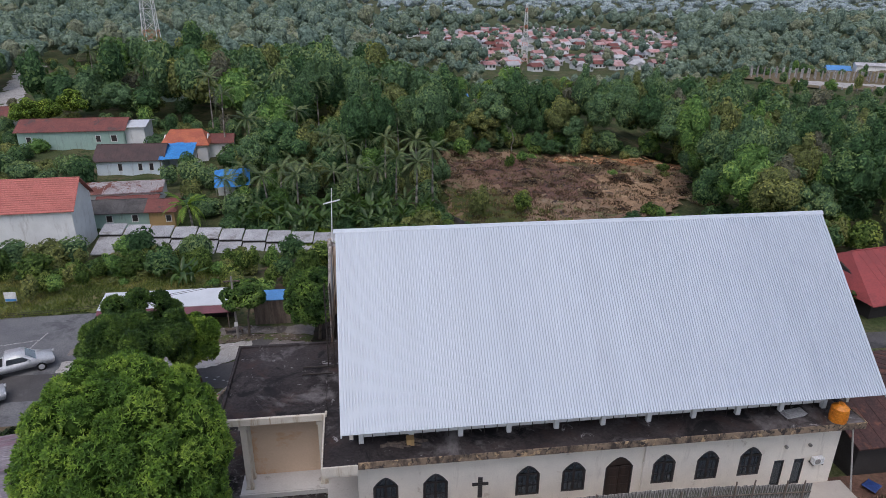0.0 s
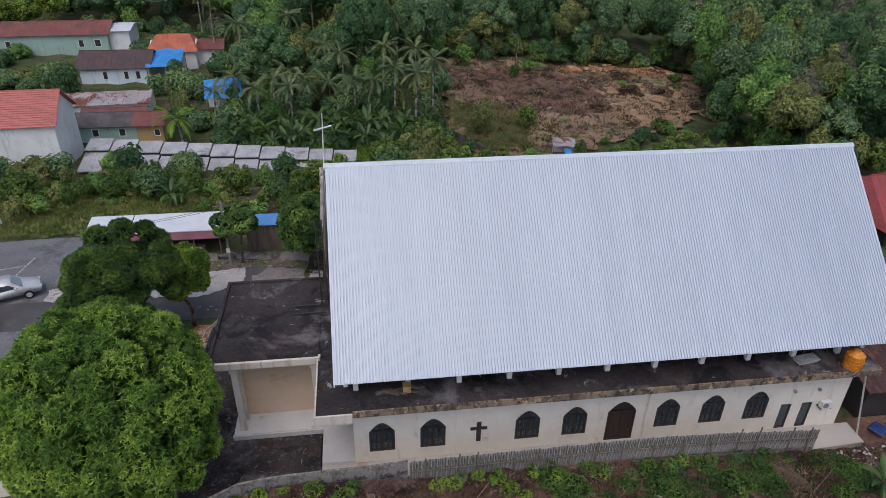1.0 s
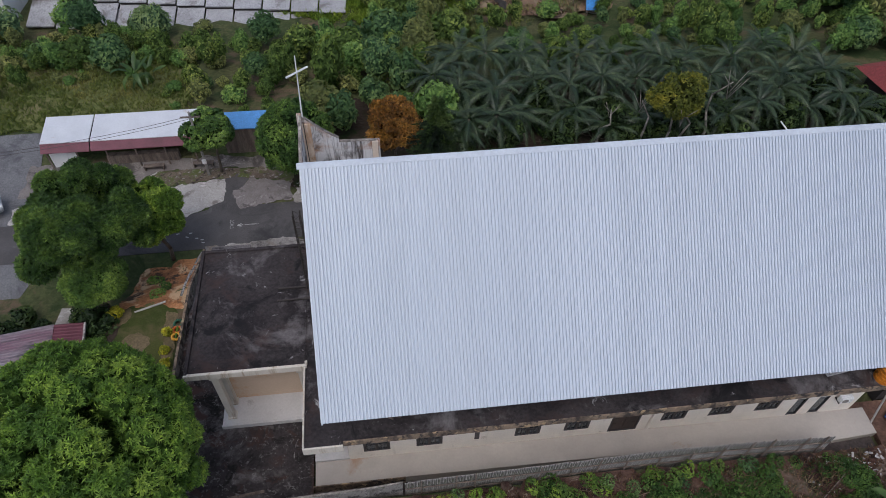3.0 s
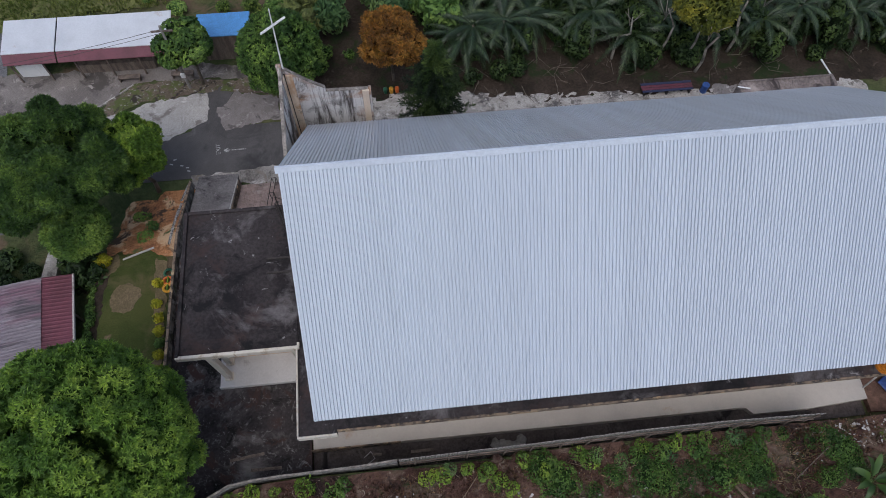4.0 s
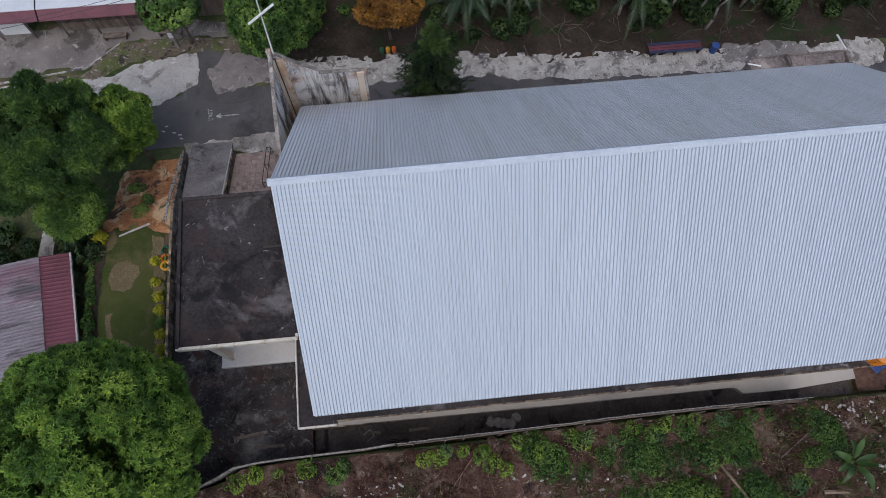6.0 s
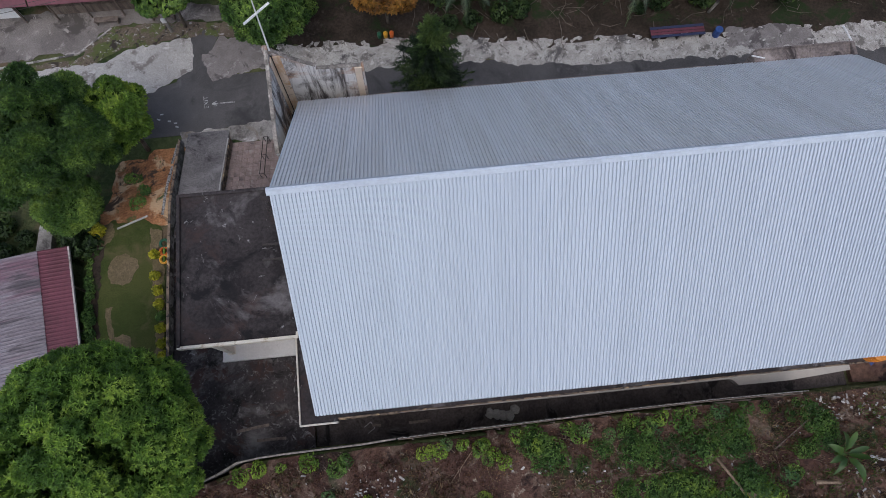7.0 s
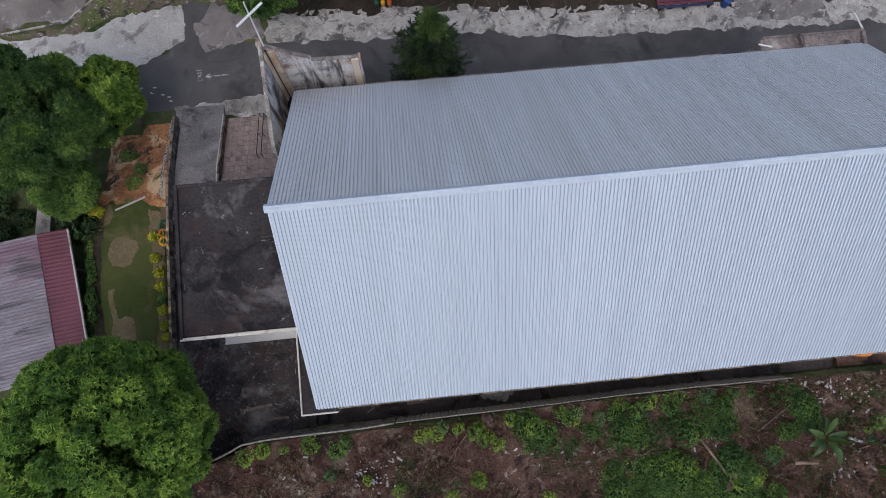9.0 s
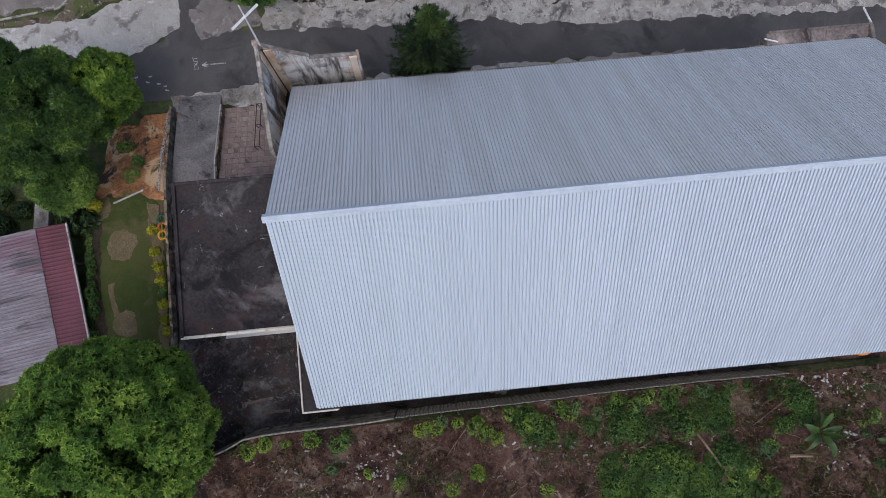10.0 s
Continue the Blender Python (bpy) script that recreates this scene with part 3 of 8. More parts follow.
def ground_z(x, y):
    x, y = np.asarray(x, float), np.asarray(y, float)
    left = np.clip((-9.3 - x) / 8.5, 0, 1)
    top = np.where(x > -9.2, YARD_Z - 0.55, -0.62 - 1.4 * np.clip((-13.8 - x) / 0.8, 0, 1))
    edge = np.interp(x, [-9.0, -7.4, -5.84, -4.82, -2.51, 1.5, 6.0, 15.0, 30.0], [31.1, 31.8, 32.38, 32.84, 33.0, 33.02, 33.14, 33.3, 33.35])
    raised = np.clip(1.7 - 0.05 * x, 0.45, 1.75) * np.clip((x + 10.5) / 2.0, 0, 1) - 0.45 * np.clip((-8.5 - x) / 2.0, 0, 1)
    top = np.where(y < edge, raised, top)
    top = np.where((y >= edge) & (y < 33.3) & (x < -9.3), -0.45, top)
    start = 47.0 - 1.5 * left
    k = np.clip((y - start) / 5.6, 0, 1)
    z = top + (ROAD_Z - top) * k * k * (3 - 2 * k)
    k = np.clip((y - 68.0) / 22.0, 0, 1)
    z = z + (VILLAGE_Z - ROAD_Z) * k * k * (3 - 2 * k)
    far = np.clip((y - 130) / 300, 0, 1)
    z = z + far * 3.0 * waves(x, y, 260, 3)
    z = z - 6.5 * np.clip((x - 58) / 35, 0, 1) * np.clip((y - 95) / 30, 0, 1) * np.clip((176 - y) / 14, 0, 1)
    fall = np.clip((y - 165) / 135, 0, 1) * np.clip((x + 15) / 45, 0, 1)
    fall = fall * (1 - 0.75 * np.clip((x - 110) / 40, 0, 1) * np.clip((330 - y) / 50, 0, 1))
    z = z - 15.5 * fall
    rough = np.clip((np.abs(y - 58) - 12) / 6, 0, 1) * np.where((y > 33.3) & (y < 64), 0, 1)
    z = z + rough * 0.12 * waves(x, y, 5.0, 4) * np.where(y > 64, 2.0, 1.0)
    behind = np.clip((20 - y) / 60, 0, 1)
    return z - behind * 1.5


def stretch_axis(lo, hi, step, reach):
    mid = np.arange(lo, hi + step / 2, step)
    g, out, s = hi, [], step
    while g < reach:
        s *= 1.22
        g += s
        out.append(g)
    g, neg, s = lo, [], step
    while g > -reach:
        s *= 1.22
        g -= s
        neg.append(g)
    return np.array(neg[::-1] + list(mid) + out)


def grid_faces(nx, ny):
    i = np.arange(nx - 1)[None, :] + nx * np.arange(ny - 1)[:, None]
    i = i.ravel()
    return np.stack([i, i + 1, i + nx + 1, i + nx], 1)


def build_ground():
    xs, ys = stretch_axis(-60, 80, 0.9, 4200), stretch_axis(5, 125, 0.9, 4200)
    ys = np.unique(np.concatenate([ys, np.arange(31.0, 33.9, 0.2)]))
    gx, gy = np.meshgrid(xs, ys)
    v = np.stack([gx, gy, ground_z(gx, gy)], -1).reshape(-1, 3)
    structure("ground", np_mesh("ground", v, grid_faces(len(xs), len(ys)), M["ground"], True), None, "weedy green and brown ground falling to a valley", "ground")


def drape(name, poly, material, lift, label, category, step=0.7, ragged=0.5, seed=1, relief=0.0, size=3.0, swell=0):
    """A patch of another surface laid on the ground inside an outline with a ragged edge."""
    px, py = [p[0] for p in poly], [p[1] for p in poly]
    xs, ys = np.arange(min(px) - 1, max(px) + 1, step), np.arange(min(py) - 1, max(py) + 1, step)
    gx, gy = np.meshgrid(xs, ys)
    ox, oy = ragged * waves(gx, gy, 3.0, seed), ragged * waves(gx, gy, 3.0, seed + 9)
    ox, oy = ox + 0.35 * ragged * waves(gx, gy, 0.9, seed + 20), oy + 0.35 * ragged * waves(gx, gy, 0.9, seed + 21)
    ox, oy = ox + 0.25 * min(ragged, 0.4) * waves(gx, gy, 0.34, seed + 22), oy + 0.25 * min(ragged, 0.4) * waves(gx, gy, 0.34, seed + 23)
    f = grid_faces(len(xs), len(ys))
    cx, cy = gx.ravel()[f].mean(1), gy.ravel()[f].mean(1)
    dx, dy = ox.ravel()[f].mean(1), oy.ravel()[f].mean(1)
    f = f[inside(cx + dx, cy + dy, poly)]
    r = np.random.default_rng(seed)
    jx, jy = gx + r.uniform(-0.3, 0.3, gx.shape) * step, gy + r.uniform(-0.3, 0.3, gy.shape) * step
    used, f2 = np.unique(f, return_inverse=True)
    f2 = f2.reshape(-1, 4)
    p = np.stack([jx, jy], -1).reshape(-1, 2)[used]
    # even out the stepped rim
    e = np.sort(np.concatenate([f2[:, [0, 1]], f2[:, [1, 2]], f2[:, [2, 3]], f2[:, [3, 0]]]), 1)
    e, count = np.unique(e, axis=0, return_counts=True)
    e = e[count == 1]
    for k in range(1):
        total, near = np.zeros_like(p), np.zeros(len(p))
        for a, b in ((e[:, 0], e[:, 1]), (e[:, 1], e[:, 0])):
            np.add.at(total, a, p[b])
            np.add.at(near, a, 1)
        rim = near > 0
        p[rim] = 0.4 * p[rim] + 0.6 * total[rim] / near[rim][:, None]
    z = ground_z(p[:, 0], p[:, 1]) + lift + relief * (1 + waves(p[:, 0], p[:, 1], size, swell or seed + 3))
    me = np_mesh(name, np.concatenate([p, z[:, None]], 1), f2, material, True)
    return structure(name, me, None, label, category)


build_ground()
CLEARING = [(15, 97), (15.7, 112), (16.5, 126), (18, 139), (28, 140), (33, 136), (43, 134), (52, 129), (62, 126), (68, 127), (62, 117), (54, 106), (50, 99), (43, 95), (35, 93.5), (31, 88), (24, 86), (17, 88)]
drape("clearing", CLEARING, M["soil"], 0.12, "bare brown burnt clearing with dry stubble", "soil", 0.8, 1.4, 5, 0.22, 6.0, 8)
drape("burnt_soil", [(20, 128), (24, 132), (36, 131), (42, 122), (47, 112), (38, 104), (28, 108), (22, 118)], M["burnt_soil"], 0.16, "dark burnt soil of the clearing", "soil", 0.5, 2.6, 61, 0.22, 6.0, 8)
drape("tan_soil", [(44, 118), (54, 120), (58, 112), (50, 100), (40, 98), (40, 106)], M["tan_soil"], 0.20, "pale tan soil of the clearing", "soil", 0.5, 2.6, 62, 0.22, 6.0, 8)
drape("clay_bank", [(38, 133), (50, 130), (66, 127), (64, 122), (52, 125), (40, 128)], M["orange_soil"], 0.24, "orange clay bank at the clearing edge", "soil", 0.5, 2.4, 63, 0.22, 6.0, 8)
drape("green_soil", [(16, 92), (15.5, 110), (22, 112), (27, 102), (24, 92)], M["lawn"], 0.18, "green weedy edge of the clearing", "soil", 0.5, 2.2, 64, 0.22, 6.0, 8)
drape("bank", [(-9, 31.0), (-7.4, 31.75), (-5.84, 32.34), (-4.82, 32.8), (-2.5, 32.98), (1.5, 33.0), (6, 33.12), (15, 33.28), (29, 33.33), (36, 33), (40, 20), (20, 12), (-12, 14), (-14, 26)], M["bank"], 0.05, "littered brown bank with weeds outside the wall", "soil", 0.3, 0.1, 8, 0.07, 0.9)
drape("meadow", [(-48, 68.6), (-48, 84), (-14, 84), (-13, 70), (-24, 68.4)], M["meadow"], 0.06, "open yellow-green meadow beyond the parking lot", "meadow", 0.6, 0.5, 65, 0.08, 3.0)
drape("garden_lawn", [(-13.7, 30), (-13.6, 47.6), (-9.7, 47.4), (-9.4, 30)], M["lawn"], 0.05, "short green lawn of a side garden", "lawn", 0.2, 0.25, 11)
drape("bare_strip", [(-13.75, 37.5), (-13.2, 38.0), (-13.25, 42.0), (-13.05, 46.2), (-13.7, 46.4)], M["litter_ground"], 0.062, "dark brown bare soil along the hedge", "soil", 0.08, 0.16, 28)
drape("bare_strip", [(-10.0, 38.2), (-9.55, 38.2), (-9.5, 46.6), (-10.35, 46.8), (-10.25, 43.6), (-9.95, 41.5)], M["bare"], 0.062, "worn pale soil below the garden wall", "soil", 0.08, 0.16, 29)
drape("bare_strip", [(-12.75, 40.2), (-12.4, 40.3), (-12.45, 42.2), (-12.8, 42.1)], M["bare"], 0.06, "worn pale soil in the lawn", "soil", 0.06, 0.2, 27)
drape("clay_slope", [(-13.4, 47.4), (-13.2, 52.3), (-9.3, 52.8), (-9.3, 47.0)], M["orange_soil"], 0.06, "orange clay slope beside the garden", "soil", 0.15, 0.4, 12, 0.04, 1.0)
for k, (x, y, r) in enumerate([(-12.0, 44.4, 0.9), (-12.0, 39.8, 0.75), (-13.3, 46.75, 0.75)]):
    poly = [(x + r * math.cos(a / 9 * math.tau), y + r * 1.1 * math.sin(a / 9 * math.tau)) for a in range(9)]
    drape("bare_patch", poly, M["bare"], 0.070, "round bare soil patch in the lawn", "soil", 0.06, 0.16, 20 + k)

# road, verges and parking lot lie nearly level
structure("road", slab_poly([(-60, 53.9), (-21, 53.7), (-9.5, 53.8), (-4, 54.3), (20, 54.2), (60, 53.0), (60, 55.8), (24, 56.6), (11, 57.5), (-3, 58.0), (-9, 57.9), (-12.5, 56.9), (-20, 57.4), (-60, 58)], ROAD_Z - 0.3, ROAD_Z + 0.04), M["asphalt"], "dark worn asphalt drive behind the church", "road")
drape("verge", [(-3.2, 57.75), (2.98, 57.6), (9.87, 57.4), (15.9, 56.6), (24, 56.3), (40, 55.8), (40, 58.0), (26, 58.2), (16.3, 58.75), (9.5, 59.5), (3.1, 59.6), (0.0, 59.9), (-3.3, 60.0)], M["verge"], 0.065, "pale pitted concrete verge beside the drive", "pavement", 0.12, 0.28, 31, 0.012, 0.9)
drape("worn_slab", [(-24, 57.4), (-15.5, 57.3), (-11.9, 56.85), (-8.3, 58.5), (-8.75, 61.0), (-10.4, 60.85), (-13.5, 60.1), (-14.6, 59.55), (-24, 59.3)], M["pale_concrete"], 0.085, "pale worn concrete slab", "pavement", 0.11, 0.2, 32)
drape("dull_slab", [(28.4, 58.3), (31.0, 58.4), (34.5, 58.2), (34.5, 56.4), (31.0, 56.6), (28.3, 56.9)], M["dull_slab"], 0.085, "dull purple-brown concrete slab", "pavement", 0.11, 0.22, 36)
drape("dull_slab", [(-8.0, 59.4), (-6.6, 60.9), (-3.5, 60.3), (-3.4, 58.15), (-7.2, 57.7)], M["dull_slab"], 0.075, "dull purple-brown concrete slab", "pavement", 0.11, 0.22, 34)
drape("weed_strip", [(-22, 59.4), (-16.0, 60.3), (-14.0, 62.3), (-11.1, 62.4), (-6.0, 62.0), (-3.2, 61.2), (-3.2, 60.0), (-6.6, 60.9), (-9, 61.1), (-13.1, 60.4), (-15, 59.6)], M["litter_strip"], 0.05, "strip of rubble and weeds between concrete slabs", "soil", 0.14, 0.25, 35, 0.03, 0.8)
drape("road_patch", [(-9.6, 57.0), (-7.6, 57.3), (-6.9, 61.3), (-9.2, 61.6)], M["asphalt"], 0.06, "dark asphalt gap between the slabs", "road", 0.12, 0.15, 36)
drape("yard", [(-24, 60.2), (-16.2, 60.5), (-14.0, 62.3), (-11, 62.5), (-3, 61.6), (-3, 63.6), (-24, 64.0)], M["yard_concrete"], 0.06, "stained brown-grey concrete yard before the stalls", "pavement", 0.2, 0.25, 33)
for xa, ya, xb, yb in ((-22.0, 59.75, -16.2, 60.45), (-16.2, 60.45, -14.0, 62.25)):
    kerb = box_bm(0, math.hypot(xb - xa, yb - ya), -0.06, 0.06, -0.2, 0.10, 0.02)
    ob = structure("kerb", kerb, M["verge"], "low broken kerb at the yard edge", "kerb")
    ob.matrix_world = pose(xa, ya, ROAD_Z, 0, 0, math.degrees(math.atan2(yb - ya, xb - xa)))
structure("parking_lot", slab_poly([(-60, 47.5), (-21.5, 49.5), (-19.5, 56), (-22.5, 60), (-24.0, 68.2), (-33, 68.0), (-60, 66)], ROAD_Z - 0.3, ROAD_Z + 0.028), M["lot"], "grey asphalt parking lot with white bay lines", "pavement")


def stripe(x0, y0, x1, y1, w, label="worn white painted line on asphalt"):
    a = math.degrees(math.atan2(y1 - y0, x1 - x0))
    ln = math.hypot(x1 - x0, y1 - y0)
    bm = box_bm(0, ln, -w / 2, w / 2, 0, 0.008)
    ob = structure("road_marking", bm, M["road_paint"], label, "road marking")
    ob.matrix_world = pose(x0, y0, ROAD_Z + 0.042, 0, 0, a)


for x0, y0, x1, y1 in [(-28.6, 55.6, -27.2, 64.6), (-31.5, 62.4, -27.4, 63.3), (-33.0, 55.0, -31.6, 64.0)]:
    stripe(x0, y0, x1, y1, 0.14)
# arrow and word on the drive
for x0, y0, x1, y1, w in [(-7.22, 55.88, -5.75, 55.9, 0.08), (-7.28, 55.88, -6.96, 56.06, 0.07), (-7.28, 55.88, -6.92, 55.74, 0.07)]:
    stripe(x0, y0, x1, y1, w, "white painted arrow on the drive")


def lettering(text, size, m, material, name, label, category):
    cu = bpy.data.curves.new(name, "FONT")
    cu.body, cu.size, cu.extrude, cu.align_x = text, size, 0.003, "CENTER"
    tmp = bpy.data.objects.new(name, cu)
    me = bpy.data.meshes.new_from_object(tmp)
    bpy.data.objects.remove(tmp)
    me.materials.clear()
    me.materials.append(material)
    ob = tagged(new(name, me), label, category, kind="structure")
    ob.matrix_world = m
    return ob


lettering("EXIT", 0.44, pose(-7.52, 56.04, ROAD_Z + 0.05, 0, 0, 94), M["road_paint"], "road_word", "worn white painted word EXIT on asphalt", "road marking")

# ---- church ----
RIDGE_Y, RIDGE_Z, EAVE_Y, BACK_Y, EAVE_Z, LENGTH = 43.0, 14.24, 34.73, 50.59, 6.41, 29.8
WALL_Y, DECK_Z, CEIL_Z = 35.84, 4.80, 4.42
church = thing("church", (0, 0, 0), "cream church with a steep white metal roof and blackened concrete deck", "church")


SHEETS, RIBS = 28, 7
SHEET = LENGTH / SHEETS


def ridge_y(x):
    """The ridge is skewed a little against the eave to fit the camera's view."""
    return RIDGE_Y - 0.12 + 0.16 * x / LENGTH


def roof_sheet_mesh(k, y_low, name, material, deep):
    """One ribbed sheet, the k-th from the gable, from ridge to eave."""
    w = SHEET / RIBS
    prof = []
    for i in range(RIBS):
        x = i * w
        prof += [(x, 0.0), (x + 0.034, 0.0), (x + 0.046, deep), (x + w - 0.012, deep)]
    prof.append((SHEET, 0.0))
    dy, dz = y_low - RIDGE_Y, EAVE_Z - RIDGE_Z
    ln = math.hypot(dy, dz)
    ny, nz = -dz / ln, dy / ln
    if nz < 0:
        ny, nz = -ny, -nz
    x0 = k * SHEET
    bm = bmesh.new()
    rows = [[], [], []]
    for x, h in prof:
        yt = ridge_y(x0 + x)
        rows[0].append(bm.verts.new((x0 + x, yt + ny * h, RIDGE_Z + nz * h)))
        rows[1].append(bm.verts.new((x0 + x, y_low + ny * h, EAVE_Z + nz * h)))
        rows[2].append(bm.verts.new((x0 + x, y_low - ny * 0.02, EAVE_Z - nz * 0.02)))
    for i in range(len(prof) - 1):
        bm.faces.new((rows[0][i], rows[0][i + 1], rows[1][i + 1], rows[1][i]))
        bm.faces.new((rows[1][i], rows[1][i + 1], rows[2][i + 1], rows[2][i]))
    return bm_mesh(name, bm, M[material])


def arch(w, z0, spring, rise, n=9, inset=0.0):
    """Outline of a pointed-arch opening, centred on x = 0."""
    h = w / 2 - inset
    pts = [(-h, z0 + inset), (h, z0 + inset)]
    for k in range(2 * n + 1):
        u = 1 - k / n
        pts.append((h * u, spring + (rise - inset) * (1 - abs(u) ** 1.75)))
    return pts


def wall_with_holes(outline, holes, y0, y1):
    bm = bmesh.new()
    edges = []
    for loop in [outline] + holes:
        vs = [bm.verts.new((x, y0, z)) for x, z in loop]
        for i in range(len(vs)):
            edges.append(bm.edges.new((vs[i], vs[(i + 1) % len(vs)])))
    r = bmesh.ops.triangle_fill(bm, use_beauty=True, edges=edges)
    faces = [g for g in r["geom"] if isinstance(g, bmesh.types.BMFace)]
    ext = bmesh.ops.extrude_face_region(bm, geom=faces)
    bmesh.ops.translate(bm, vec=(0, y1 - y0, 0), verts=[g for g in ext["geom"] if isinstance(g, bmesh.types.BMVert)])
    return bm


def ring(outer, inner, y0, y1):
    """A frame between two outlines with as many points."""
    bm = bmesh.new()
    n = len(outer)
    a = [[bm.verts.new((x, y, z)) for x, z in loop] for y in (y0, y1) for loop in (outer, inner)]
    for i in range(n):
        j = (i + 1) % n
        bm.faces.new((a[0][i], a[0][j], a[1][j], a[1][i]))
        bm.faces.new((a[2][i], a[3][i], a[3][j], a[2][j]))
        bm.faces.new((a[0][i], a[2][i], a[2][j], a[0][j]))
        bm.faces.new((a[1][i], a[1][j], a[3][j], a[3][i]))
    return bm


WINDOWS = [2.15, 4.87, 10.05, 12.7, 18.04, 20.7, 23.34]
DOOR_X, SLITS, CROSS_X = 15.35, (25.22, 26.5), 7.36
DOOR_Z, SLIT_LO, SLIT_HI = -0.15, -0.42, 1.45
W_W, W_Z0, W_SPR, W_RISE = 1.36, 0.56, 1.98, 0.62
D_W, D_SPR, D_RISE = 1.62, 1.98, 0.70


def shift(pts, dx):
    return [(x + dx, z) for x, z in pts]


def swap_xy(bm):
    bm.transform(Matrix(((0, 1, 0, 0), (1, 0, 0, 0), (0, 0, 1, 0), (0, 0, 0, 1))))
    return bm


def build_church():
    x0, x1 = 0.68, 28.75
    cross = [(-0.14, 0.62), (0.14, 0.62), (0.14, 1.45), (0.47, 1.45), (0.47, 1.74), (0.14, 1.74), (0.14, 2.1), (-0.14, 2.1), (-0.14, 1.74), (-0.47, 1.74), (-0.47, 1.45), (-0.14, 1.45)]
    holes = [shift(arch(W_W, W_Z0, W_SPR, W_RISE), x) for x in WINDOWS]
    holes.append(shift(arch(D_W, DOOR_Z, D_SPR, D_RISE), DOOR_X))
    holes += [[(s - 0.32, SLIT_LO), (s + 0.32, SLIT_LO), (s + 0.32, SLIT_HI), (s - 0.32, SLIT_HI)] for s in SLITS]
    holes.append(shift(cross, CROSS_X))
    part("front_wall", wall_with_holes([(x0, -0.9), (x1, -0.9), (x1, CEIL_Z), (x0, CEIL_Z)], holes, WALL_Y, WALL_Y + 0.22), M["cream_wall"], church, "cream plaster side wall with arched openings")
    part("end_wall", box_bm(x0, x0 + 0.22, WALL_Y + 0.22, 49.8, -0.35, CEIL_Z), M["cream_wall"], church)
    part("end_wall", box_bm(x1 - 0.22, x1, WALL_Y + 0.22, 49.8, -2.9, CEIL_Z), M["cream_wall"], church)
    part("back_wall", box_bm(x0, x1, 49.8, 50.05, -2.9, 6.2), M["cream_wall"], church)
    part("inner_wall", box_bm(x0 + 0.22, x1 - 0.22, 39.0, 39.1, -0.3, CEIL_Z), M["shade"], church, "inner wall coloured as interior shade")
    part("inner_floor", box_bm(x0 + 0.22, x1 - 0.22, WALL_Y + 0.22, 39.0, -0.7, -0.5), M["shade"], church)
    # gable ends under the roof
    gable = [(35.9, EAVE_Z - 1.2), (50.1, EAVE_Z - 1.2), (50.1, 6.2), (RIDGE_Y, RIDGE_Z - 0.35), (35.9, 7.1)]
    for gx in (0.35, 28.5):
        bm = prism(gable, 0, 0.2)
        bm.transform(Matrix(((0, 1, 0, gx), (1, 0, 0, 0), (0, 0, 1, 0), (0, 0, 0, 1))))
        part("gable_wall", bm, M["cream_wall"], church)
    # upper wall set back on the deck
    # its colour carries the eave shade between the posts
    part("upper_wall", box_bm(0.55, 28.5, 36.75, 36.95, DECK_Z, 7.6), M["shade"], church, "recessed upper wall coloured as the shade under the eave")
    # windows
    for x in WINDOWS:
        win = part("window", ring(shift(arch(W_W, W_Z0, W_SPR, W_RISE), 0), arch(W_W, W_Z0, W_SPR, W_RISE, inset=0.09), -0.02, 0.10), M["dark_frame"], church, "dark arched double window", (x, WALL_Y + 0.03, 0))
        mul = box_bm(-0.07, 0.07, -0.01, 0.08, W_Z0 + 0.05, W_SPR)
        box(mul, -0.62, 0.62, -0.012, 0.082, W_SPR - 0.06, W_SPR + 0.05)
        box(mul, -0.60, -0.53, -0.008, 0.07, W_Z0 + 0.05, W_SPR)
        box(mul, 0.53, 0.60, -0.008, 0.07, W_Z0 + 0.05, W_SPR)
        box(mul, -0.04, 0.04, -0.005, 0.06, W_SPR, W_SPR + 0.5)
        for s in (-1, 1):
            box(mul, s * 0.3 - 0.22, s * 0.3 + 0.22, -0.004, 0.05, W_Z0 + 0.62, W_Z0 + 0.68)
            box(mul, s * 0.3 - 0.015, s * 0.3 + 0.015, -0.003, 0.05, W_Z0 + 0.1, W_SPR - 0.06)
        part("mullion", mul, M["dark_frame"], win)
        for s in (-1, 1):
            part("pane", box_bm(s * 0.3 - 0.24, s * 0.3 + 0.24, 0.03, 0.042, W_Z0 + 0.05, W_SPR - 0.05), M["glass"], win)
        top = prism([p for p in arch(W_W, W_SPR + 0.03, W_SPR + 0.04, W_RISE - 0.03, inset=0.06)], 0.03, 0.042)
        part("pane", top, M["glass"], win)
    door = part("door", ring(arch(D_W, DOOR_Z, D_SPR, D_RISE), arch(D_W, DOOR_Z, D_SPR, D_RISE, inset=0.09), -0.02, 0.12), M["dark_frame"], church, "dark brown arched double door", (DOOR_X, WALL_Y + 0.03, 0))
    for s in (-1, 1):
        leaf = box_bm(s * 0.365 - 0.355, s * 0.365 + 0.355, 0.03, 0.08, DOOR_Z + 0.08, D_SPR, 0.008)
        for k in range(3):
            box(leaf, s * 0.365 - 0.25, s * 0.365 + 0.25, 0.012, 0.03, 0.25 + k * 0.58, 0.72 + k * 0.58, 0.006)
        part("door_leaf", leaf, M["dark_wood_door"], door)
    part("fanlight", prism(arch(D_W, D_SPR + 0.02, D_SPR + 0.03, D_RISE - 0.05, inset=0.07), 0.03, 0.06), M["dark_wood_door"], door)
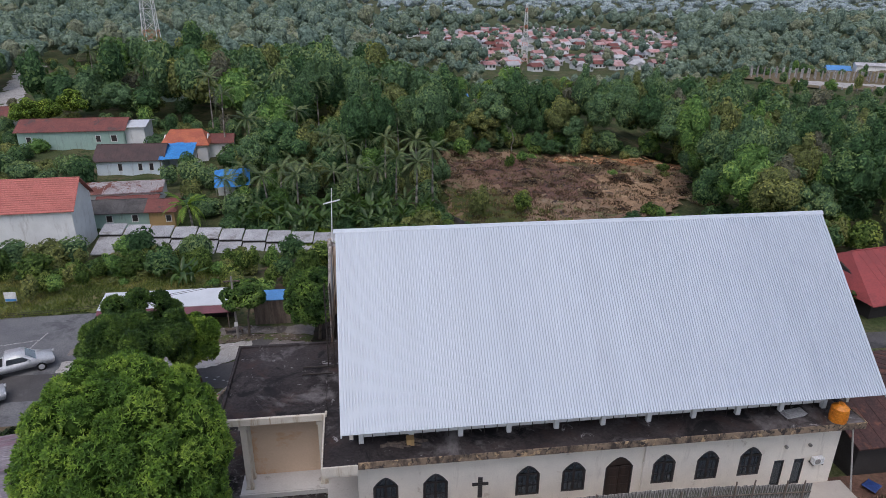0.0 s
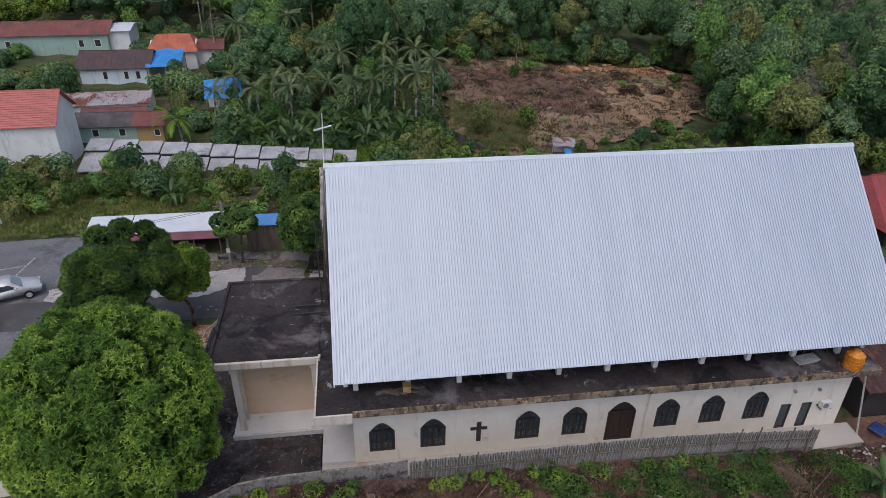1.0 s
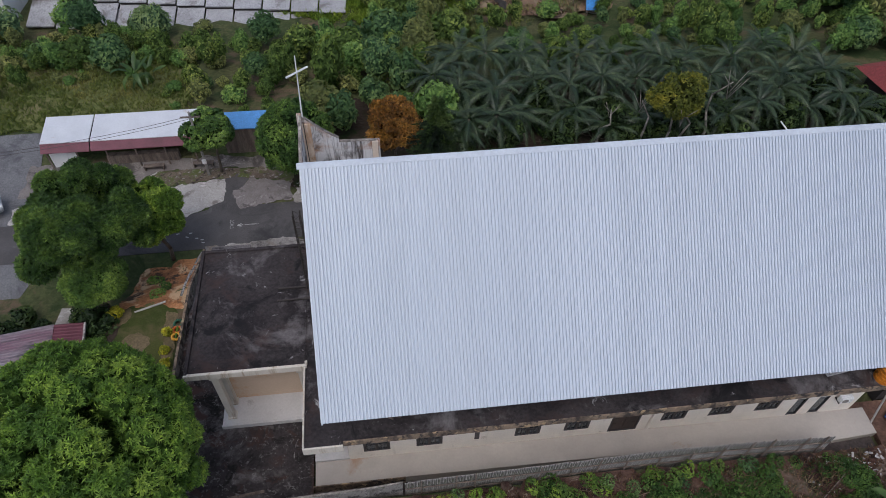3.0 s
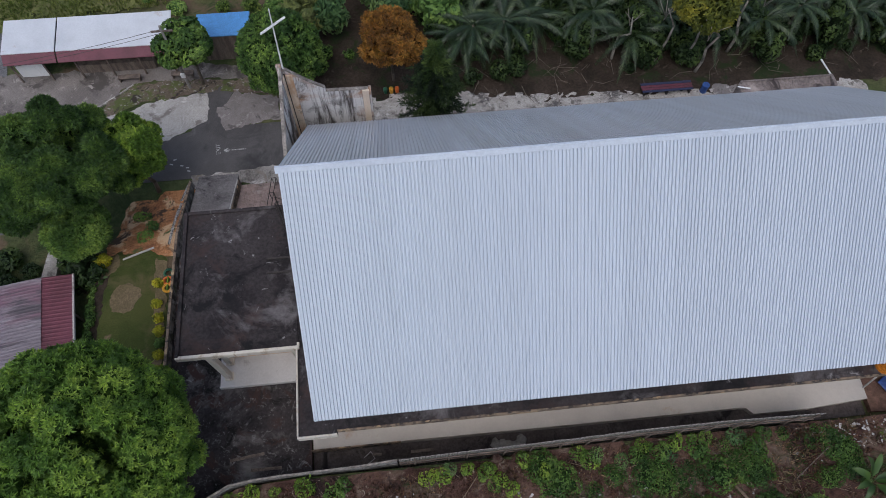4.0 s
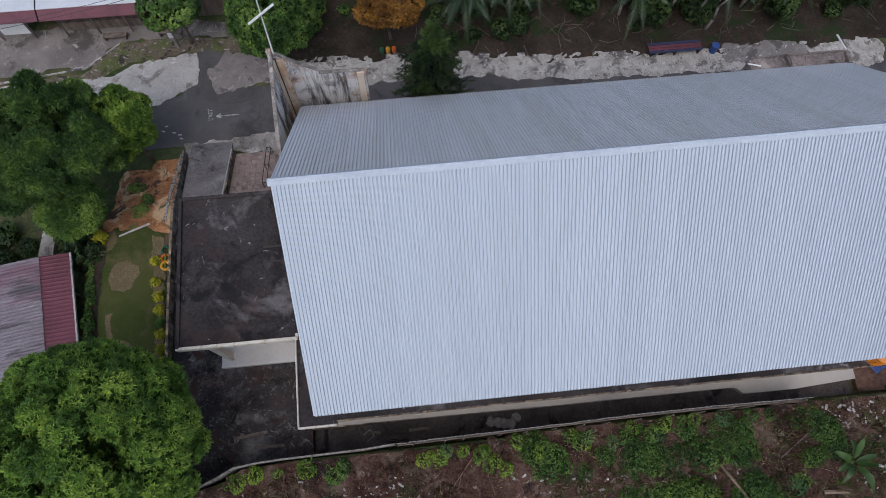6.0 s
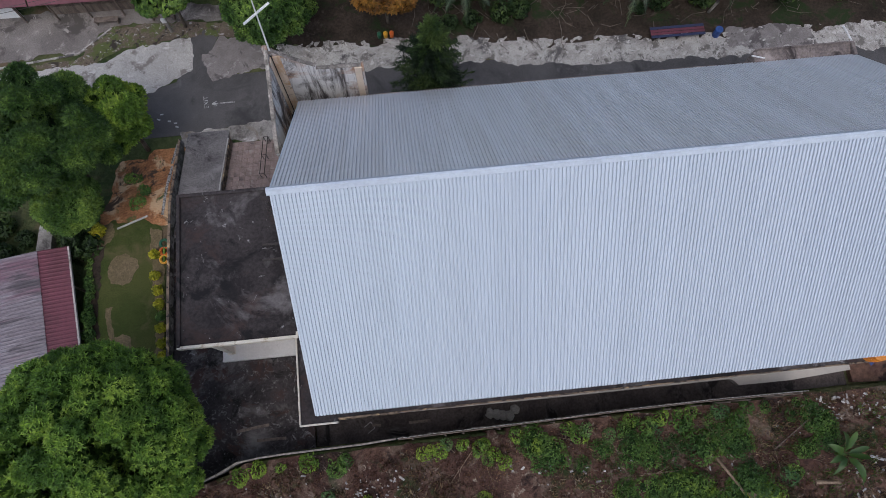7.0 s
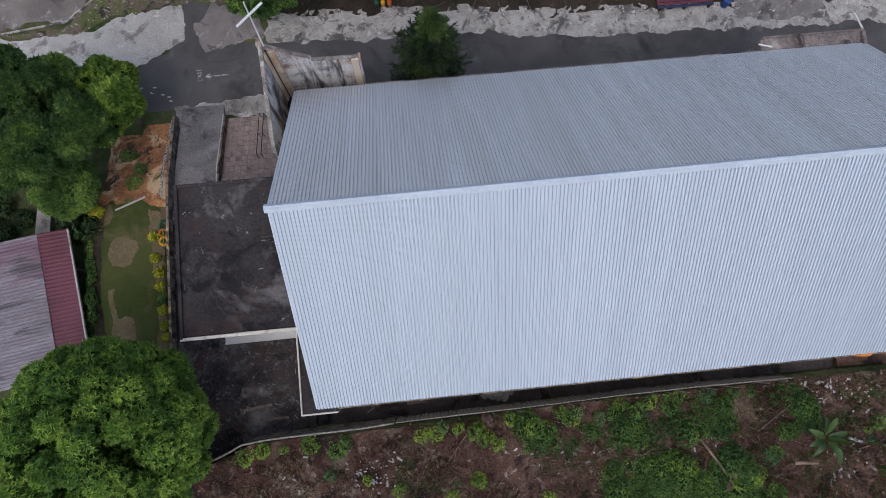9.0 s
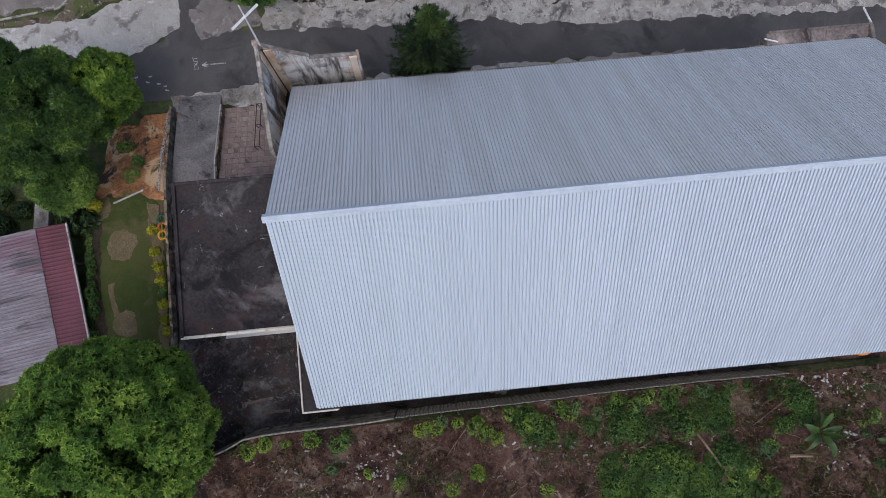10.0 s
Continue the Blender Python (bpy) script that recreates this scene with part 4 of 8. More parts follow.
    for s in SLITS:
        sl = part("slit_window", ring([(-0.32, SLIT_LO), (0.32, SLIT_LO), (0.32, SLIT_HI), (-0.32, SLIT_HI)], [(-0.26, SLIT_LO + 0.06), (0.26, SLIT_LO + 0.06), (0.26, SLIT_HI - 0.06), (-0.26, SLIT_HI - 0.06)], -0.015, 0.1), M["dark_frame"], church, "narrow dark upright window", (s, WALL_Y + 0.03, 0))
        part("pane", box_bm(-0.26, 0.26, 0.04, 0.052, SLIT_LO + 0.06, SLIT_HI - 0.06), M["glass"], sl)
    # cross of glass blocks
    cr = part("cross_window", prism(cross, 0.05, 0.16), M["shade"], church, "cross-shaped window of dark glass blocks", (CROSS_X, WALL_Y + 0.03, 0))
    blocks = [(0, 0.62 + 0.138 * k) for k in range(11)] + [(s * 0.305, 1.455 + 0.142 * k) for s in (-1, 1) for k in range(2)]
    bm = box_bm(-0.125, 0.125, -0.01, 0.06, 0.008, 0.126, 0.012)
    me = bm_mesh("glass_block", bm, M["dark_frame"])
    for bx, bz in blocks:
        part("glass_block", me, None, cr, loc=(bx, 0, bz - 0.0))
    # deck round the upper wall with its stained edge
    deck = slab_poly([(-1.0, 34.4), (0.75, 34.4), (0.75, 34.57), (28.85, 34.57), (28.85, 37.0), (0.9, 37.0), (0.9, 50.9), (-1.0, 50.9)], CEIL_Z, DECK_Z)
    part("deck_slab", deck, M["deck"], church, "algae-blackened flat concrete deck under the eave")
    part("deck_edge", box_bm(0.75, 28.92, 34.50, 34.57, CEIL_Z - 0.02, DECK_Z + 0.03, 0.015), M["fascia"], church, "flaking blackened concrete deck edge")
    part("deck_edge", box_bm(28.85, 28.92, 34.57, 37.0, CEIL_Z - 0.02, DECK_Z + 0.05, 0.015), M["fascia"], church)
    cor = box_bm(-1.08, 0.75, 34.31, 34.40, CEIL_Z - 0.12, DECK_Z + 0.06, 0.02)
    box(cor, -1.02, 0.72, 34.40, 34.5, CEIL_Z - 0.3, CEIL_Z - 0.005, 0.02)
    part("cornice", cor, M["cream_trim"], church, "stepped cream cornice at the deck corner")
    part("cornice", box_bm(-1.08, -1.0, 34.40, 38.6, CEIL_Z - 0.12, DECK_Z + 0.12, 0.02), M["cream_trim"], church)
    # eave posts and struts
    post = bm_mesh("post", box_bm(-0.13, 0.13, -0.13, 0.13, 0, 1.95, 0.01), M["white_wall"])
    strut = bmesh.new()
    for z in (0.55, 0.95):
        tube(strut, (0.13, 0, z), (2.5, 0, z), 0.03, seg=6)
    for x in (0.6, 1.3, 2.0):
        tube(strut, (x, 0, 0.0), (x, 0, 1.3), 0.025, seg=6)
    strut = bm_mesh("strut", strut, M["steel"])
    for k in range(11):
        part("post", post, None, church, "white square eave post", (0.95 + 2.64 * k, 36.15, DECK_Z))
        if k < 10:
            part("strut", strut, None, church, "", (0.95 + 2.64 * k, 36.15, DECK_Z))
    part("upstand", box_bm(1.1, 27.3, 36.18, 36.26, DECK_Z + 0.30, DECK_Z + 0.52, 0.01), M["white_wall"], church, "pale low beam between the eave posts")
    part("eave_beam", box_bm(0.4, 28.9, 36.05, 36.25, DECK_Z + 1.95, DECK_Z + 2.12), M["white_wall"], church)
    # walkway along the wall and its drain
    walk_bm = bmesh.new()
    line = [(-1.1, 34.62, -0.15), (4.0, 34.58, -0.15), (13.0, 34.50, -0.16), (18.0, 34.50, -0.28), (22.3, 34.50, -0.42), (22.6, 34.46, -0.43), (22.95, 34.10, -0.44), (26.0, 34.08, -0.46), (29.6, 34.30, -0.47)]
    tops = [[walk_bm.verts.new((x, y, z)) for x, y, z in line], [walk_bm.verts.new((x, WALL_Y, z)) for x, y, z in line]]
    lows = [[walk_bm.verts.new((x, y, -0.95)) for x, y, z in line], [walk_bm.verts.new((x, WALL_Y, -0.95)) for x, y, z in line]]
    for i in range(len(line) - 1):
        walk_bm.faces.new((tops[0][i], tops[0][i + 1], tops[1][i + 1], tops[1][i]))
        walk_bm.faces.new((lows[0][i], lows[0][i + 1], tops[0][i + 1], tops[0][i]))
    walk_bm.faces.new((tops[0][-1], lows[0][-1], lows[1][-1], tops[1][-1]))
    walk_bm.faces.new((tops[0][0], tops[1][0], lows[1][0], lows[0][0]))
    part("walkway", walk_bm, M["ledge"], church, "cream screeded walkway along the wall")
    part("walkway_kerb", box_bm(-1.22, 3.5, 34.54, 34.60, -0.9, -0.13, 0.01), M["fascia"], church)
    # downpipe
    pipe = tube(bmesh.new(), (16.75, 35.76, 0.0), (16.75, 35.76, CEIL_Z), 0.07, seg=10)
    for z in (0.6, 2.2, 3.8):
        box(pipe, 16.66, 16.84, 35.70, 35.84, z, z + 0.05)
    part("downpipe", pipe, M["cream_wall"], church, "painted rainwater downpipe")
    for vx in (25.4, 26.9):
        part("vent", tube(bmesh.new(), (vx, 35.70, 2.45), (vx, 35.84, 2.45), 0.10, 0.10, 10), M["concrete"], church, "small round wall vent")
    # roof
    for k in range(SHEETS):
        part("roof_sheet", roof_sheet_mesh(k, EAVE_Y, "roof_sheet", "roof_white", 0.062), None, church)
        # lightened material, with shallower ribs to soften their shading
        part("roof_sheet", roof_sheet_mesh(k, BACK_Y, "roof_sheet", "roof_dusty_lit", 0.048), None, church, "dusty streaked grey roof sheet, lightened copy of the front" if k == 0 else "")
    sl_f, sl_b = (RIDGE_Z - EAVE_Z) / (RIDGE_Y - EAVE_Y), (RIDGE_Z - EAVE_Z) / (BACK_Y - RIDGE_Y)
    prof = [(-0.17, -0.17 * sl_f + 0.085), (-0.05, 0.07), (0.05, 0.07), (0.17, -0.17 * sl_b + 0.085), (0.17, -0.17 * sl_b + 0.03), (0.0, 0.0), (-0.17, -0.17 * sl_f + 0.03)]
    n_cap = 10
    for k in range(n_cap):
        xa, xb = -0.12 + k * (LENGTH + 0.2) / n_cap, -0.12 + (k + 1) * (LENGTH + 0.2) / n_cap
        cap = bmesh.new()
        lift = 0.006 * (k % 2)
        ends = [[cap.verts.new((x, ridge_y(x) + dy, RIDGE_Z + dz + lift)) for dy, dz in prof] for x in (xa - 0.04, xb + 0.04)]
        m = len(prof)
        cap.faces.new(ends[0])
        cap.faces.new(list(reversed(ends[1])))
        for i in range(m):
            cap.faces.new((ends[0][i], ends[1][i], ends[1][(i + 1) % m], ends[0][(i + 1) % m]))
        part("ridge_cap", cap, M["ridge_white"], church, "folded white ridge cap" if k == 0 else "")
    for gx in (-0.05, LENGTH - 0.02):
        for ye in (EAVE_Y, BACK_Y):
            ry = ridge_y(gx)
            bm = prism([(ry, RIDGE_Z + 0.045), (ye, EAVE_Z + 0.045), (ye, EAVE_Z - 0.16), (ry, RIDGE_Z - 0.16)], gx, gx + 0.07)
            bm.transform(Matrix(((0, 1, 0, 0), (1, 0, 0, 0), (0, 0, 1, 0), (0, 0, 0, 1))))
            part("verge_board", bm, M["ridge_white"], church)
    # soffit lining keeps the roof closed from below
    for ye in (EAVE_Y + 0.15, BACK_Y - 0.15):
        bm = bmesh.new()
        vs = [bm.verts.new(p) for p in ((0.1, RIDGE_Y, RIDGE_Z - 0.12), (29.7, RIDGE_Y, RIDGE_Z - 0.12), (29.7, ye, EAVE_Z - 0.04), (0.1, ye, EAVE_Z - 0.04))]
        bm.faces.new(vs)
        part("roof_lining", bm, M["wood"], church)
    # corner parapet behind the roof: two walls that fall away from a high corner
    top = [(-0.85, 10.42), (-0.5, 10.16), (-0.1, 9.76), (0.3, 9.38), (0.75, 9.0), (1.22, 8.66), (1.22, 8.40), (3.42, 8.34)]
    part("parapet", prism([(3.42, 3.0), (-0.85, 3.0)] + top, 51.2, 51.36), M["tower_wall"], church, "tall whitewashed parapet with black rain streaks")
    side = [(0.0, 10.42), (0.55, 10.2), (1.2, 9.95), (2.0, 9.68), (2.9, 9.38), (3.7, 9.08), (4.4, 8.7)]
    bm = prism([(4.4, 3.0), (0.0, 3.0)] + side, 0, 0.16)
    bm.transform(Matrix(((0, -1, 0, -0.69), (-1, 0, 0, 51.2), (0, 0, 1, 0), (0, 0, 0, 1))))
    part("parapet", bm, M["tower_wall"], church)
    # thin broken caps on both tops
    for i in range(len(top) - 1):
        (xa, za), (xb, zb) = top[i], top[i + 1]
        if xb > xa:
            part("parapet_cap", prism([(xa, za), (xb, zb), (xb, zb + 0.05), (xa, za + 0.05)], 51.19, 51.37), M["old_cap"], church)
    for i in range(len(side) - 1):
        (ua, za), (ub, zb) = side[i], side[i + 1]
        bm = prism([(ua, za), (ub, zb), (ub, zb + 0.05), (ua, za + 0.05)], -0.01, 0.17)
        bm.transform(Matrix(((0, -1, 0, -0.69), (-1, 0, 0, 51.17), (0, 0, 1, 0), (0, 0, 0, 1))))
        part("parapet_cap", bm, M["old_cap"], church)
    # cream strips either side of the dark inner corner, the end pier, and block courses
    part("corner_strip", box_bm(-0.60, -0.25, 51.14, 51.2, 3.0, 9.86, 0.01), M["rust_trim"], church, "rust-stained cream strip in the parapet corner")
    part("corner_strip", box_bm(-0.69, -0.63, 50.74, 51.10, 3.0, 10.0, 0.01), M["rust_trim"], church)
    # solid strip, coloured near-black as the shaded gap between the two cream strips
    part("corner_groove", box_bm(-0.69, -0.60, 51.10, 51.2, 3.0, 9.95), M["shade"], church, "dark strip coloured as the shade of the corner gap")
    part("parapet_pier", box_bm(3.10, 3.46, 51.10, 51.2, 2.0, 8.36, 0.02), M["rust_trim"], church, "cream painted pier at the parapet end")
    part("parapet_pier", box_bm(3.42, 3.56, 51.10, 51.5, 2.0, 8.30, 0.02), M["tower_wall"], church)
    part("parapet_pier", box_bm(-0.95, -0.69, 51.2, 51.46, -2.9, 10.46, 0.03), M["tower_wall"], church)
    for z in (7.0, 7.62, 8.05):
        part("course", box_bm(-0.2, 3.08, 51.188, 51.2, z, z + 0.035), M["tower_wall"], church)
    part("rear_parapet", swap_xy(prism([(50.63, 2.0), (51.22, 2.0), (51.22, 6.56), (50.63, 6.34)], 24.45, 29.62)), M["brown_parapet"], church, "low brown-stained concrete parapet behind the roof")
    part("rear_parapet", box_bm(24.35, 29.8, 51.22, 51.32, 2.0, 6.66, 0.03), M["brown_parapet"], church)
    part("rear_parapet", box_bm(29.62, 29.82, 50.5, 51.22, 2.0, 6.68, 0.03), M["brown_parapet"], church)
    part("rear_parapet", box_bm(24.25, 24.45, 50.62, 51.22, 2.0, 6.52, 0.03), M["brown_parapet"], church)
    part("bar", tube(bmesh.new(), (24.1, 50.95, 6.58), (24.75, 50.72, 6.62), 0.04, seg=7), M["white_paint"], church, "short white pipe on the parapet end")
    part("rear_deck", box_bm(-0.5, 29.6, 50.05, 51.0, 4.2, 4.45), M["deck"], church)
    # gutter edge of the rear eave
    part("rear_gutter", box_bm(3.5, 24.2, 50.60, 50.72, 6.22, 6.34, 0.01), M["brown_parapet"], church, "rusty gutter along the rear eave")
    part("pole", tube(bmesh.new(), (29.9, 51.36, 6.4), (28.95, 51.85, 7.3), 0.05, seg=8), M["white_paint"], church, "thin white pole")


build_church()

# roof cross
rc = thing("roof_cross", (-0.62, 51.25, 10.3), "thin white metal cross on a slender pole above the parapet", "cross")
part("pole", tube(bmesh.new(), (0, 0, 0), (0.16, -0.04, 3.9), 0.045, 0.03), M["white_paint"], rc)
part("arm", tube(bmesh.new(), (-0.40, -0.54, 2.96), (0.66, 0.44, 2.90), 0.055), M["white_paint"], rc)

# ---- porch ----
porch = thing("porch", (0, 0, 0), "entrance porch with a flat blackened roof slab and tan walls", "porch")


def build_porch():
    part("roof_slab", box_bm(-6.72, -1.0, 38.78, 46.55, 4.45, 4.86), M["deck"], porch, "algae-blackened flat porch roof")
    for a in ((-6.84, -6.66, 38.66, 46.64), (-6.66, -0.92, 46.46, 46.64)):
        part("rim", box_bm(*a, 4.35, 5.0, 0.02), M["deck"], porch)
    part("rim", box_bm(-6.84, -0.92, 38.58, 38.74, 4.56, 4.99, 0.02), M["cream_trim"], porch, "cream painted front edge beam")
    part("rim", box_bm(-1.02, -0.9, 38.74, 38.9, 4.3, 4.99), M["cream_trim"], porch)
    part("wall", box_bm(-5.6, -0.9, 40.0, 40.2, 0.0, 4.45), M["tan_wall"], porch, "tan painted wall stained orange near the floor")
    part("wall", box_bm(-5.6, -5.4, 40.2, 46.3, -0.4, 4.45), M["tan_wall"], porch)
    part("wall", box_bm(-5.6, -0.9, 46.1, 46.3, -1.0, 4.45), M["tan_wall"], porch)
    for x, y in ((-5.55, 38.95), (-5.55, 39.8), (-1.3, 38.95)):
        col = box_bm(-0.17, 0.17, -0.17, 0.17, 0.0, 4.45, 0.015)
        box(col, -0.23, 0.23, -0.23, 0.23, 0.0, 0.12, 0.01)
        box(col, -0.23, 0.23, -0.23, 0.23, 4.2, 4.45, 0.01)
        part("column", col, M["cream_trim"], porch, "square cream column", (x, y, 0))
    part("floor", slab_poly([(-6.05, 38.45), (-1.1, 38.45), (-1.1, 35.85), (0.68, 35.85), (0.68, 40.0), (-6.05, 40.0)], -0.38, 0.006), M["white_tile"], porch, "pale tiled porch floor")
    part("floor_edge", box_bm(-6.1, -1.12, 38.35, 38.45, -0.4, -0.02, 0.01), M["white_tile"], porch)


build_porch()
structure("terrace", slab_poly([(-8.9, 31.2), (-7.4, 31.9), (-5.84, 32.55), (-4.82, 33.0), (-2.51, 33.18), (-1.22, 33.2), (-1.22, 38.35), (-6.1, 38.35), (-6.1, 46.6), (-8.9, 46.6)], YARD_Z - 0.2, YARD_Z + 0.05), M["terrace"], "dark stained concrete terrace before the porch", "terrace")
structure("drain_floor", slab_poly([(-1.22, 33.2), (6, 33.3), (15, 33.45), (29.4, 33.5), (29.4, 34.3), (22.1, 34.7), (-1.22, 34.7)], -1.1, -0.84), M["drain"], "dark brown drain beside the walkway", "terrace")


def ladder_tower():
    t = thing("lattice_mast", (-0.75, 43.6, DECK_Z + 0.18), "slim rusty steel lattice mast standing on the porch roof", "mast")
    for x, y in ((-0.2, -0.2), (0.2, -0.2), (0.2, 0.2), (-0.2, 0.2)):
        part("leg", tube(bmesh.new(), (x, y, 0), (x * 0.8, y * 0.8, 5.6), 0.028, seg=6), M["steel"], t)
    for k in range(12):
        z = 0.25 + k * 0.45
        bm = bmesh.new()
        c = [(-0.2, -0.2), (0.2, -0.2), (0.2, 0.2), (-0.2, 0.2)]
        for i in range(4):
            a, b = c[i], c[(i + 1) % 4]
            tube(bm, (*a, z), (*b, z), 0.014, seg=5)
            tube(bm, (*a, z), (*b, z + 0.42), 0.011, seg=5)
        part("brace", bm, M["steel"], t)
    for y in (-0.95, -0.15):
        part("foot_bar", box_bm(-1.75, 0.1, y, y + 0.09, 0.0, 0.08), M["steel"], t)


ladder_tower()

# ---- stairs and ramp beside the porch ----
steps = thing("entrance_stairs", (0, 0, 0), "brown tiled entrance stairs down to the drive", "stairs")
N_STEP = 14
STEP_TILE = bm_mesh("tile", box_bm(0.0, 0.360, 0.0, 0.345, 0.0, 0.012), M["brick_tile"])
for k in range(N_STEP):
    ya = 47.6 + k * 0.375
    z = -0.22 - k * (2.55 / N_STEP)
    st = part("step", box_bm(-5.95, -2.2, ya, ya + 0.37, -2.95, z, 0.012), M["fascia"], steps)
    for i in range(10):
        part("tile", STEP_TILE, None, st, loc=(-5.93 + i * 0.374, ya + 0.008, z))
part("landing", box_bm(-5.95, -0.9, 46.66, 47.59, -1.2, -0.2), M["brick_tile"], steps)
bm = prism([(47.3, 0.15), (49.0, -0.2), (53.0, -2.2), (53.0, -2.95), (47.3, -1.6)], -6.15, -5.97)
bm.transform(Matrix(((0, 1, 0, 0), (1, 0, 0, 0), (0, 0, 1, 0), (0, 0, 0, 1))))
part("cheek_wall", bm, M["fascia"], steps, "dark concrete cheek wall")
bm = prism([(47.3, 0.16), (49.0, -0.19), (53.0, -2.19), (53.0, -2.14), (49.0, -0.14), (47.3, 0.21)], -6.13, -6.05)
bm.transform(Matrix(((0, 1, 0, 0), (1, 0, 0, 0), (0, 0, 1, 0), (0, 0, 0, 1))))
part("coping", bm, M["pale_concrete"], steps, "thin pale coping")
rail = thing("stair_handrail", (-3.75, 49.6, -0.95), "thin dark steel stair handrail", "handrail")
for dx in (0.0, 0.28):
    part("bar", tube(bmesh.new(), (dx, 0, 0.55), (dx, 3.1, -0.85), 0.025, seg=6), M["steel"], rail)
for y in (0.0, 1.55, 3.1):
    for dx in (0.0, 0.28):
        part("baluster", tube(bmesh.new(), (dx, y, -0.55 - y * 0.45), (dx, y, 0.55 - y * 0.452), 0.022, seg=6), M["steel"], rail)
    part("tie", tube(bmesh.new(), (0, y, 0.55 - y * 0.452), (0.28, y, 0.55 - y * 0.452), 0.02, seg=6), M["steel"], rail)
part("beam", box_bm(-7.3, -3.0, 46.95, 47.07, -0.12, 0.0), M["pale_concrete"], steps, "thin pale concrete beam")
bm = bmesh.new()
vs = [bm.verts.new(p) for p in ((-8.85, 46.6, -0.42), (-6.17, 46.6, -0.42), (-6.17, 49.2, -0.9), (-6.17, 53.9, -2.78), (-8.85, 53.9, -2.78), (-8.85, 49.2, -0.95))]
vs2 = [bm.verts.new((v.co.x, v.co.y, -3.2)) for v in vs]
bm.faces.new((vs[0], vs[1], vs[2], vs[5]))
bm.faces.new((vs[5], vs[2], vs[3], vs[4]))
for i in range(6):
    bm.faces.new((vs[i], vs2[i], vs2[(i + 1) % 6], vs[(i + 1) % 6]))
structure("ramp", bm, M["ramp"], "sloping grey concrete apron beside the stairs", "ramp")
drape("apron", [(-9.2, 52.9), (-6, 53.0), (-2, 52.8), (24, 52.5), (24, 54.2), (-4, 54.25), (-9.4, 53.9)], M["concrete"], 0.07, "gravelly concrete strip along the drive", "pavement", 0.14, 0.25, 40, 0.012, 0.8)
drape("back_strip", [(-2, 50.2), (31, 50.2), (34, 52.8), (-2, 53.0)], M["terrace"], 0.06, "dark concrete strip behind the church", "pavement", 0.5, 0.1, 41)


def line_wall(name, pts, thick, z_low, tops, material, label, category, cope=None):
    """A low wall along a line of points, one piece a stretch."""
    w = thing(name, (0, 0, 0), label, category, kind="")
    for i in range(len(pts) - 1):
        (xa, ya), (xb, yb) = pts[i], pts[i + 1]
        ln, a = math.hypot(xb - xa, yb - ya), math.degrees(math.atan2(yb - ya, xb - xa))
        za, zb = tops[i], tops[i + 1]
        bm = prism([(0, z_low), (ln, z_low), (ln, zb), (0, za)], -thick / 2, thick / 2)
        part("panel", bm, material, w, loc=(xa, ya, 0), rot=(0, 0, a))
        if cope:
            bm = prism([(-0.02, za), (ln + 0.02, zb), (ln + 0.02, zb + 0.06), (-0.02, za + 0.06)], -thick / 2 - 0.004, thick / 2 + 0.004)
            part("coping", bm, cope, w, loc=(xa, ya, 0), rot=(0, 0, a))
    return w


bw_pts = [(-9.4, 30.9), (-8.4, 31.35), (-7.4, 31.85), (-6.6, 32.2), (-5.84, 32.46), (-4.82, 32.92), (-3.7, 33.05), (-2.5, 33.1), (-0.5, 33.13), (1.6, 33.16), (3.3, 33.26)]
line_wall("boundary_wall", bw_pts, 0.08, -1.2, [1.9, 1.95, 2.0, 2.1, 2.2, 2.3, 2.36, 2.4, 2.44, 2.46, 2.48], M["wall_old"], "old mossy grey boundary wall with a worn pale coping", "wall", M["old_cap"])


def paling_fence():
    """Weathered upright boards with uneven tops, close together, on two rails."""
    r = random.Random(31)
    t = thing("paling_fence", (0, 0, 0), "grey mossy fence of rough upright boards along the drain", "fence")
    me = bm_mesh("paling", box_bm(0.0, 0.26, -0.018, 0.018, -1.0, 0.0, 0.004), M["paling"])
    x = 3.4
    while x < 25.5:
        y = float(np.interp(x, [3.3, 6.3, 9.3, 12.3, 15.3, 20, 25.5], [33.27, 33.33, 33.36, 33.4, 33.48, 33.5, 33.42]))
        z = float(np.interp(x, [3.3, 12, 17, 20, 25.5], [2.42, 2.40, 2.30, 2.16, 1.85])) + r.uniform(-0.05, 0.03)
        w = r.uniform(0.5, 1.3)
        ob = part("paling", me, None, t, loc=(x, y + r.uniform(-0.012, 0.012), z), rot=(r.uniform(-0.5, 0.5), r.uniform(-0.4, 0.4), r.uniform(-1.5, 1.5)))
        ob.scale = (w, 1.0, r.uniform(2.6, 3.0))
        x += 0.25 * w
    for z in (1.05, 1.75):
        bm = bmesh.new()
        pts = [(3.4, 33.2, z), (9.3, 33.29, z), (15.3, 33.41, z - 0.1), (20, 33.43, z - 0.2), (25.5, 33.35, z - 0.4)]
        for pa, pb in zip(pts[:-1], pts[1:]):
            tube(bm, pa, pb, 0.035, seg=6)
        part("rail", bm, M["wood"], t, "grey split rail")


paling_fence()
rng0 = random.Random(5)
for k in range(15):
    x = 4.1 + 1.5 * k + rng0.uniform(-0.3, 0.3)
    p = thing("fence_post", (x, 33.12 + 0.008 * x, 0.6), "weathered timber post against the fence", "post", group="posts along the fence")
    part("post", tube(bmesh.new(), (0, 0, -0.6), (rng0.uniform(-0.05, 0.05), 0, rng0.uniform(1.5, 2.2)), 0.05, 0.042, 7), M["wood"], p)
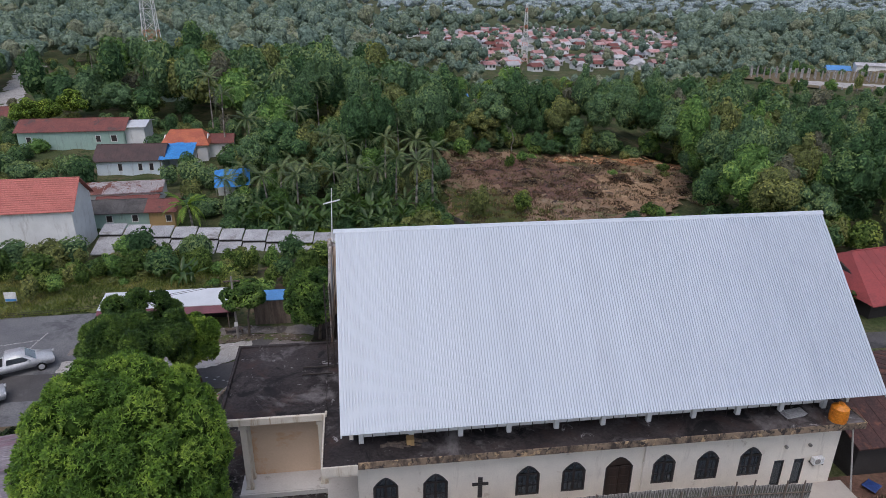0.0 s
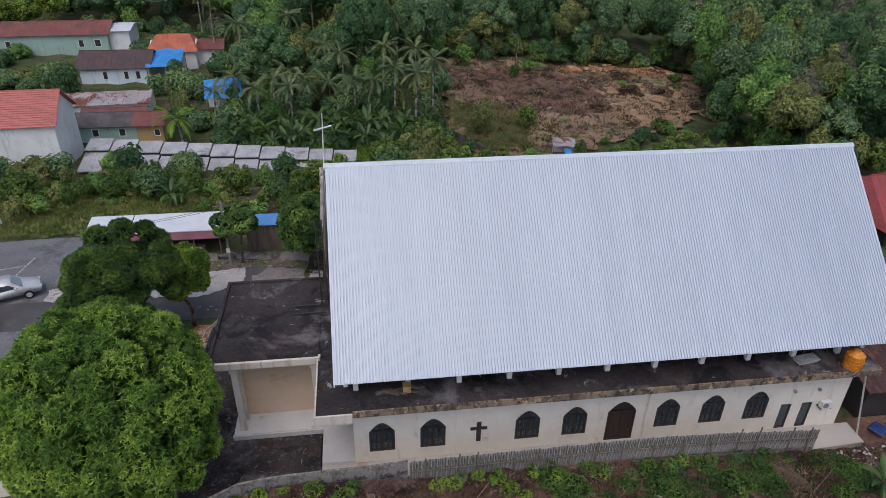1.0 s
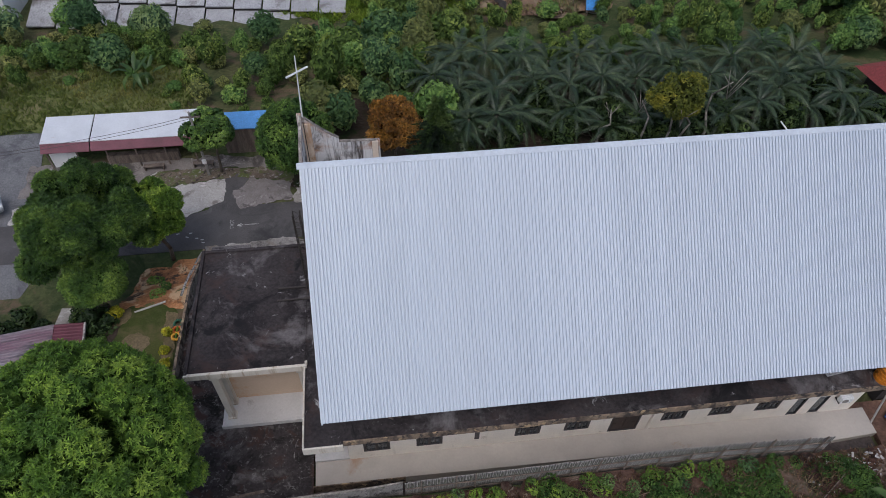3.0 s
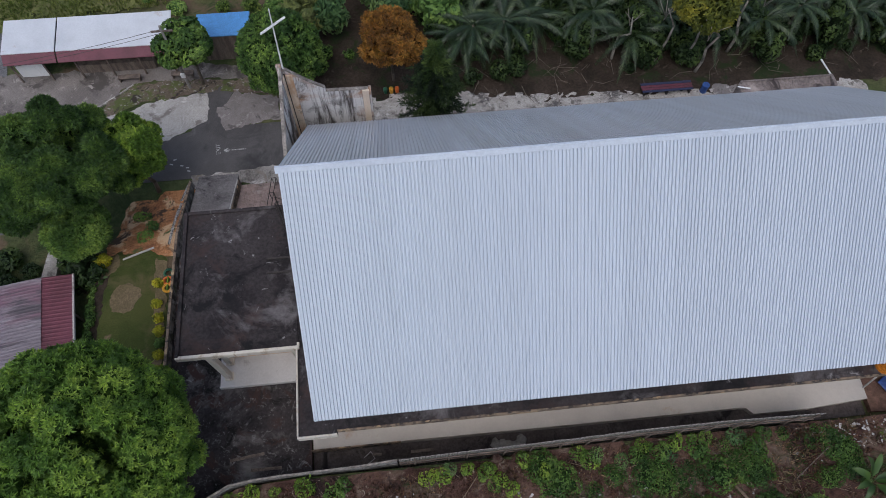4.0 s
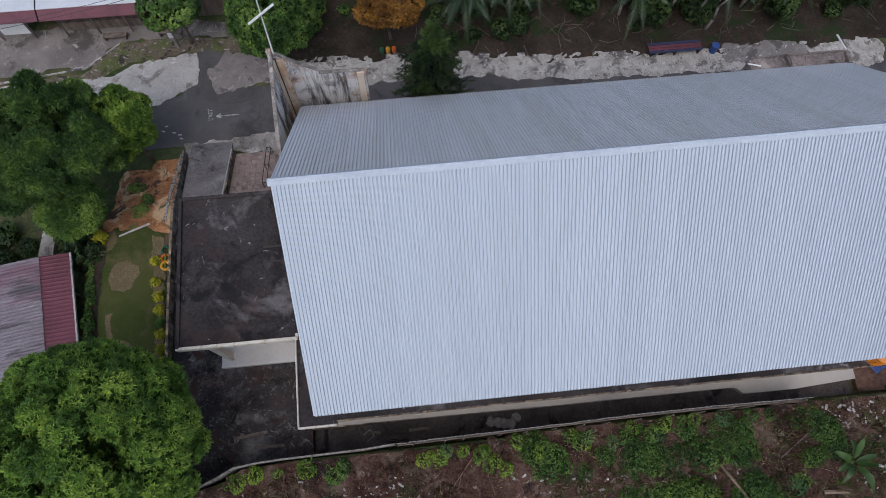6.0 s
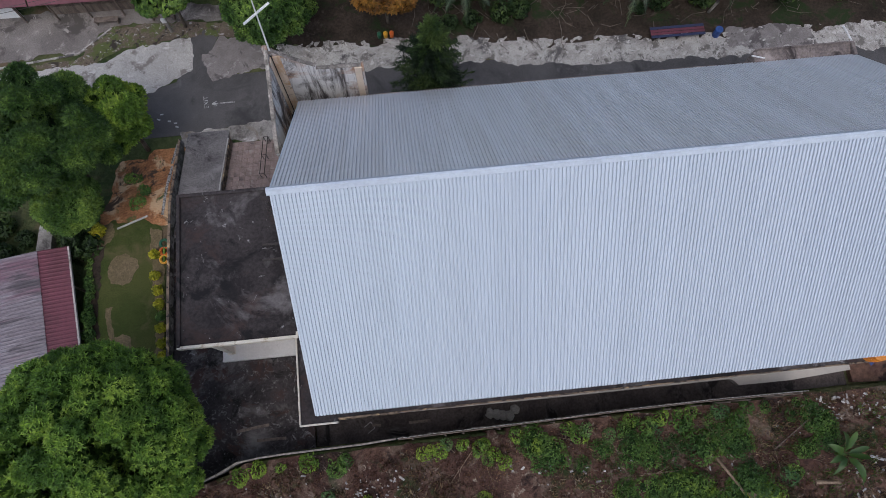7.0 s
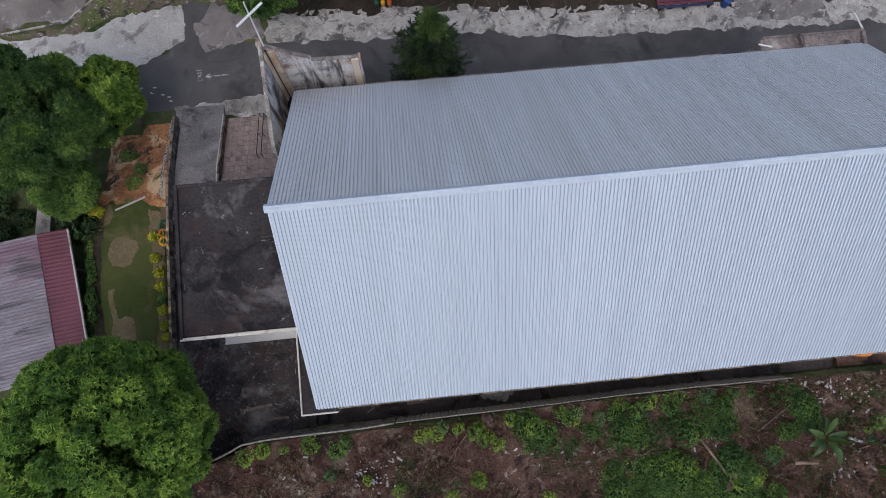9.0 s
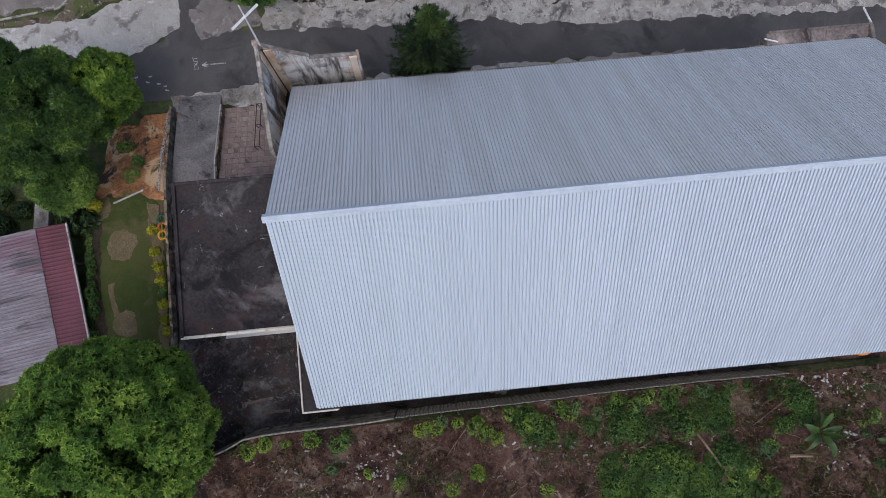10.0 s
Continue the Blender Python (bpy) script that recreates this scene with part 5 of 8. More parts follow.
line_wall("garden_wall", [(-9.05, 38.2), (-9.0, 43.0), (-8.95, 48.0), (-9.2, 53.2)], 0.14, -3.0, [0.25, 0.3, 0.2, -2.2], M["wall_old"], "dark stained garden boundary wall", "wall", M["fascia"])

rp = random.Random(52)
for y, half in ((47.9, 0.6), (49.4, 1.0), (50.3, 0.7), (52.0, 0.9)):
    pl = thing("old_plank", (-9.4 + rp.uniform(-0.1, 0.1), y, float(np.interp(y, [47, 48, 53.2], [0.15, 0.05, -2.35])) + 0.1), "weathered grey plank lying against the garden wall", "plank", rz=rp.uniform(84, 97), group="planks along the garden wall")
    part("board", box_bm(-half, half, -0.08, 0.08, 0, 0.04, 0.01), M["paling"], pl, rot=(0, 24 if y > 48 else 6, 0))

# ---- vegetation ----


def unit(v):
    return v / np.maximum(np.linalg.norm(v, axis=-1, keepdims=True), 1e-9)


def leaves(r, at, out, length, width, spread=0.9, droop=0.25, per=1):
    """Folded leaf blades: (n * per) quads that start at the points and lean along out."""
    at, out = np.repeat(at, per, 0), np.repeat(out, per, 0)
    n = len(at)
    d = unit(out + r.normal(0, spread, (n, 3)))
    d[:, 2] -= droop * r.uniform(0, 1, n)
    d = unit(d)
    side = unit(np.cross(d, r.normal(0, 1, (n, 3))))
    up = np.cross(side, d)
    ln = length * r.uniform(0.65, 1.3, (n, 1))
    wd = width * r.uniform(0.7, 1.25, (n, 1))
    mid = at + d * ln * 0.5
    p0, p2 = at, at + d * ln - up * ln * 0.12
    p1, p3 = mid + side * wd / 2 + up * wd * 0.2, mid - side * wd / 2 + up * wd * 0.2
    v = np.stack([p0, p1, p2, p3], 1).reshape(-1, 3)
    f = np.arange(len(v)).reshape(-1, 4)
    return v, f


ICO = bmesh.new()
bmesh.ops.create_icosphere(ICO, subdivisions=2, radius=1.0)
ICO_V = np.array([v.co[:] for v in ICO.verts])
ICO_F = np.array([[v.index for v in f.verts] for f in ICO.faces])
ICO.free()
ICO1 = bmesh.new()
bmesh.ops.create_icosphere(ICO1, subdivisions=1, radius=1.0)
ICO1_V = np.array([v.co[:] for v in ICO1.verts])
ICO1_F = np.array([[v.index for v in f.verts] for f in ICO1.faces])
ICO1.free()

def blades(r, at, out, length, width, spread=0.9, droop=0.25, per=1):
    """Leaf blades that show their upper side outwards: folded quads."""
    at, out = np.repeat(at, per, 0), np.repeat(out, per, 0)
    n = len(at)
    face = unit(out + np.array([0, 0, 0.3]) + r.normal(0, 0.5 * spread, (n, 3)))
    d = unit(np.cross(face, r.normal(0, 1, (n, 3)))) + 0.35 * out
    d[:, 2] -= droop * r.uniform(0, 1, n)
    d = unit(d)
    side = unit(np.cross(d, face))
    up = np.cross(side, d)
    ln = length * r.uniform(0.65, 1.3, (n, 1))
    wd = width * r.uniform(0.7, 1.25, (n, 1))
    p0, mid = at - d * ln * 0.35, at + d * ln * 0.1
    p2 = at + d * ln * 0.65 - up * ln * 0.1
    p1, p3 = mid + side * wd / 2 + up * wd * 0.15, mid - side * wd / 2 + up * wd * 0.15
    v = np.stack([p0, p1, p2, p3], 1).reshape(-1, 3)
    return v, np.arange(len(v)).reshape(-1, 4)


def rosettes(r, at, out, length, width, per):
    """Tufts of narrow leaves that radiate from the tips of the twigs."""
    n = len(at)
    axis = unit(out + np.array([0, 0, 0.6]) + r.normal(0, 0.28, (n, 3)))
    e1 = unit(np.cross(axis, r.normal(0, 1, (n, 3))))
    e2 = np.cross(axis, e1)
    big = r.uniform(0.75, 1.25, (n, 1))
    vs = []
    for k in range(per):
        a = k / per * math.tau + r.uniform(-0.3, 0.3, (n, 1))
        tilt = r.uniform(0.75, 1.5, (n, 1)) if k % 3 else r.uniform(0.3, 0.8, (n, 1))
        d = np.cos(tilt) * axis + np.sin(tilt) * (np.cos(a) * e1 + np.sin(a) * e2)
        side = unit(np.cross(d, axis))
        up = np.cross(side, d)
        ln, wd = length * big * r.uniform(0.75, 1.2, (n, 1)), width * big
        mid = at + d * ln * 0.5 + up * ln * 0.04
        vs.append(np.stack([at, mid + side * wd / 2, at + d * ln - up * ln * 0.14, mid - side * wd / 2], 1))
    v = np.concatenate(vs).reshape(-1, 3)
    return v, np.arange(len(v)).reshape(-1, 4)


def crown(r, rad, rz, n_lobe, n_leaf, length, width, per=1, spread=0.8, amp=0.30, core=0.90, droop=0.25, low=False):
    """A crown of many swelling lobes with gaps between: cores painted dark for inner shade under single leaves or
    tufts. Corners are triangles.
    """
    size = np.array([rad, rad, rz])
    cand = unit(r.normal(0, 1, (n_lobe * 8, 3)))
    cand[:, 2] = np.where(cand[:, 2] < -0.4, -cand[:, 2] * 0.5, cand[:, 2])
    cand = unit(cand)
    hub = [cand[0]]
    gap = ((cand - hub[0]) ** 2).sum(1)
    for k in range(n_lobe - 1):
        i = int((gap * r.uniform(0.55, 1.0, len(gap))).argmax())
        hub.append(cand[i])
        gap = np.minimum(gap, ((cand - cand[i]) ** 2).sum(1))
    hub = np.array(hub)
    lr = min(0.60, 1.45 / math.sqrt(n_lobe)) * r.uniform(1.0 - 1.2 * amp, 1.2, n_lobe)
    cen = hub * ((1 - lr) * r.uniform(1 - amp, 1.0, n_lobe))[:, None]
    cen = np.concatenate([cen, [[0, 0, -0.08]]])
    lr = np.append(lr, 0.64 - 0.4 * amp)
    m = int(n_leaf * 2.0)
    pick = r.choice(n_lobe + 1, m, p=lr ** 2 / (lr ** 2).sum())
    d = unit(r.normal(0, 1, (m, 3)) + 0.75 * unit(cen[pick] + np.array([0, 0, 1e-6])) + np.array([0, 0, 0.25]))
    p = cen[pick] + d * (lr[pick] * r.uniform(0.9, 1.06, m))[:, None]
    ok = np.ones(m, bool)
    for k in range(n_lobe + 1):
        ok &= (pick == k) | (((p - cen[k]) ** 2).sum(1) > (0.9 * lr[k]) ** 2)
    p, d = p[ok][:n_leaf] * size, unit(d[ok][:n_leaf] / size)
    v, f = rosettes(r, p, d, length, width, per) if per >= 4 else blades(r, p, d, length, width, spread, droop, per)
    f = np.concatenate([f[:, [0, 1, 2]], f[:, [0, 2, 3]]])
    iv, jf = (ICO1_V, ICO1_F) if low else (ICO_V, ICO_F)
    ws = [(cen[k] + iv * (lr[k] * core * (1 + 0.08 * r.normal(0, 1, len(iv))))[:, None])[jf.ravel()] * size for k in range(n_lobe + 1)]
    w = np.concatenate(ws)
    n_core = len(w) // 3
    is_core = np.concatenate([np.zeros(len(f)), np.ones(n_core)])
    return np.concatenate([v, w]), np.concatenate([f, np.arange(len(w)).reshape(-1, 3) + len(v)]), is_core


def trunk_bm(r, height, r0, r1, limbs=4, reach=2.0, lean=0.15, seg=8):
    """A tapered trunk in bent stretches, with limbs that run into the crown."""
    bm = bmesh.new()
    p, n = Vector((0, 0, -0.3)), 4
    rad = r0
    for k in range(n):
        q = Vector((r.uniform(-lean, lean) * (k + 1), r.uniform(-lean, lean) * (k + 1), height * (k + 1) / n))
        rq = r0 + (r1 - r0) * (k + 1) / n
        tube(bm, p, q, rad, rq, seg)
        p, rad = q, rq
    for k in range(limbs):
        a = k / limbs * math.tau + r.uniform(0, 1)
        e = p + Vector((math.cos(a) * reach, math.sin(a) * reach, reach * r.uniform(0.5, 1.0)))
        b = p - Vector((0, 0, height * r.uniform(0.05, 0.25)))
        tube(bm, b, e, r1 * 0.75, r1 * 0.3, 6)
    return bm


def make_tree(name, loc, label, category, rad, rz, stem, material, n_lump, n_leaf, length, width, per, seed, bark="bark", trunk_r=0.16, group="", amp=0.28, spread=0.8, droop=0.25, core=0.90):
    r = np.random.default_rng(seed)
    t = thing(name, loc, label, category, group=group)
    part("trunk", trunk_bm(r, stem + rz * 0.5, trunk_r, trunk_r * 0.5, 5, rad * 0.5), M[bark], t, smooth=True)
    v, f, ic = crown(r, rad, rz, n_lump, n_leaf, length, width, per, spread, amp, core, droop)
    v[:, 2] += stem + rz * 0.85
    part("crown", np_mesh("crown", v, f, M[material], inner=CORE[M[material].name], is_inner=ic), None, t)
    return t


def gz(x, y):
    return float(ground_z(x, y))


# the large round tree beside the porch, and those of the garden
make_tree("mango_tree", (-10.1, 34.4, -0.6), "large round mango tree with dense glossy green leaves", "tree", 4.9, 6.1, 1.1, "leaf_big", 90, 13000, 0.20, 0.056, 7, 3, trunk_r=0.42, amp=0.10, core=0.945)
make_tree("garden_tree", (-15.0, 51.0, -1.9), "broad dark green tree beside the parking lot", "tree", 4.5, 3.7, 2.1, "leaf_garden", 30, 12000, 0.25, 0.07, 7, 4, trunk_r=0.26, amp=0.42, core=0.84)
make_tree("garden_tree", (-11.4, 52.9, -2.4), "lime green leafy tree beside the drive", "tree", 2.45, 2.9, 2.0, "leaf_light_tree", 12, 3000, 0.22, 0.085, 7, 5, trunk_r=0.16, amp=0.5, core=0.8)
make_tree("garden_tree", (-14.2, 47.9, -1.3), "low leafy green tree over the clay slope", "tree", 2.1, 1.5, 1.3, "leaf_mid_tree", 11, 2200, 0.21, 0.066, 7, 6, trunk_r=0.14, amp=0.46, core=0.82)
# trees beyond the drive
make_tree("clipped_tree", (-2.6, 60.6, ROAD_Z), "round clipped dark green tree beside the drive", "tree", 2.9, 2.9, 1.6, "leaf_dark", 70, 2600, 0.24, 0.09, 7, 7, trunk_r=0.16, amp=0.08, core=0.93)
make_tree("orange_tree", (4.95, 60.9, ROAD_Z), "tree with rust-orange foliage beside the drive", "tree", 2.3, 2.6, 2.2, "leaf_orange", 26, 1900, 0.28, 0.11, 6, 8, trunk_r=0.12, amp=0.46, core=0.8)
make_tree("stall_tree", (-9.0, 61.9, ROAD_Z), "thin green tree over the stall roof", "tree", 2.2, 1.6, 2.7, "leaf_dark", 14, 1300, 0.32, 0.18, 3, 9, trunk_r=0.12, amp=0.5, core=0.6)
make_tree("yellow_tree", (26.6, 60.6, ROAD_Z), "slender tree with yellow-green blossom tufts", "tree", 2.3, 2.0, 4.2, "leaf_yellow", 12, 900, 0.26, 0.12, 5, 10, "pale_bark", 0.12, amp=0.55, core=0.6)


def conifer():
    """Whorls of plumed branches with gaps between, fresh green towards the tip."""
    t = thing("conifer", (7.0, 52.2, ROAD_Z), "dark tiered conifer with fresh green growth at the top", "tree")
    part("trunk", tube(bmesh.new(), (0, 0, -0.2), (0, 0, 12.4), 0.16, 0.04), M["bark"], t)
    r = np.random.default_rng(12)
    for upper in (False, True):
        vs, fs, n = [], [], 0
        tiers = range(18, 27) if upper else range(0, 24)
        for k in tiers:
            z = 1.4 + k * 0.43
            full = 2.05 * (1 - (k / 27.5) ** 4) + 0.1
            m = 6 if upper else 11
            a = r.uniform(0, math.tau) + np.arange(m) * math.tau / m + r.normal(0, 0.16, m)
            reach = full * r.uniform(0.55, 1.12, m) * (0.62 if upper else 1.0)
            sag = r.uniform(0.15, 0.6, m)
            for i in range(11):
                u = (i + 1) / 11
                p = np.stack([np.cos(a) * reach * u, np.sin(a) * reach * u, z + 0.25 * u - sag * u * u + (0.35 if upper else 0.0)], 1)
                d = np.stack([np.cos(a), np.sin(a), np.full(m, 0.25)], 1)
                v, f = leaves(r, p, d, 0.30, 0.05 if not upper else 0.06, 0.62, 0.25, 8)
                vs.append(v)
                fs.append(np.concatenate([f[:, [0, 1, 2]], f[:, [0, 2, 3]]]) + n)
                n += len(v)
        part("crown", np_mesh("crown", np.concatenate(vs), np.concatenate(fs), M["leaf_shoot" if upper else "leaf_conifer"]), None, t, "fresh green drooping shoots" if upper else "dark needle plumes")


conifer()


def frond_mesh(name, length, leaflet, width, n, material, sag, seed):
    """A feathered frond along +x that arches and droops."""
    r = np.random.default_rng(seed)
    u = np.linspace(0.08, 1, n)
    px, pz = length * u * (1 - 0.12 * u * u), length * (0.38 * u - sag * u * u)
    tx, tz = np.gradient(px), np.gradient(pz)
    vs, fs, base = [], [], 0
    for s in (-1, 1):
        ln = leaflet * np.sin(np.clip(u * 2.7 + 0.35, 0, math.pi)) + 0.06
        p0 = np.stack([px, np.zeros(n), pz], 1)
        d = unit(np.stack([tx * 9, s * np.full(n, 1.0) * np.abs(px).max() / n * 9, tz * 9 - 0.35 * length / n * 9 * r.uniform(0.5, 1.5, n)], 1))
        tip = p0 + d * ln[:, None]
        w = np.stack([tx, np.zeros(n), tz], 1)
        w = unit(w) * width / 2
        v = np.stack([p0 - w, p0 + w, tip], 1).reshape(-1, 3)
        vs.append(v)
        fs.append(np.arange(len(v)).reshape(-1, 3) + base)
        base += len(v)
    stem = []
    for i in range(n - 1):
        a, b = np.array([px[i], 0, pz[i]]), np.array([px[i + 1], 0, pz[i + 1]])
        stem.append(np.stack([a + [0, 0.03, 0], a - [0, 0.03, 0], b]))
    v = np.concatenate(stem)
    vs.append(v)
    fs.append(np.arange(len(v)).reshape(-1, 3) + base)
    return np_mesh(name, np.concatenate(vs), np.concatenate(fs), material)


FRONDS = [frond_mesh("frond", 3.4, 0.75, 0.12, 32, M["leaf_palm"], s, k) for k, s in enumerate((0.35, 0.75, 1.1))]
SAGO = [frond_mesh("frond", 3.5, 0.62, 0.09, 34, M["leaf_sago"], s, 5 + k) for k, s in enumerate((0.55, 0.95, 1.35))]
YELLOW_FROND = [frond_mesh("frond", 3.2, 0.8, 0.15, 26, M["leaf_lime"], s, 9 + k) for k, s in enumerate((0.35, 0.7, 1.0))]


def palm(name, x, y, height, fronds, count, label, scale, seed, group, bark="pale_bark", lean=0.5):
    r = random.Random(seed)
    t = thing(name, (x, y, gz(x, y)), label, "palm", rz=r.uniform(0, 360), group=group)
    bm, p = bmesh.new(), Vector((0, 0, -0.3))
    lx = r.uniform(-lean, lean)
    for k in range(5):
        q = Vector((lx * ((k + 1) / 5) ** 2, 0, height * (k + 1) / 5))
        tube(bm, p, q, 0.19 - 0.02 * k, 0.17 - 0.02 * k, 7)
        p = q
    part("trunk", bm, M[bark], t, smooth=True)
    for k in range(count):
        ob = part("frond", fronds[min(2, int(3 * k / count))], None, t, loc=tuple(p), rot=(r.uniform(-8, 8), r.uniform(-22, 8) - 20 + 42 * k / count, k * 137.5 + r.uniform(-12, 12)))
        ob.scale = (scale * r.uniform(0.85, 1.1),) * 3
    return t


for k, (x, y, h) in enumerate([(-16.5, 112, 5.2), (-10.5, 109, 5.4), (-6.0, 106, 6.2), (-2.2, 108, 5.0), (1.5, 104.5, 6.6), (4.6, 107, 5.8), (7.2, 104.5, 8.0), (9.9, 100.5, 8.6), (-13, 118, 7.5), (-3, 117, 8.5), (3, 120, 8), (11, 112, 9), (-8.5, 113, 5.5), (12.6, 103, 9.5), (-18.5, 106, 4.8), (-12, 104, 5.6), (-7.5, 103.5, 6.0), (0, 112, 8.5), (6, 113, 9), (-17, 126, 10), (-9, 128, 11), (2, 131, 11.5), (9, 124, 11), (-24, 140, 12), (-6, 146, 13), (-14, 152, 14), (7, 150, 13)]):
    palm("coconut_palm", x, y, h, FRONDS, 17, "tall coconut palm with drooping green fronds", 0.95, k, "coconut palms of the grove")
palm("coconut_palm", -21.7, 98.0, 3.6, YELLOW_FROND, 13, "short yellow-green coconut palm among the houses", 1.15, 40, "coconut palms of the village")
palm("coconut_palm", -64, 190, 15, FRONDS, 14, "tall coconut palm above the village", 1.3, 41, "coconut palms of the village")
palm("coconut_palm", -48, 176, 13, FRONDS, 14, "tall coconut palm above the village", 1.3, 42, "coconut palms of the village")
palm("coconut_palm", -30, 160, 12, FRONDS, 14, "tall coconut palm above the village", 1.3, 43, "coconut palms of the village")
rs = random.Random(77)
for k in range(48):
    x, y = 9.5 + (k % 16) * 2.3 + rs.uniform(-1.2, 1.2), 63.2 + (k // 16) * 4.0 + rs.uniform(-1.3, 1.3)
    palm("sago_palm", x, y, rs.uniform(1.6, 3.6), SAGO, 22, "bushy dark grey-green palm with long arching fronds", rs.uniform(0.78, 1.02), 100 + k, "bushy palms beyond the drive", "bark", 0.2)


def banana_leaf(length, width, sag, material, seed):
    r = np.random.default_rng(seed)
    n = 9
    u = np.linspace(0, 1, n)
    px, pz = length * (u - 0.25 * u ** 3), length * (0.55 * u - sag * u ** 2.2)
    w = width * np.sin(np.clip(u * 2.75 + 0.35, 0, math.pi)) ** 0.7 + 0.015
    w[:2] = 0.03
    mid = np.stack([px, np.zeros(n), pz], 1)
    e = r.uniform(0.85, 1.1, n)
    lf = mid + np.stack([np.zeros(n), w / 2 * e, 0.22 * w], 1)
    rt = mid + np.stack([np.zeros(n), -w / 2 * e, 0.22 * w], 1)
    v = np.concatenate([lf, mid, rt])
    i = np.arange(n - 1)
    f = np.concatenate([np.stack([i, i + 1, i + n + 1, i + n], 1), np.stack([i + n, i + n + 1, i + 2 * n + 1, i + 2 * n], 1)])
    return np_mesh("leaf", v, f, material, True)


BAN = [banana_leaf(2.4, 0.46, s, M["leaf_banana"], k) for k, s in enumerate((0.15, 0.5, 0.9))]


def banana(x, y, height, count, scale, seed, label, group="", z=None):
    r = random.Random(seed)
    t = thing("banana_plant", (x, y, gz(x, y) if z is None else z), label, "banana plant", rz=r.uniform(0, 360), group=group)
    part("stem", tube(bmesh.new(), (0, 0, -0.2), (0.05, 0, height), 0.13, 0.07, 8), M["leaf_banana"], t, smooth=True)
    for k in range(count):
        ob = part("leaf", BAN[k % 3], None, t, loc=(0.05, 0, height - 0.05), rot=(r.uniform(-15, 15), r.uniform(-30, 10), k * 137.5 + r.uniform(-15, 15)))
        ob.scale = (scale * r.uniform(0.75, 1.1),) * 3
    return t


rb = random.Random(21)
for k in range(52):
    banana(-14 + (k % 13) * 2.1 + rb.uniform(-0.9, 0.9), 95.6 + (k // 13) * 2.3 + rb.uniform(-0.9, 0.9), rb.uniform(1.0, 2.3), 9, rb.uniform(0.95, 1.35), 300 + k, "banana plant with broad torn green leaves", "bananas of the grove")
banana(-17.6, 74.5, 1.6, 8, 1.1, 350, "banana plant with broad green leaves behind the stalls")
banana(-16.6, 75.2, 1.3, 7, 1.0, 351, "banana plant with broad green leaves behind the stalls")
banana(26.9, 30.0, 0.9, 8, 0.8, 352, "small banana plant on the littered bank")
banana(31.4, 29.0, 0.6, 6, 0.7, 353, "small banana plant on the littered bank")
banana(23.2, 26.4, 0.5, 5, 0.6, 354, "small banana plant on the littered bank")


# ---- woods ----


def tree_templates(seed, specs, amp=0.36, core=0.9):
    """Small whole trees for the woods: each with a crown and a stub of trunk."""
    out = []
    for k, (rad, rz, stem, nl, nleaf, ln, wd, low) in enumerate(specs):
        r = np.random.default_rng(seed + k)
        v, f, ic = crown(r, rad, rz, nl, nleaf, ln, wd, 1, 0.9, amp, core, 0.2, low)
        v[:, 2] += stem + rz * 0.8
        out.append((v, f, ic))
    return out


def woods(name, spots, templates, material, label, seed, scale=(0.75, 1.3)):
    """One mass of many trees at the spots (x, y). Several materials may be given, by weight: each tree takes one."""
    r = np.random.default_rng(seed)
    kinds = material if isinstance(material, list) else [(material, 1.0)]
    odds = np.array([w for m, w in kinds])
    vs, fs, cs, base = [], [], [], 0
    for x, y in spots:
        v, f, ic = templates[r.integers(len(templates))]
        a, s = r.uniform(0, math.tau), r.uniform(*scale)
        c, d = math.cos(a) * s, math.sin(a) * s
        sz = s * r.uniform(0.85, 1.25)
        w = np.empty_like(v)
        w[:, 0] = v[:, 0] * c - v[:, 1] * d + x
        w[:, 1] = v[:, 0] * d + v[:, 1] * c + y
        w[:, 2] = v[:, 2] * sz + gz(x, y)
        vs.append(w)
        fs.append(f + base)
        cs.append(ic + 2 * int(r.choice(len(kinds), p=odds / odds.sum())))
        base += len(w)
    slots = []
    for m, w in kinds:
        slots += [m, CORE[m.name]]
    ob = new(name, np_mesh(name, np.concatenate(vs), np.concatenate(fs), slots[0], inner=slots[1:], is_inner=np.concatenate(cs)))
    return tagged(ob, label, "trees", kind="stuff")


TREES_NEAR = tree_templates(50, [(3.6, 4.0, 3.0, 12, 900, 0.44, 0.21, True), (2.8, 4.4, 4.0, 10, 760, 0.41, 0.20, True), (4.4, 3.5, 3.6, 13, 1050, 0.45, 0.22, True),
                                 (2.4, 2.8, 1.5, 9, 640, 0.37, 0.18, True), (3.2, 5.0, 5.0, 12, 960, 0.42, 0.21, True)], 0.5, 0.94)
VILLAGE_TREES = tree_templates(58, [(2.4, 2.2, -0.6, 9, 460, 0.44, 0.22, True), (2.0, 2.6, -0.4, 8, 400, 0.42, 0.21, True), (2.9, 2.0, -0.6, 10, 540, 0.45, 0.23, True)], 0.5, 0.82)
TREES_MID = tree_templates(55, [(3.6, 4.0, 3.0, 8, 230, 0.90, 0.54, True), (2.8, 4.4, 4.0, 7, 190, 0.85, 0.50, True), (4.4, 3.5, 3.6, 9, 260, 0.94, 0.55, True),
                                (2.4, 2.8, 1.5, 6, 160, 0.75, 0.46, True), (3.2, 5.0, 5.0, 8, 230, 0.86, 0.50, True)])
TREES_FAR = tree_templates(60, [(4.4, 4.4, 3.5, 4, 56, 1.05, 0.62, True), (3.6, 4.8, 4.5, 4, 48, 1.0, 0.6, True), (5.2, 4.0, 3.0, 5, 62, 1.1, 0.66, True)], 0.36, 0.98)
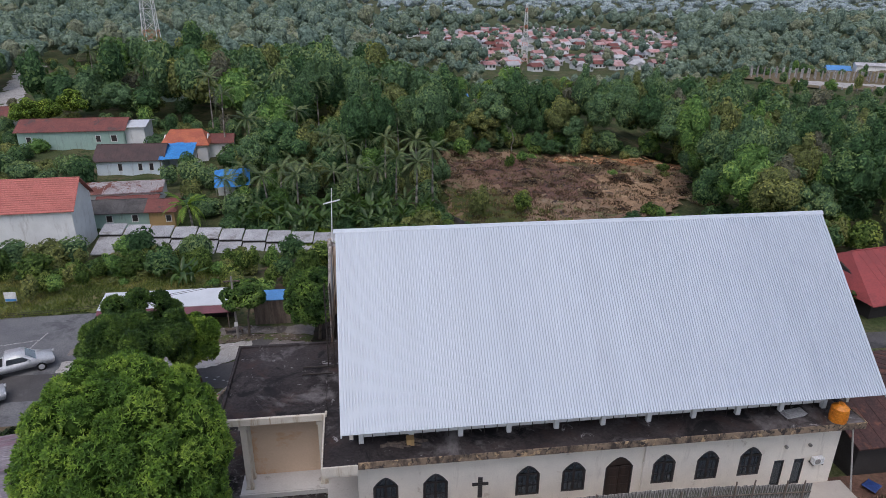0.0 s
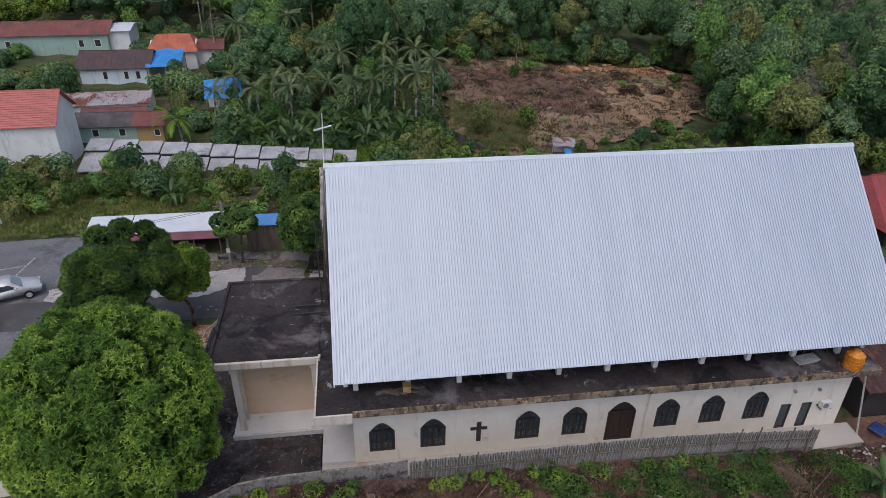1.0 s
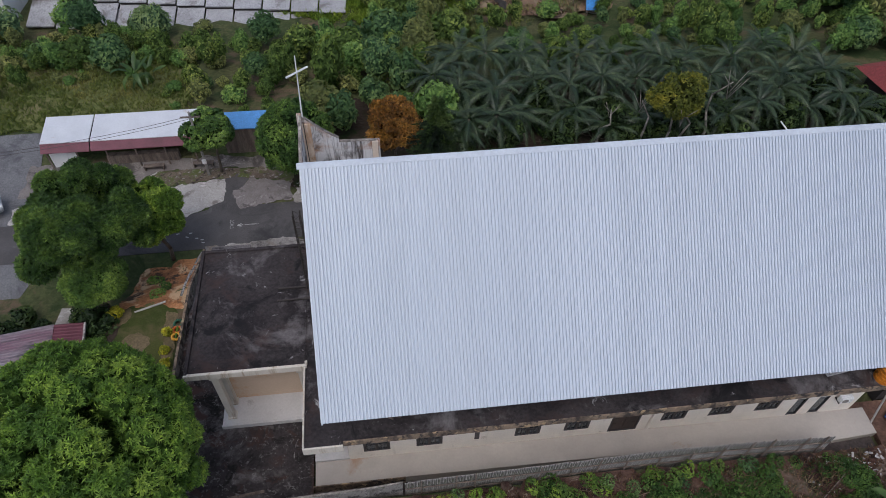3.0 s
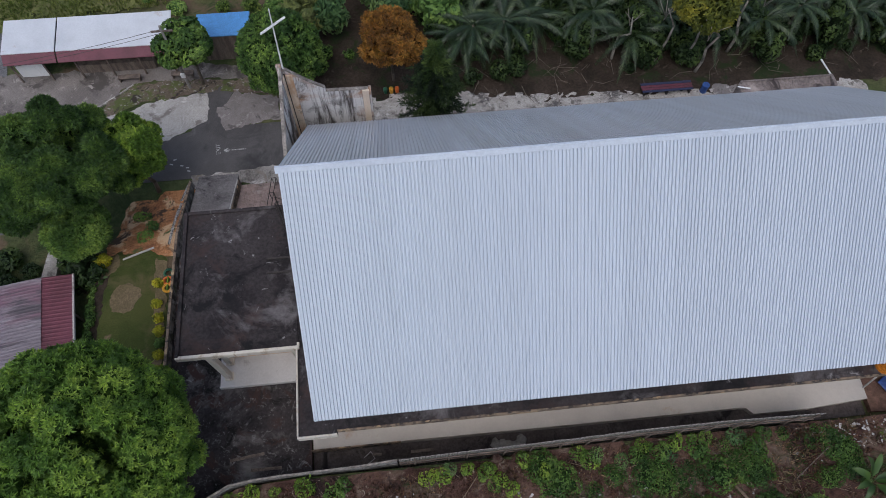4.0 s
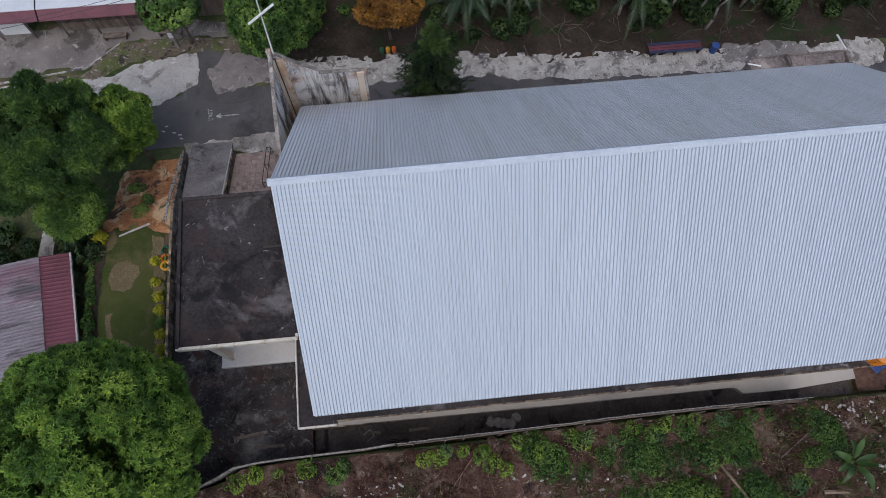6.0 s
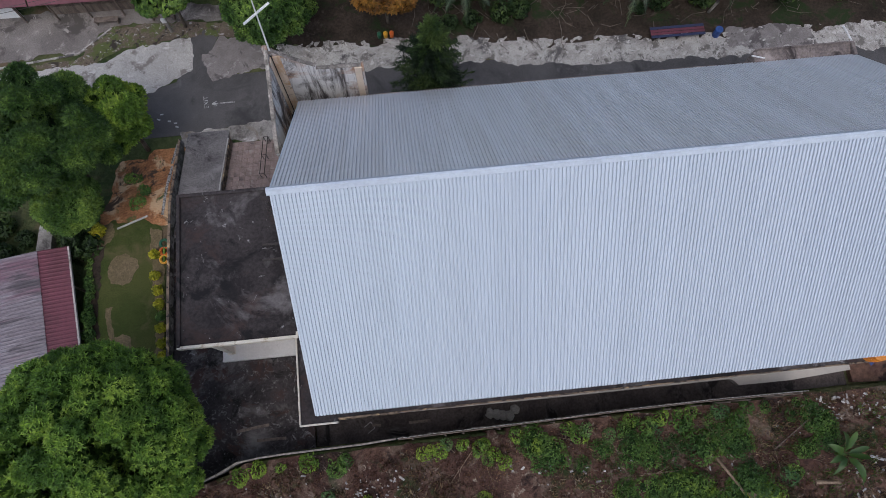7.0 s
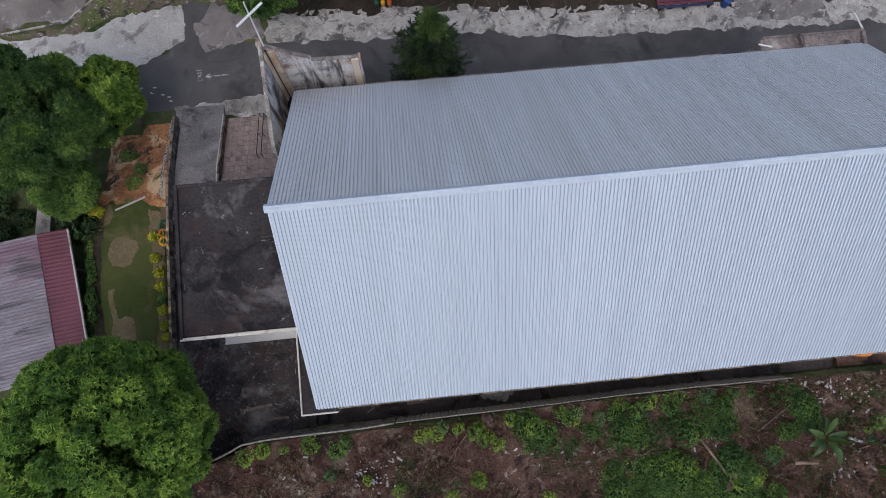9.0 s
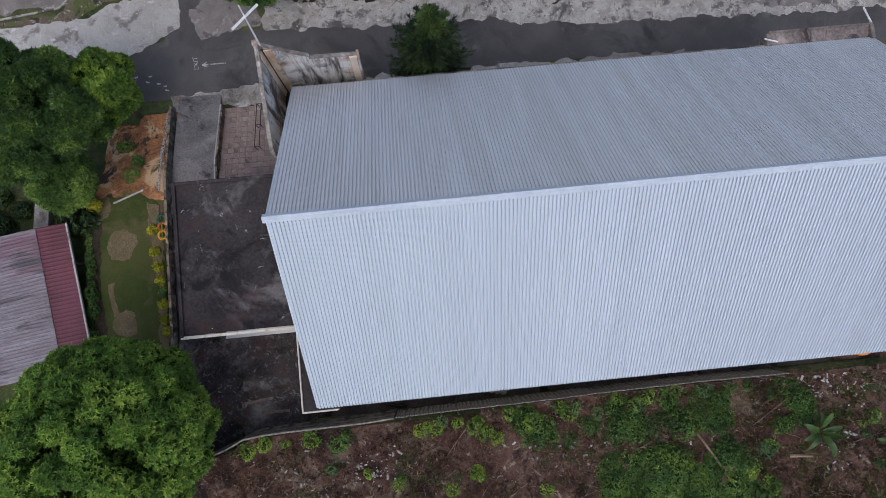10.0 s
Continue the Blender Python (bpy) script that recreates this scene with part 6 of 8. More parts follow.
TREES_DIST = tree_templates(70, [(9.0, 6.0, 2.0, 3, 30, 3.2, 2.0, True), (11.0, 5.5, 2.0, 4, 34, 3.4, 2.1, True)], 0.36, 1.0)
SHRUBS = tree_templates(80, [(1.5, 1.2, 0.0, 8, 360, 0.36, 0.18, True), (1.1, 0.9, 0.0, 7, 260, 0.32, 0.16, True), (1.9, 1.7, 0.3, 10, 480, 0.38, 0.20, True), (1.3, 2.0, 0.4, 8, 370, 0.36, 0.18, True)], 0.42, 0.8)
MATS = tree_templates(95, [(1.5, 0.32, 0.0, 10, 480, 0.19, 0.09, True), (1.1, 0.26, 0.0, 8, 340, 0.17, 0.08, True), (1.8, 0.5, 0.0, 12, 620, 0.21, 0.10, True)], 0.55, 0.45)

FIELDS = [
    CLEARING,
    [(-80, 120), (-66, 82), (-18, 84), (-15, 120), (-19, 148), (-26, 164), (-60, 171), (-92, 180), (-92, 140)],
    [(86, 455), (72, 380), (60, 305), (100, 296), (135, 330), (195, 402), (262, 528), (306, 630), (240, 700), (160, 720), (100, 640), (34, 640), (40, 600)],
    [(-6, 550), (30, 445), (50, 450), (20, 600), (-8, 600)],
    [(110, 215), (125, 170), (160, 160), (262, 250), (262, 300), (215, 312), (150, 275)],
    [(-95, 176), (-70, 182), (-62, 262), (-120, 300)],
    [(15, 155), (23, 155), (23, 166), (15, 166)],
    [(70, 62), (46, 52), (46, 80), (66, 80)],
]


def scatter(seed, x0, x1, y0, y1, gap, wedge=True, keep_out=FIELDS, margin=12):
    r = np.random.default_rng(seed)
    gx, gy = np.meshgrid(np.arange(x0, x1, gap), np.arange(y0, y1, gap))
    px, py = (gx + r.uniform(-0.45, 0.45, gx.shape) * gap).ravel(), (gy + r.uniform(-0.45, 0.45, gy.shape) * gap).ravel()
    ok = np.ones(px.shape, bool)
    if wedge:
        ok &= (px > -0.56 * py - margin) & (px < 0.96 * py + margin)
    for poly in keep_out:
        ok &= ~inside(px, py, poly)
    return np.stack([px[ok], py[ok]], 1)


mid = scatter(1, -130, 240, 118, 236, 4.9)
mid = mid[~((mid[:, 0] > -15) & (mid[:, 0] < 14) & (mid[:, 1] < 114))]
right = scatter(2, 50, 150, 78, 118, 4.4)
right = right[(right[:, 0] > 52)]
close = mid[:, 1] < 150
woods("forest", np.concatenate([mid[close], right]), TREES_NEAR, FOREST, "dense tropical woodland of mixed green trees", 1)
back = ~close & (mid[:, 0] > 14) & (mid[:, 1] > 160)
woods("forest", mid[~close & ~back], TREES_MID, FOREST, "dense tropical woodland of mixed green trees", 11)
woods("forest", mid[back], TREES_MID, FOREST, "lower woodland toward the far town", 12, (0.45, 0.75))
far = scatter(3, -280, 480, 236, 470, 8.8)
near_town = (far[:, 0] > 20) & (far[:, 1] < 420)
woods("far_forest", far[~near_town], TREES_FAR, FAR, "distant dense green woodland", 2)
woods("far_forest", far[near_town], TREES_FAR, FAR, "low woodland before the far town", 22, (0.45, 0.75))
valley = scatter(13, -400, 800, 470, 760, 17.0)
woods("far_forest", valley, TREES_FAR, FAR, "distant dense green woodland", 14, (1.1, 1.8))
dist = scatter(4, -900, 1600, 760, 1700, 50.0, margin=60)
woods("distant_forest", dist, TREES_DIST, M["leaf_haze"], "distant woodland with haze tinted into the leaf colour", 3, (0.8, 1.4))
# thicket between the drive and the houses
th = scatter(5, -48, 64, 66, 95, 2.35, wedge=False, keep_out=[CLEARING, [(-26, 60), (-3, 60), (-3, 68), (-26, 68)], [(-64, 118), (-64, 86), (4, 84), (4, 118)], [(10, 60), (47, 60), (47, 76), (10, 76)], [(46, 52), (70, 52), (70, 74), (46, 74)]])
lot = th[~((th[:, 0] < -14) & (th[:, 1] < 78)) | (np.random.default_rng(8).random(len(th)) < 0.05)]
low_part = ((lot[:, 0] > 12) & (lot[:, 0] < 54) & (lot[:, 1] > 75)) | (lot[:, 0] < -1)
woods("thicket", lot[~low_part], SHRUBS, SCRUB, "green shrub thicket beyond the drive", 4, (0.75, 1.4))
woods("thicket", lot[low_part], SHRUBS, SCRUB, "low shrub thicket at the edge of the open ground", 24, (0.45, 0.85))
open_scrub = scatter(66, -56, -13, 70.5, 88, 1.75, wedge=False, keep_out=[])
dense = np.clip((open_scrub[:, 1] - 70.5) / 9.0, 0.12, 1.0)
open_scrub = open_scrub[(np.random.default_rng(67).random(len(open_scrub)) < dense) & (waves(open_scrub[:, 0], open_scrub[:, 1], 9.0, 68) > -0.35)]
woods("open_scrub", open_scrub, SHRUBS, [(M["leaf_fresh"], 3.0), (M["leaf_shrub"], 3.0), (M["leaf_olive"], 1.5), (M["grass"], 1.0)], "light green scrub over the open ground beyond the parking lot", 69, (0.3, 0.8))
tall = scatter(6, -5, 60, 74, 94, 5.0, wedge=False, keep_out=[CLEARING, [(-64, 118), (-64, 86), (4, 84), (4, 118)], [(12, 77), (54, 77), (54, 96), (12, 96)]])
woods("young_trees", tall, TREES_NEAR[3:4] + SHRUBS[2:], SCRUB, "young leafy trees behind the church", 5, (0.8, 1.2))
edge = scatter(7, -16, 16, 96, 118, 3.4, wedge=False, keep_out=[CLEARING])
edge = edge[edge[:, 1] > 104]
grove_fill = scatter(17, -17, 14.5, 95, 105, 2.0, wedge=False, keep_out=[CLEARING])
woods("grove_fill", grove_fill, SHRUBS[:2], [(M["leaf_deep"], 3.0), (M["leaf_wood"], 1.0)], "dark low growth between the banana plants", 16, (0.6, 1.1))
woods("grove_undergrowth", edge, TREES_NEAR[3:4] + SHRUBS[2:], FOREST, "dark undergrowth of the palm grove", 6, (0.8, 1.3))
hedge = scatter(9, -60, -12, 80, 100, 3.4, wedge=False, keep_out=FIELDS[1:2] + [[(-34, 84), (4, 84), (4, 95), (-34, 95)]])
woods("village_shrubs", hedge, SHRUBS, SCRUB, "shrubs round the village houses", 7)
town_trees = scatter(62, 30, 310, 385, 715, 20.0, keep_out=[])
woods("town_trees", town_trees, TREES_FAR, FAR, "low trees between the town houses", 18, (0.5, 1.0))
spots = np.array([(-36, 86), (-40, 86.5), (-33, 87), (-25.5, 87.5), (-47, 124), (-49, 121), (-56, 127), (-60, 131), (-64, 124), (-26, 119), (-23, 117), (-27.5, 124), (-23, 107), (-20.5, 104), (-19, 118), (-43, 119), (-30, 120.5), (-18, 126), (-21, 131), (-62, 140), (-70, 146), (-38, 146), (-24, 150), (-50, 160), (-16.5, 103), (-66, 112), (-58, 108), (-72, 160), (-46, 166)])
woods("village_trees", spots, VILLAGE_TREES, FOREST, "dark leafy trees among the village houses", 8, (0.9, 1.4))
rw = np.random.default_rng(31)
near = np.stack([rw.uniform(-46, 30, 46), rw.uniform(62.5, 64.5, 46)], 1)
near = near[(near[:, 0] > -2) & ((near[:, 0] < 2) | (near[:, 0] > 7))]
woods("roadside_shrubs", near, SHRUBS[:2], M["leaf_dark"], "low dark shrubs along the drive", 9, (0.35, 0.8))

cs = np.array([(35.5, 131), (33, 129), (30, 126), (47, 118), (56, 116), (40, 133), (44, 131), (37, 134), (22, 134), (27, 137), (58, 121), (26, 100), (45, 97), (19, 98)])
woods("clearing_shrubs", cs, SHRUBS, SCRUB, "scattered green shrubs in the clearing", 23, (0.6, 1.4))
# forest edge round the clearing, brush left on it, and filling trees between the village houses
line = [(14, 140), (18, 141), (28, 142), (34, 138.5), (44, 136), (53, 131.5), (62, 128.5), (70, 129), (68, 122), (60, 112)]
re_ = np.random.default_rng(90)
rim = []
for (xa, ya), (xb, yb) in zip(line[:-1], line[1:]):
    for k in range(int(math.hypot(xb - xa, yb - ya) * 1.3)):
        u = re_.random()
        rim.append((xa + (xb - xa) * u + re_.normal(0, 0.8), ya + (yb - ya) * u + re_.uniform(-1.6, 6.0)))
woods("forest_edge", np.array(rim), SHRUBS + TREES_NEAR[3:4], FOREST, "leafy undergrowth at the forest edge", 91, (0.8, 1.6))
woods("brush_piles", np.array([(re_.uniform(18, 58), re_.uniform(98, 130)) for k in range(34)] + [(33, 127), (35, 125.5), (31.5, 124), (43, 121), (44.2, 120), (24, 122), (25.5, 124), (38, 117), (49, 123.5), (29, 113), (52, 113), (22, 110), (46, 108)]), MATS, M["leaf_dry"], "heaps of dry cut brush on the clearing", 92, (0.5, 1.8))
vill = np.concatenate([scatter(93, -130, -13, 86, 300, 6.0, keep_out=[]), scatter(96, -90, -14, 142, 182, 5.6, keep_out=[])])
vill = vill[inside(vill[:, 0], vill[:, 1], FIELDS[1]) | inside(vill[:, 0], vill[:, 1], FIELDS[5])]
HOMES = [(-42.3, 93.4, 10.5, 5), (-42, 86, 12, 7), (-38.6, 131.5, 6.5, 5), (-38, 124, 7, 5), (-35, 113, 6.5, 4), (-34, 106, 7, 6), (-32.2, 102.4, 5, 4), (-26, 101.6, 3, 4), (-28, 97, 16, 5), (-55.5, 152, 11, 5), (-50, 143, 9, 8), (-43.8, 153, 3, 4), (-30.8, 139, 5, 5), (-30, 131, 5, 5), (-25.2, 141, 4, 4), (-26, 134, 4, 5), (-18.2, 112, 4, 7), (-52, 205, 8, 5), (-72, 196, 6, 5), (-80, 170, 6, 5), (-66, 232, 5, 5), (-59.5, 112, 3, 4), (-21.7, 98, 4, 5), (-14, 96, 3, 5)]
free = np.ones(len(vill), bool)
for hx, hy, ha, hb in HOMES:
    free &= ~((np.abs(vill[:, 0] - hx) < ha + 0.8) & (np.abs(vill[:, 1] - hy) < hb + 0.8))
free &= ~inside(vill[:, 0], vill[:, 1], [(-97, 196), (-85, 198), (-98, 240), (-114, 292), (-130, 290), (-112, 240)])
woods("village_trees", vill[free], VILLAGE_TREES, FOREST, "small dark trees between the village houses", 94, (0.55, 1.0))
yellow = np.array([(-64, 160), (-60, 164), (-67, 157), (52, 158), (18, 190), (66, 140), (80, 128), (92, 150), (-4, 150), (34, 166), (100, 140), (58, 172), (76, 160), (60, 96), (70, 104)])
woods("light_trees", yellow, TREES_NEAR, M["leaf_lime"], "lighter yellow-green trees in the woods", 95, (0.8, 1.15))
drape("leaf_litter", [(-3.4, 59.8), (3, 59.3), (9.5, 59.1), (16, 58.4), (26, 57.9), (44, 57.7), (48, 70), (20, 72), (-2, 70)], M["litter_ground"], 0.045, "brown leaf litter darkened for the shade under the trees", "soil", 0.4, 0.4, 55, 0.03, 1.5)
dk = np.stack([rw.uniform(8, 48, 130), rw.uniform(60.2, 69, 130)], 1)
woods("understorey", dk, SHRUBS, M["leaf_under_shaded"], "shrubs under the palms, leaf colour darkened for shade", 19, (0.4, 1.0))
bm = bmesh.new()
rt = random.Random(44)
for k in range(150):
    x, y = rt.uniform(6, 46), rt.uniform(59.2, 64.5)
    a, ln = rt.uniform(0, math.tau), rt.uniform(0.5, 2.4)
    z0 = gz(x, y) + 0.08
    mx, my = x + math.cos(a) * ln * 0.5, y + math.sin(a) * ln * 0.5
    tube(bm, (x, y, z0), (mx, my, z0 + rt.uniform(0.02, 0.5)), 0.03, 0.022, 5)
    tube(bm, (mx, my, z0 + 0.1), (mx + math.cos(a + 0.4) * ln * 0.5, my + math.sin(a + 0.4) * ln * 0.5, z0 + rt.uniform(0.0, 0.6)), 0.022, 0.01, 5)
tagged(new("fallen_branches", bm_mesh("fallen_branches", bm, M["bark"])), "dead brown branches on the leaf litter", "branches", kind="stuff")
# weeds and bushes on the bank
bank = np.array([(-4.82, 32.2), (-3.84, 32.5), (-2.65, 32.45), (-1.24, 32.5), (5.12, 32.45), (4.7, 32.3), (5.5, 32.4), (6.75, 32.6), (3.45, 29.85), (3.2, 29.5), (1.63, 30.35), (7.61, 29.6), (6.11, 28.95), (7.87, 32.5), (8.4, 31.9), (8.83, 31.45), (7.53, 29.75), (11.27, 28.4)])
bank_dark = np.array([(5.9, 32.7), (9.6, 32.75), (12.4, 32.8), (13.4, 32.7), (15.9, 32.85), (17.6, 32.9), (19.4, 32.95), (21.0, 32.9), (22.4, 32.9), (23.6, 32.8), (13.0, 32.4), (17.2, 32.3), (0.17, 32.1), (0.6, 32.3), (7.6, 32.3), (8.0, 31.7), (10.96, 32.45), (10.6, 32.1), (11.2, 31.9), (-0.36, 30.8), (14.63, 32.2), (16.74, 32.5), (18.7, 32.6), (15.4, 32.4), (20.2, 32.5), (24.07, 29.14), (24.5, 29.3), (22.66, 28.56), (22.2, 28.3), (24.14, 27.15), (21.6, 32.4), (29.9, 30.0), (30.5, 30.4), (30.2, 29.4)])
WEEDS = tree_templates(90, [(1.4, 0.7, 0.0, 6, 190, 0.42, 0.17, True), (1.1, 0.9, 0.0, 5, 150, 0.46, 0.16, True), (1.6, 0.6, 0.0, 8, 240, 0.38, 0.18, True)], 0.75, 0.2)
woods("bank_weeds", bank, WEEDS, [(M["leaf_lime"], 3.0), (M["leaf_bright"], 1.0)], "bright yellow-green leafy weeds on the littered bank", 10, (0.22, 0.46))
woods("bank_weeds", bank_dark, WEEDS, [(M["leaf_bank"], 2.0), (M["leaf_bright"], 1.0), (M["leaf_deep"], 1.0)], "dark green leafy weeds on the littered bank", 26, (0.28, 0.52))
rg = np.random.default_rng(71)
lush = np.stack([rg.uniform(14.9, 22.8, 120), rg.uniform(25.2, 29.4, 120)], 1)
woods("bank_creepers", lush, MATS, [(M["leaf_bank"], 3.0), (M["leaf_bright"], 1.5)], "lush green creepers matting the bank", 27, (0.3, 0.8))
creep = np.concatenate([np.stack([rg.uniform(14.8, 24.5, 80), rg.uniform(25.0, 29.9, 80)], 1), np.stack([rg.uniform(8.0, 27.0, 60), rg.uniform(30.9, 32.3, 60)], 1), np.stack([rg.uniform(24, 32, 25), rg.uniform(23, 31, 25)], 1)])
creep = creep[waves(creep[:, 0], creep[:, 1], 5.0, 72) > -0.02]
woods("bank_creepers", creep, MATS, M["leaf_bank"], "dark green creepers matting the bank", 25, (0.25, 0.8))


def grass_field(name, poly, n, h, seed, material, label, lift=0.05, keep=-0.15):
    r = np.random.default_rng(seed)
    px, py = [p[0] for p in poly], [p[1] for p in poly]
    x, y = r.uniform(min(px), max(px), n), r.uniform(min(py), max(py), n)
    ok = inside(x, y, poly) & (waves(x, y, 3.5, seed) > keep)
    x, y = x[ok], y[ok]
    at = np.stack([x, y, ground_z(x, y) + lift], 1)
    v, f = leaves(r, at, np.tile([0, 0, 1.0], (len(at), 1)), h, h * 0.16, 0.45, 0.1, 3)
    f = np.concatenate([f[:, [0, 1, 2]], f[:, [0, 2, 3]]])
    return tagged(new(name, np_mesh(name, v, f, material)), label, "grass", kind="stuff")


grass_field("bank_grass", [(13, 26), (13, 32.8), (24, 33.0), (32, 32.8), (32, 24), (16, 22)], 9000, 0.24, 3, M["leaf_bank"], "rough grass and creepers on the bank")
grass_field("bank_stubble", [(-8, 22), (-7, 31.8), (-4, 32.6), (14, 33.0), (32, 33.2), (33, 21)], 15000, 0.26, 4, M["leaf_rust"], "reddish dry grass and stubble over the bank", keep=-0.45)
grass_field("bank_straw", [(-6, 22), (-5, 32.2), (31, 33.0), (32, 22)], 8000, 0.40, 14, M["leaf_dry"], "pale dry straw and stalks on the bank", keep=0.05)
grass_field("meadow_grass", [(-50, 66), (-50, 84), (-14, 84), (-12, 70), (-24, 68.5)], 14000, 0.40, 5, M["grass"], "rough green grass beyond the parking lot", keep=-3)
grass_field("grove_grass", [(-6, 90), (-6, 97), (14, 98), (15, 88), (4, 86)], 7000, 0.6, 9, M["leaf_lime"], "bright green grass before the palm grove")
grass_field("clearing_stubble", CLEARING, 14000, 0.55, 6, M["leaf_dry"], "dry stalks over the burnt clearing", 0.3)
grass_field("clearing_grass", [(14, 84), (15.5, 112), (24, 112), (30, 100), (34, 94), (24, 86)], 9000, 0.34, 7, M["grass"], "green weeds at the edge of the clearing", 0.3)

# ---- houses ----


def house(name, x, y, rz, ln, wd, wall_h, rise, wall, roof, label, z=None, over=0.5, windows=(), side_windows=(), category="house", hip=0.0, rows=0, group=""):
    """A gabled house: x along its length; windows as (x, low, width, height) on the front (the -y face)."""
    t = thing(name, (x, y, gz(x, y) if z is None else z), label, category, rz, group)
    a, b = ln / 2, wd / 2
    holes = [[(wx - w / 2, lo), (wx + w / 2, lo), (wx + w / 2, lo + h), (wx - w / 2, lo + h)] for wx, lo, w, h in windows]
    front = wall_with_holes([(-a, -1.5), (a, -1.5), (a, wall_h), (-a, wall_h)], holes, -b, -b + 0.18)
    part("wall", front, M[wall], t)
    part("wall", box_bm(-a, a, b - 0.18, b, -1.5, wall_h), M[wall], t)
    for s in (-1, 1):
        g = prism([(-b + 0.18, -1.5), (b - 0.18, -1.5), (b - 0.18, wall_h), (0, wall_h + rise * (1 - hip) - 0.12), (-b + 0.18, wall_h)], -0.09, 0.09)
        g.transform(Matrix(((0, 1, 0, s * (a - 0.09)), (1, 0, 0, 0), (0, 0, 1, 0), (0, 0, 0, 1))))
        part("gable", g, M[wall], t)
    for wx, lo, w, h in windows:
        win = part("window", ring([(wx - w / 2, lo), (wx + w / 2, lo), (wx + w / 2, lo + h), (wx - w / 2, lo + h)], [(wx - w / 2 + 0.08, lo + 0.08), (wx + w / 2 - 0.08, lo + 0.08), (wx + w / 2 - 0.08, lo + h - 0.08), (wx - w / 2 + 0.08, lo + h - 0.08)], -b - 0.03, -b + 0.1), M["white_paint"], t)
        part("pane", box_bm(wx - w / 2 + 0.08, wx + w / 2 - 0.08, -b + 0.04, -b + 0.06, lo + 0.08, lo + h - 0.08), M["shade"], win)
    if windows:
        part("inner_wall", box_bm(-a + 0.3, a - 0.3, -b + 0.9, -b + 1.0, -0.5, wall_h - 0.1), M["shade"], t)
    sl = rise / (b)
    e = b + over
    hx = (a + over) * hip
    for s in (-1, 1):
        zc, ze = wall_h + rise, wall_h - over * sl
        bm = bmesh.new()
        pts = [(-a - over + hx, 0, zc), (a + over - hx, 0, zc), (a + over, s * e, ze), (-a - over, s * e, ze)]
        lo = [bm.verts.new(p) for p in pts]
        hi = [bm.verts.new((p[0], p[1], p[2] + 0.09)) for p in pts]
        bm.faces.new(lo)
        bm.faces.new(hi)
        for i in range(4):
            bm.faces.new((lo[i], lo[(i + 1) % 4], hi[(i + 1) % 4], hi[i]))
        rf = part("roof", bm, M[roof], t)
        if rows:
            step = bm_mesh("tile_course", box_bm(-a - over, a + over, -0.05, 0.05, 0.0, 0.045), M[roof])
            for k in range(1, rows):
                u = k / rows
                part("tile_course", step, None, rf, loc=(0, s * e * u, zc + (ze - zc) * u + 0.085))
        else:
            n = int((2 * a + 2 * over) / 0.9)
            if n < 26:
                rib = bmesh.new()
                d = Vector((0, s * e, ze - zc))
                tube(rib, (0, 0, 0), d, 0.03, seg=4)
                rib = bm_mesh("roof_rib", rib, M[roof])
                for k in range(n + 1):
                    xx = -a - over + k * (2 * a + 2 * over) / n
                    if abs(xx) < a + over - hx:
                        part("roof_rib", rib, None, rf, loc=(xx, 0, zc + 0.09))
    if hip:
        for s in (-1, 1):
            bm = bmesh.new()
            zc, ze = wall_h + rise, wall_h - over * sl
            vs = [bm.verts.new(p) for p in ((s * (a + over - hx), 0, zc + 0.09), (s * (a + over), -e, ze + 0.09), (s * (a + over), e, ze + 0.09))]
            bm.faces.new(vs)
            part("roof_hip", bm, M[roof], t)
    cap = tube(bmesh.new(), (-a - over + hx, 0, wall_h + rise + 0.08), (a + over - hx, 0, wall_h + rise + 0.08), 0.09, seg=6)
    part("ridge", cap, M[roof], t)
    return t


house("tiled_house", -43.6, 93.6, 3.0, 19.0, 7.6, 6.3, 2.8, "white_wall", "red_tile", "two-storey white house with a salmon tile roof", z=-5.6, over=0.45, rows=16)
house("brown_house", -38.6, 131.5, 0.0, 11.2, 7.0, 2.8, 1.9, "pale_blue_wall", "brown_roof", "pale blue house with a dark brown sheet roof", z=-5.6, windows=((-1.6, 0.7, 0.8, 1.4), (1.8, 0.7, 0.8, 1.4), (3.7, 0.7, 0.8, 1.4)))
house("rust_shed", -35.0, 113.0, 4.0, 11.5, 5.6, 2.2, 0.8, "white_wall", "rust_sheet", "long low shed with a rusted zinc roof", z=-5.6)
house("rust_shed", -33.0, 108.3, 4.0, 8.0, 2.4, 1.7, 0.4, "white_wall", "brick_roof", "low lean-to with a rusted roof", z=-5.6)
house("dark_roof_house", -32.2, 102.4, 1.0, 8.6, 5.2, 2.5, 0.9, "mint_wall", "dark_sheet", "mint green house under a mossy dark roof", z=-5.6, windows=((-1.0, 0.9, 0.9, 1.1), (2.4, 0.9, 0.9, 1.1)))
house("ochre_house", -26.0, 101.6, 0.0, 3.4, 4.6, 2.7, 0.9, "ochre_wall", "brick_roof", "small ochre house with a brick-red roof", z=-5.6, windows=((0.9, 1.0, 0.8, 1.0),))
house("long_house", -55.5, 152.0, 2.0, 20.0, 8.0, 3.7, 1.6, "mint_wall", "brick_roof", "long pale green house with a brick-red roof", windows=((-8, 1.2, 1.0, 1.4), (5, 1.2, 1.0, 1.4), (8, 1.2, 1.2, 1.4)))
house("annex_house", -43.8, 153.0, 2.0, 4.0, 7.0, 4.2, 0.6, "white_wall", "white_sheet", "white annex with a pale flat roof")
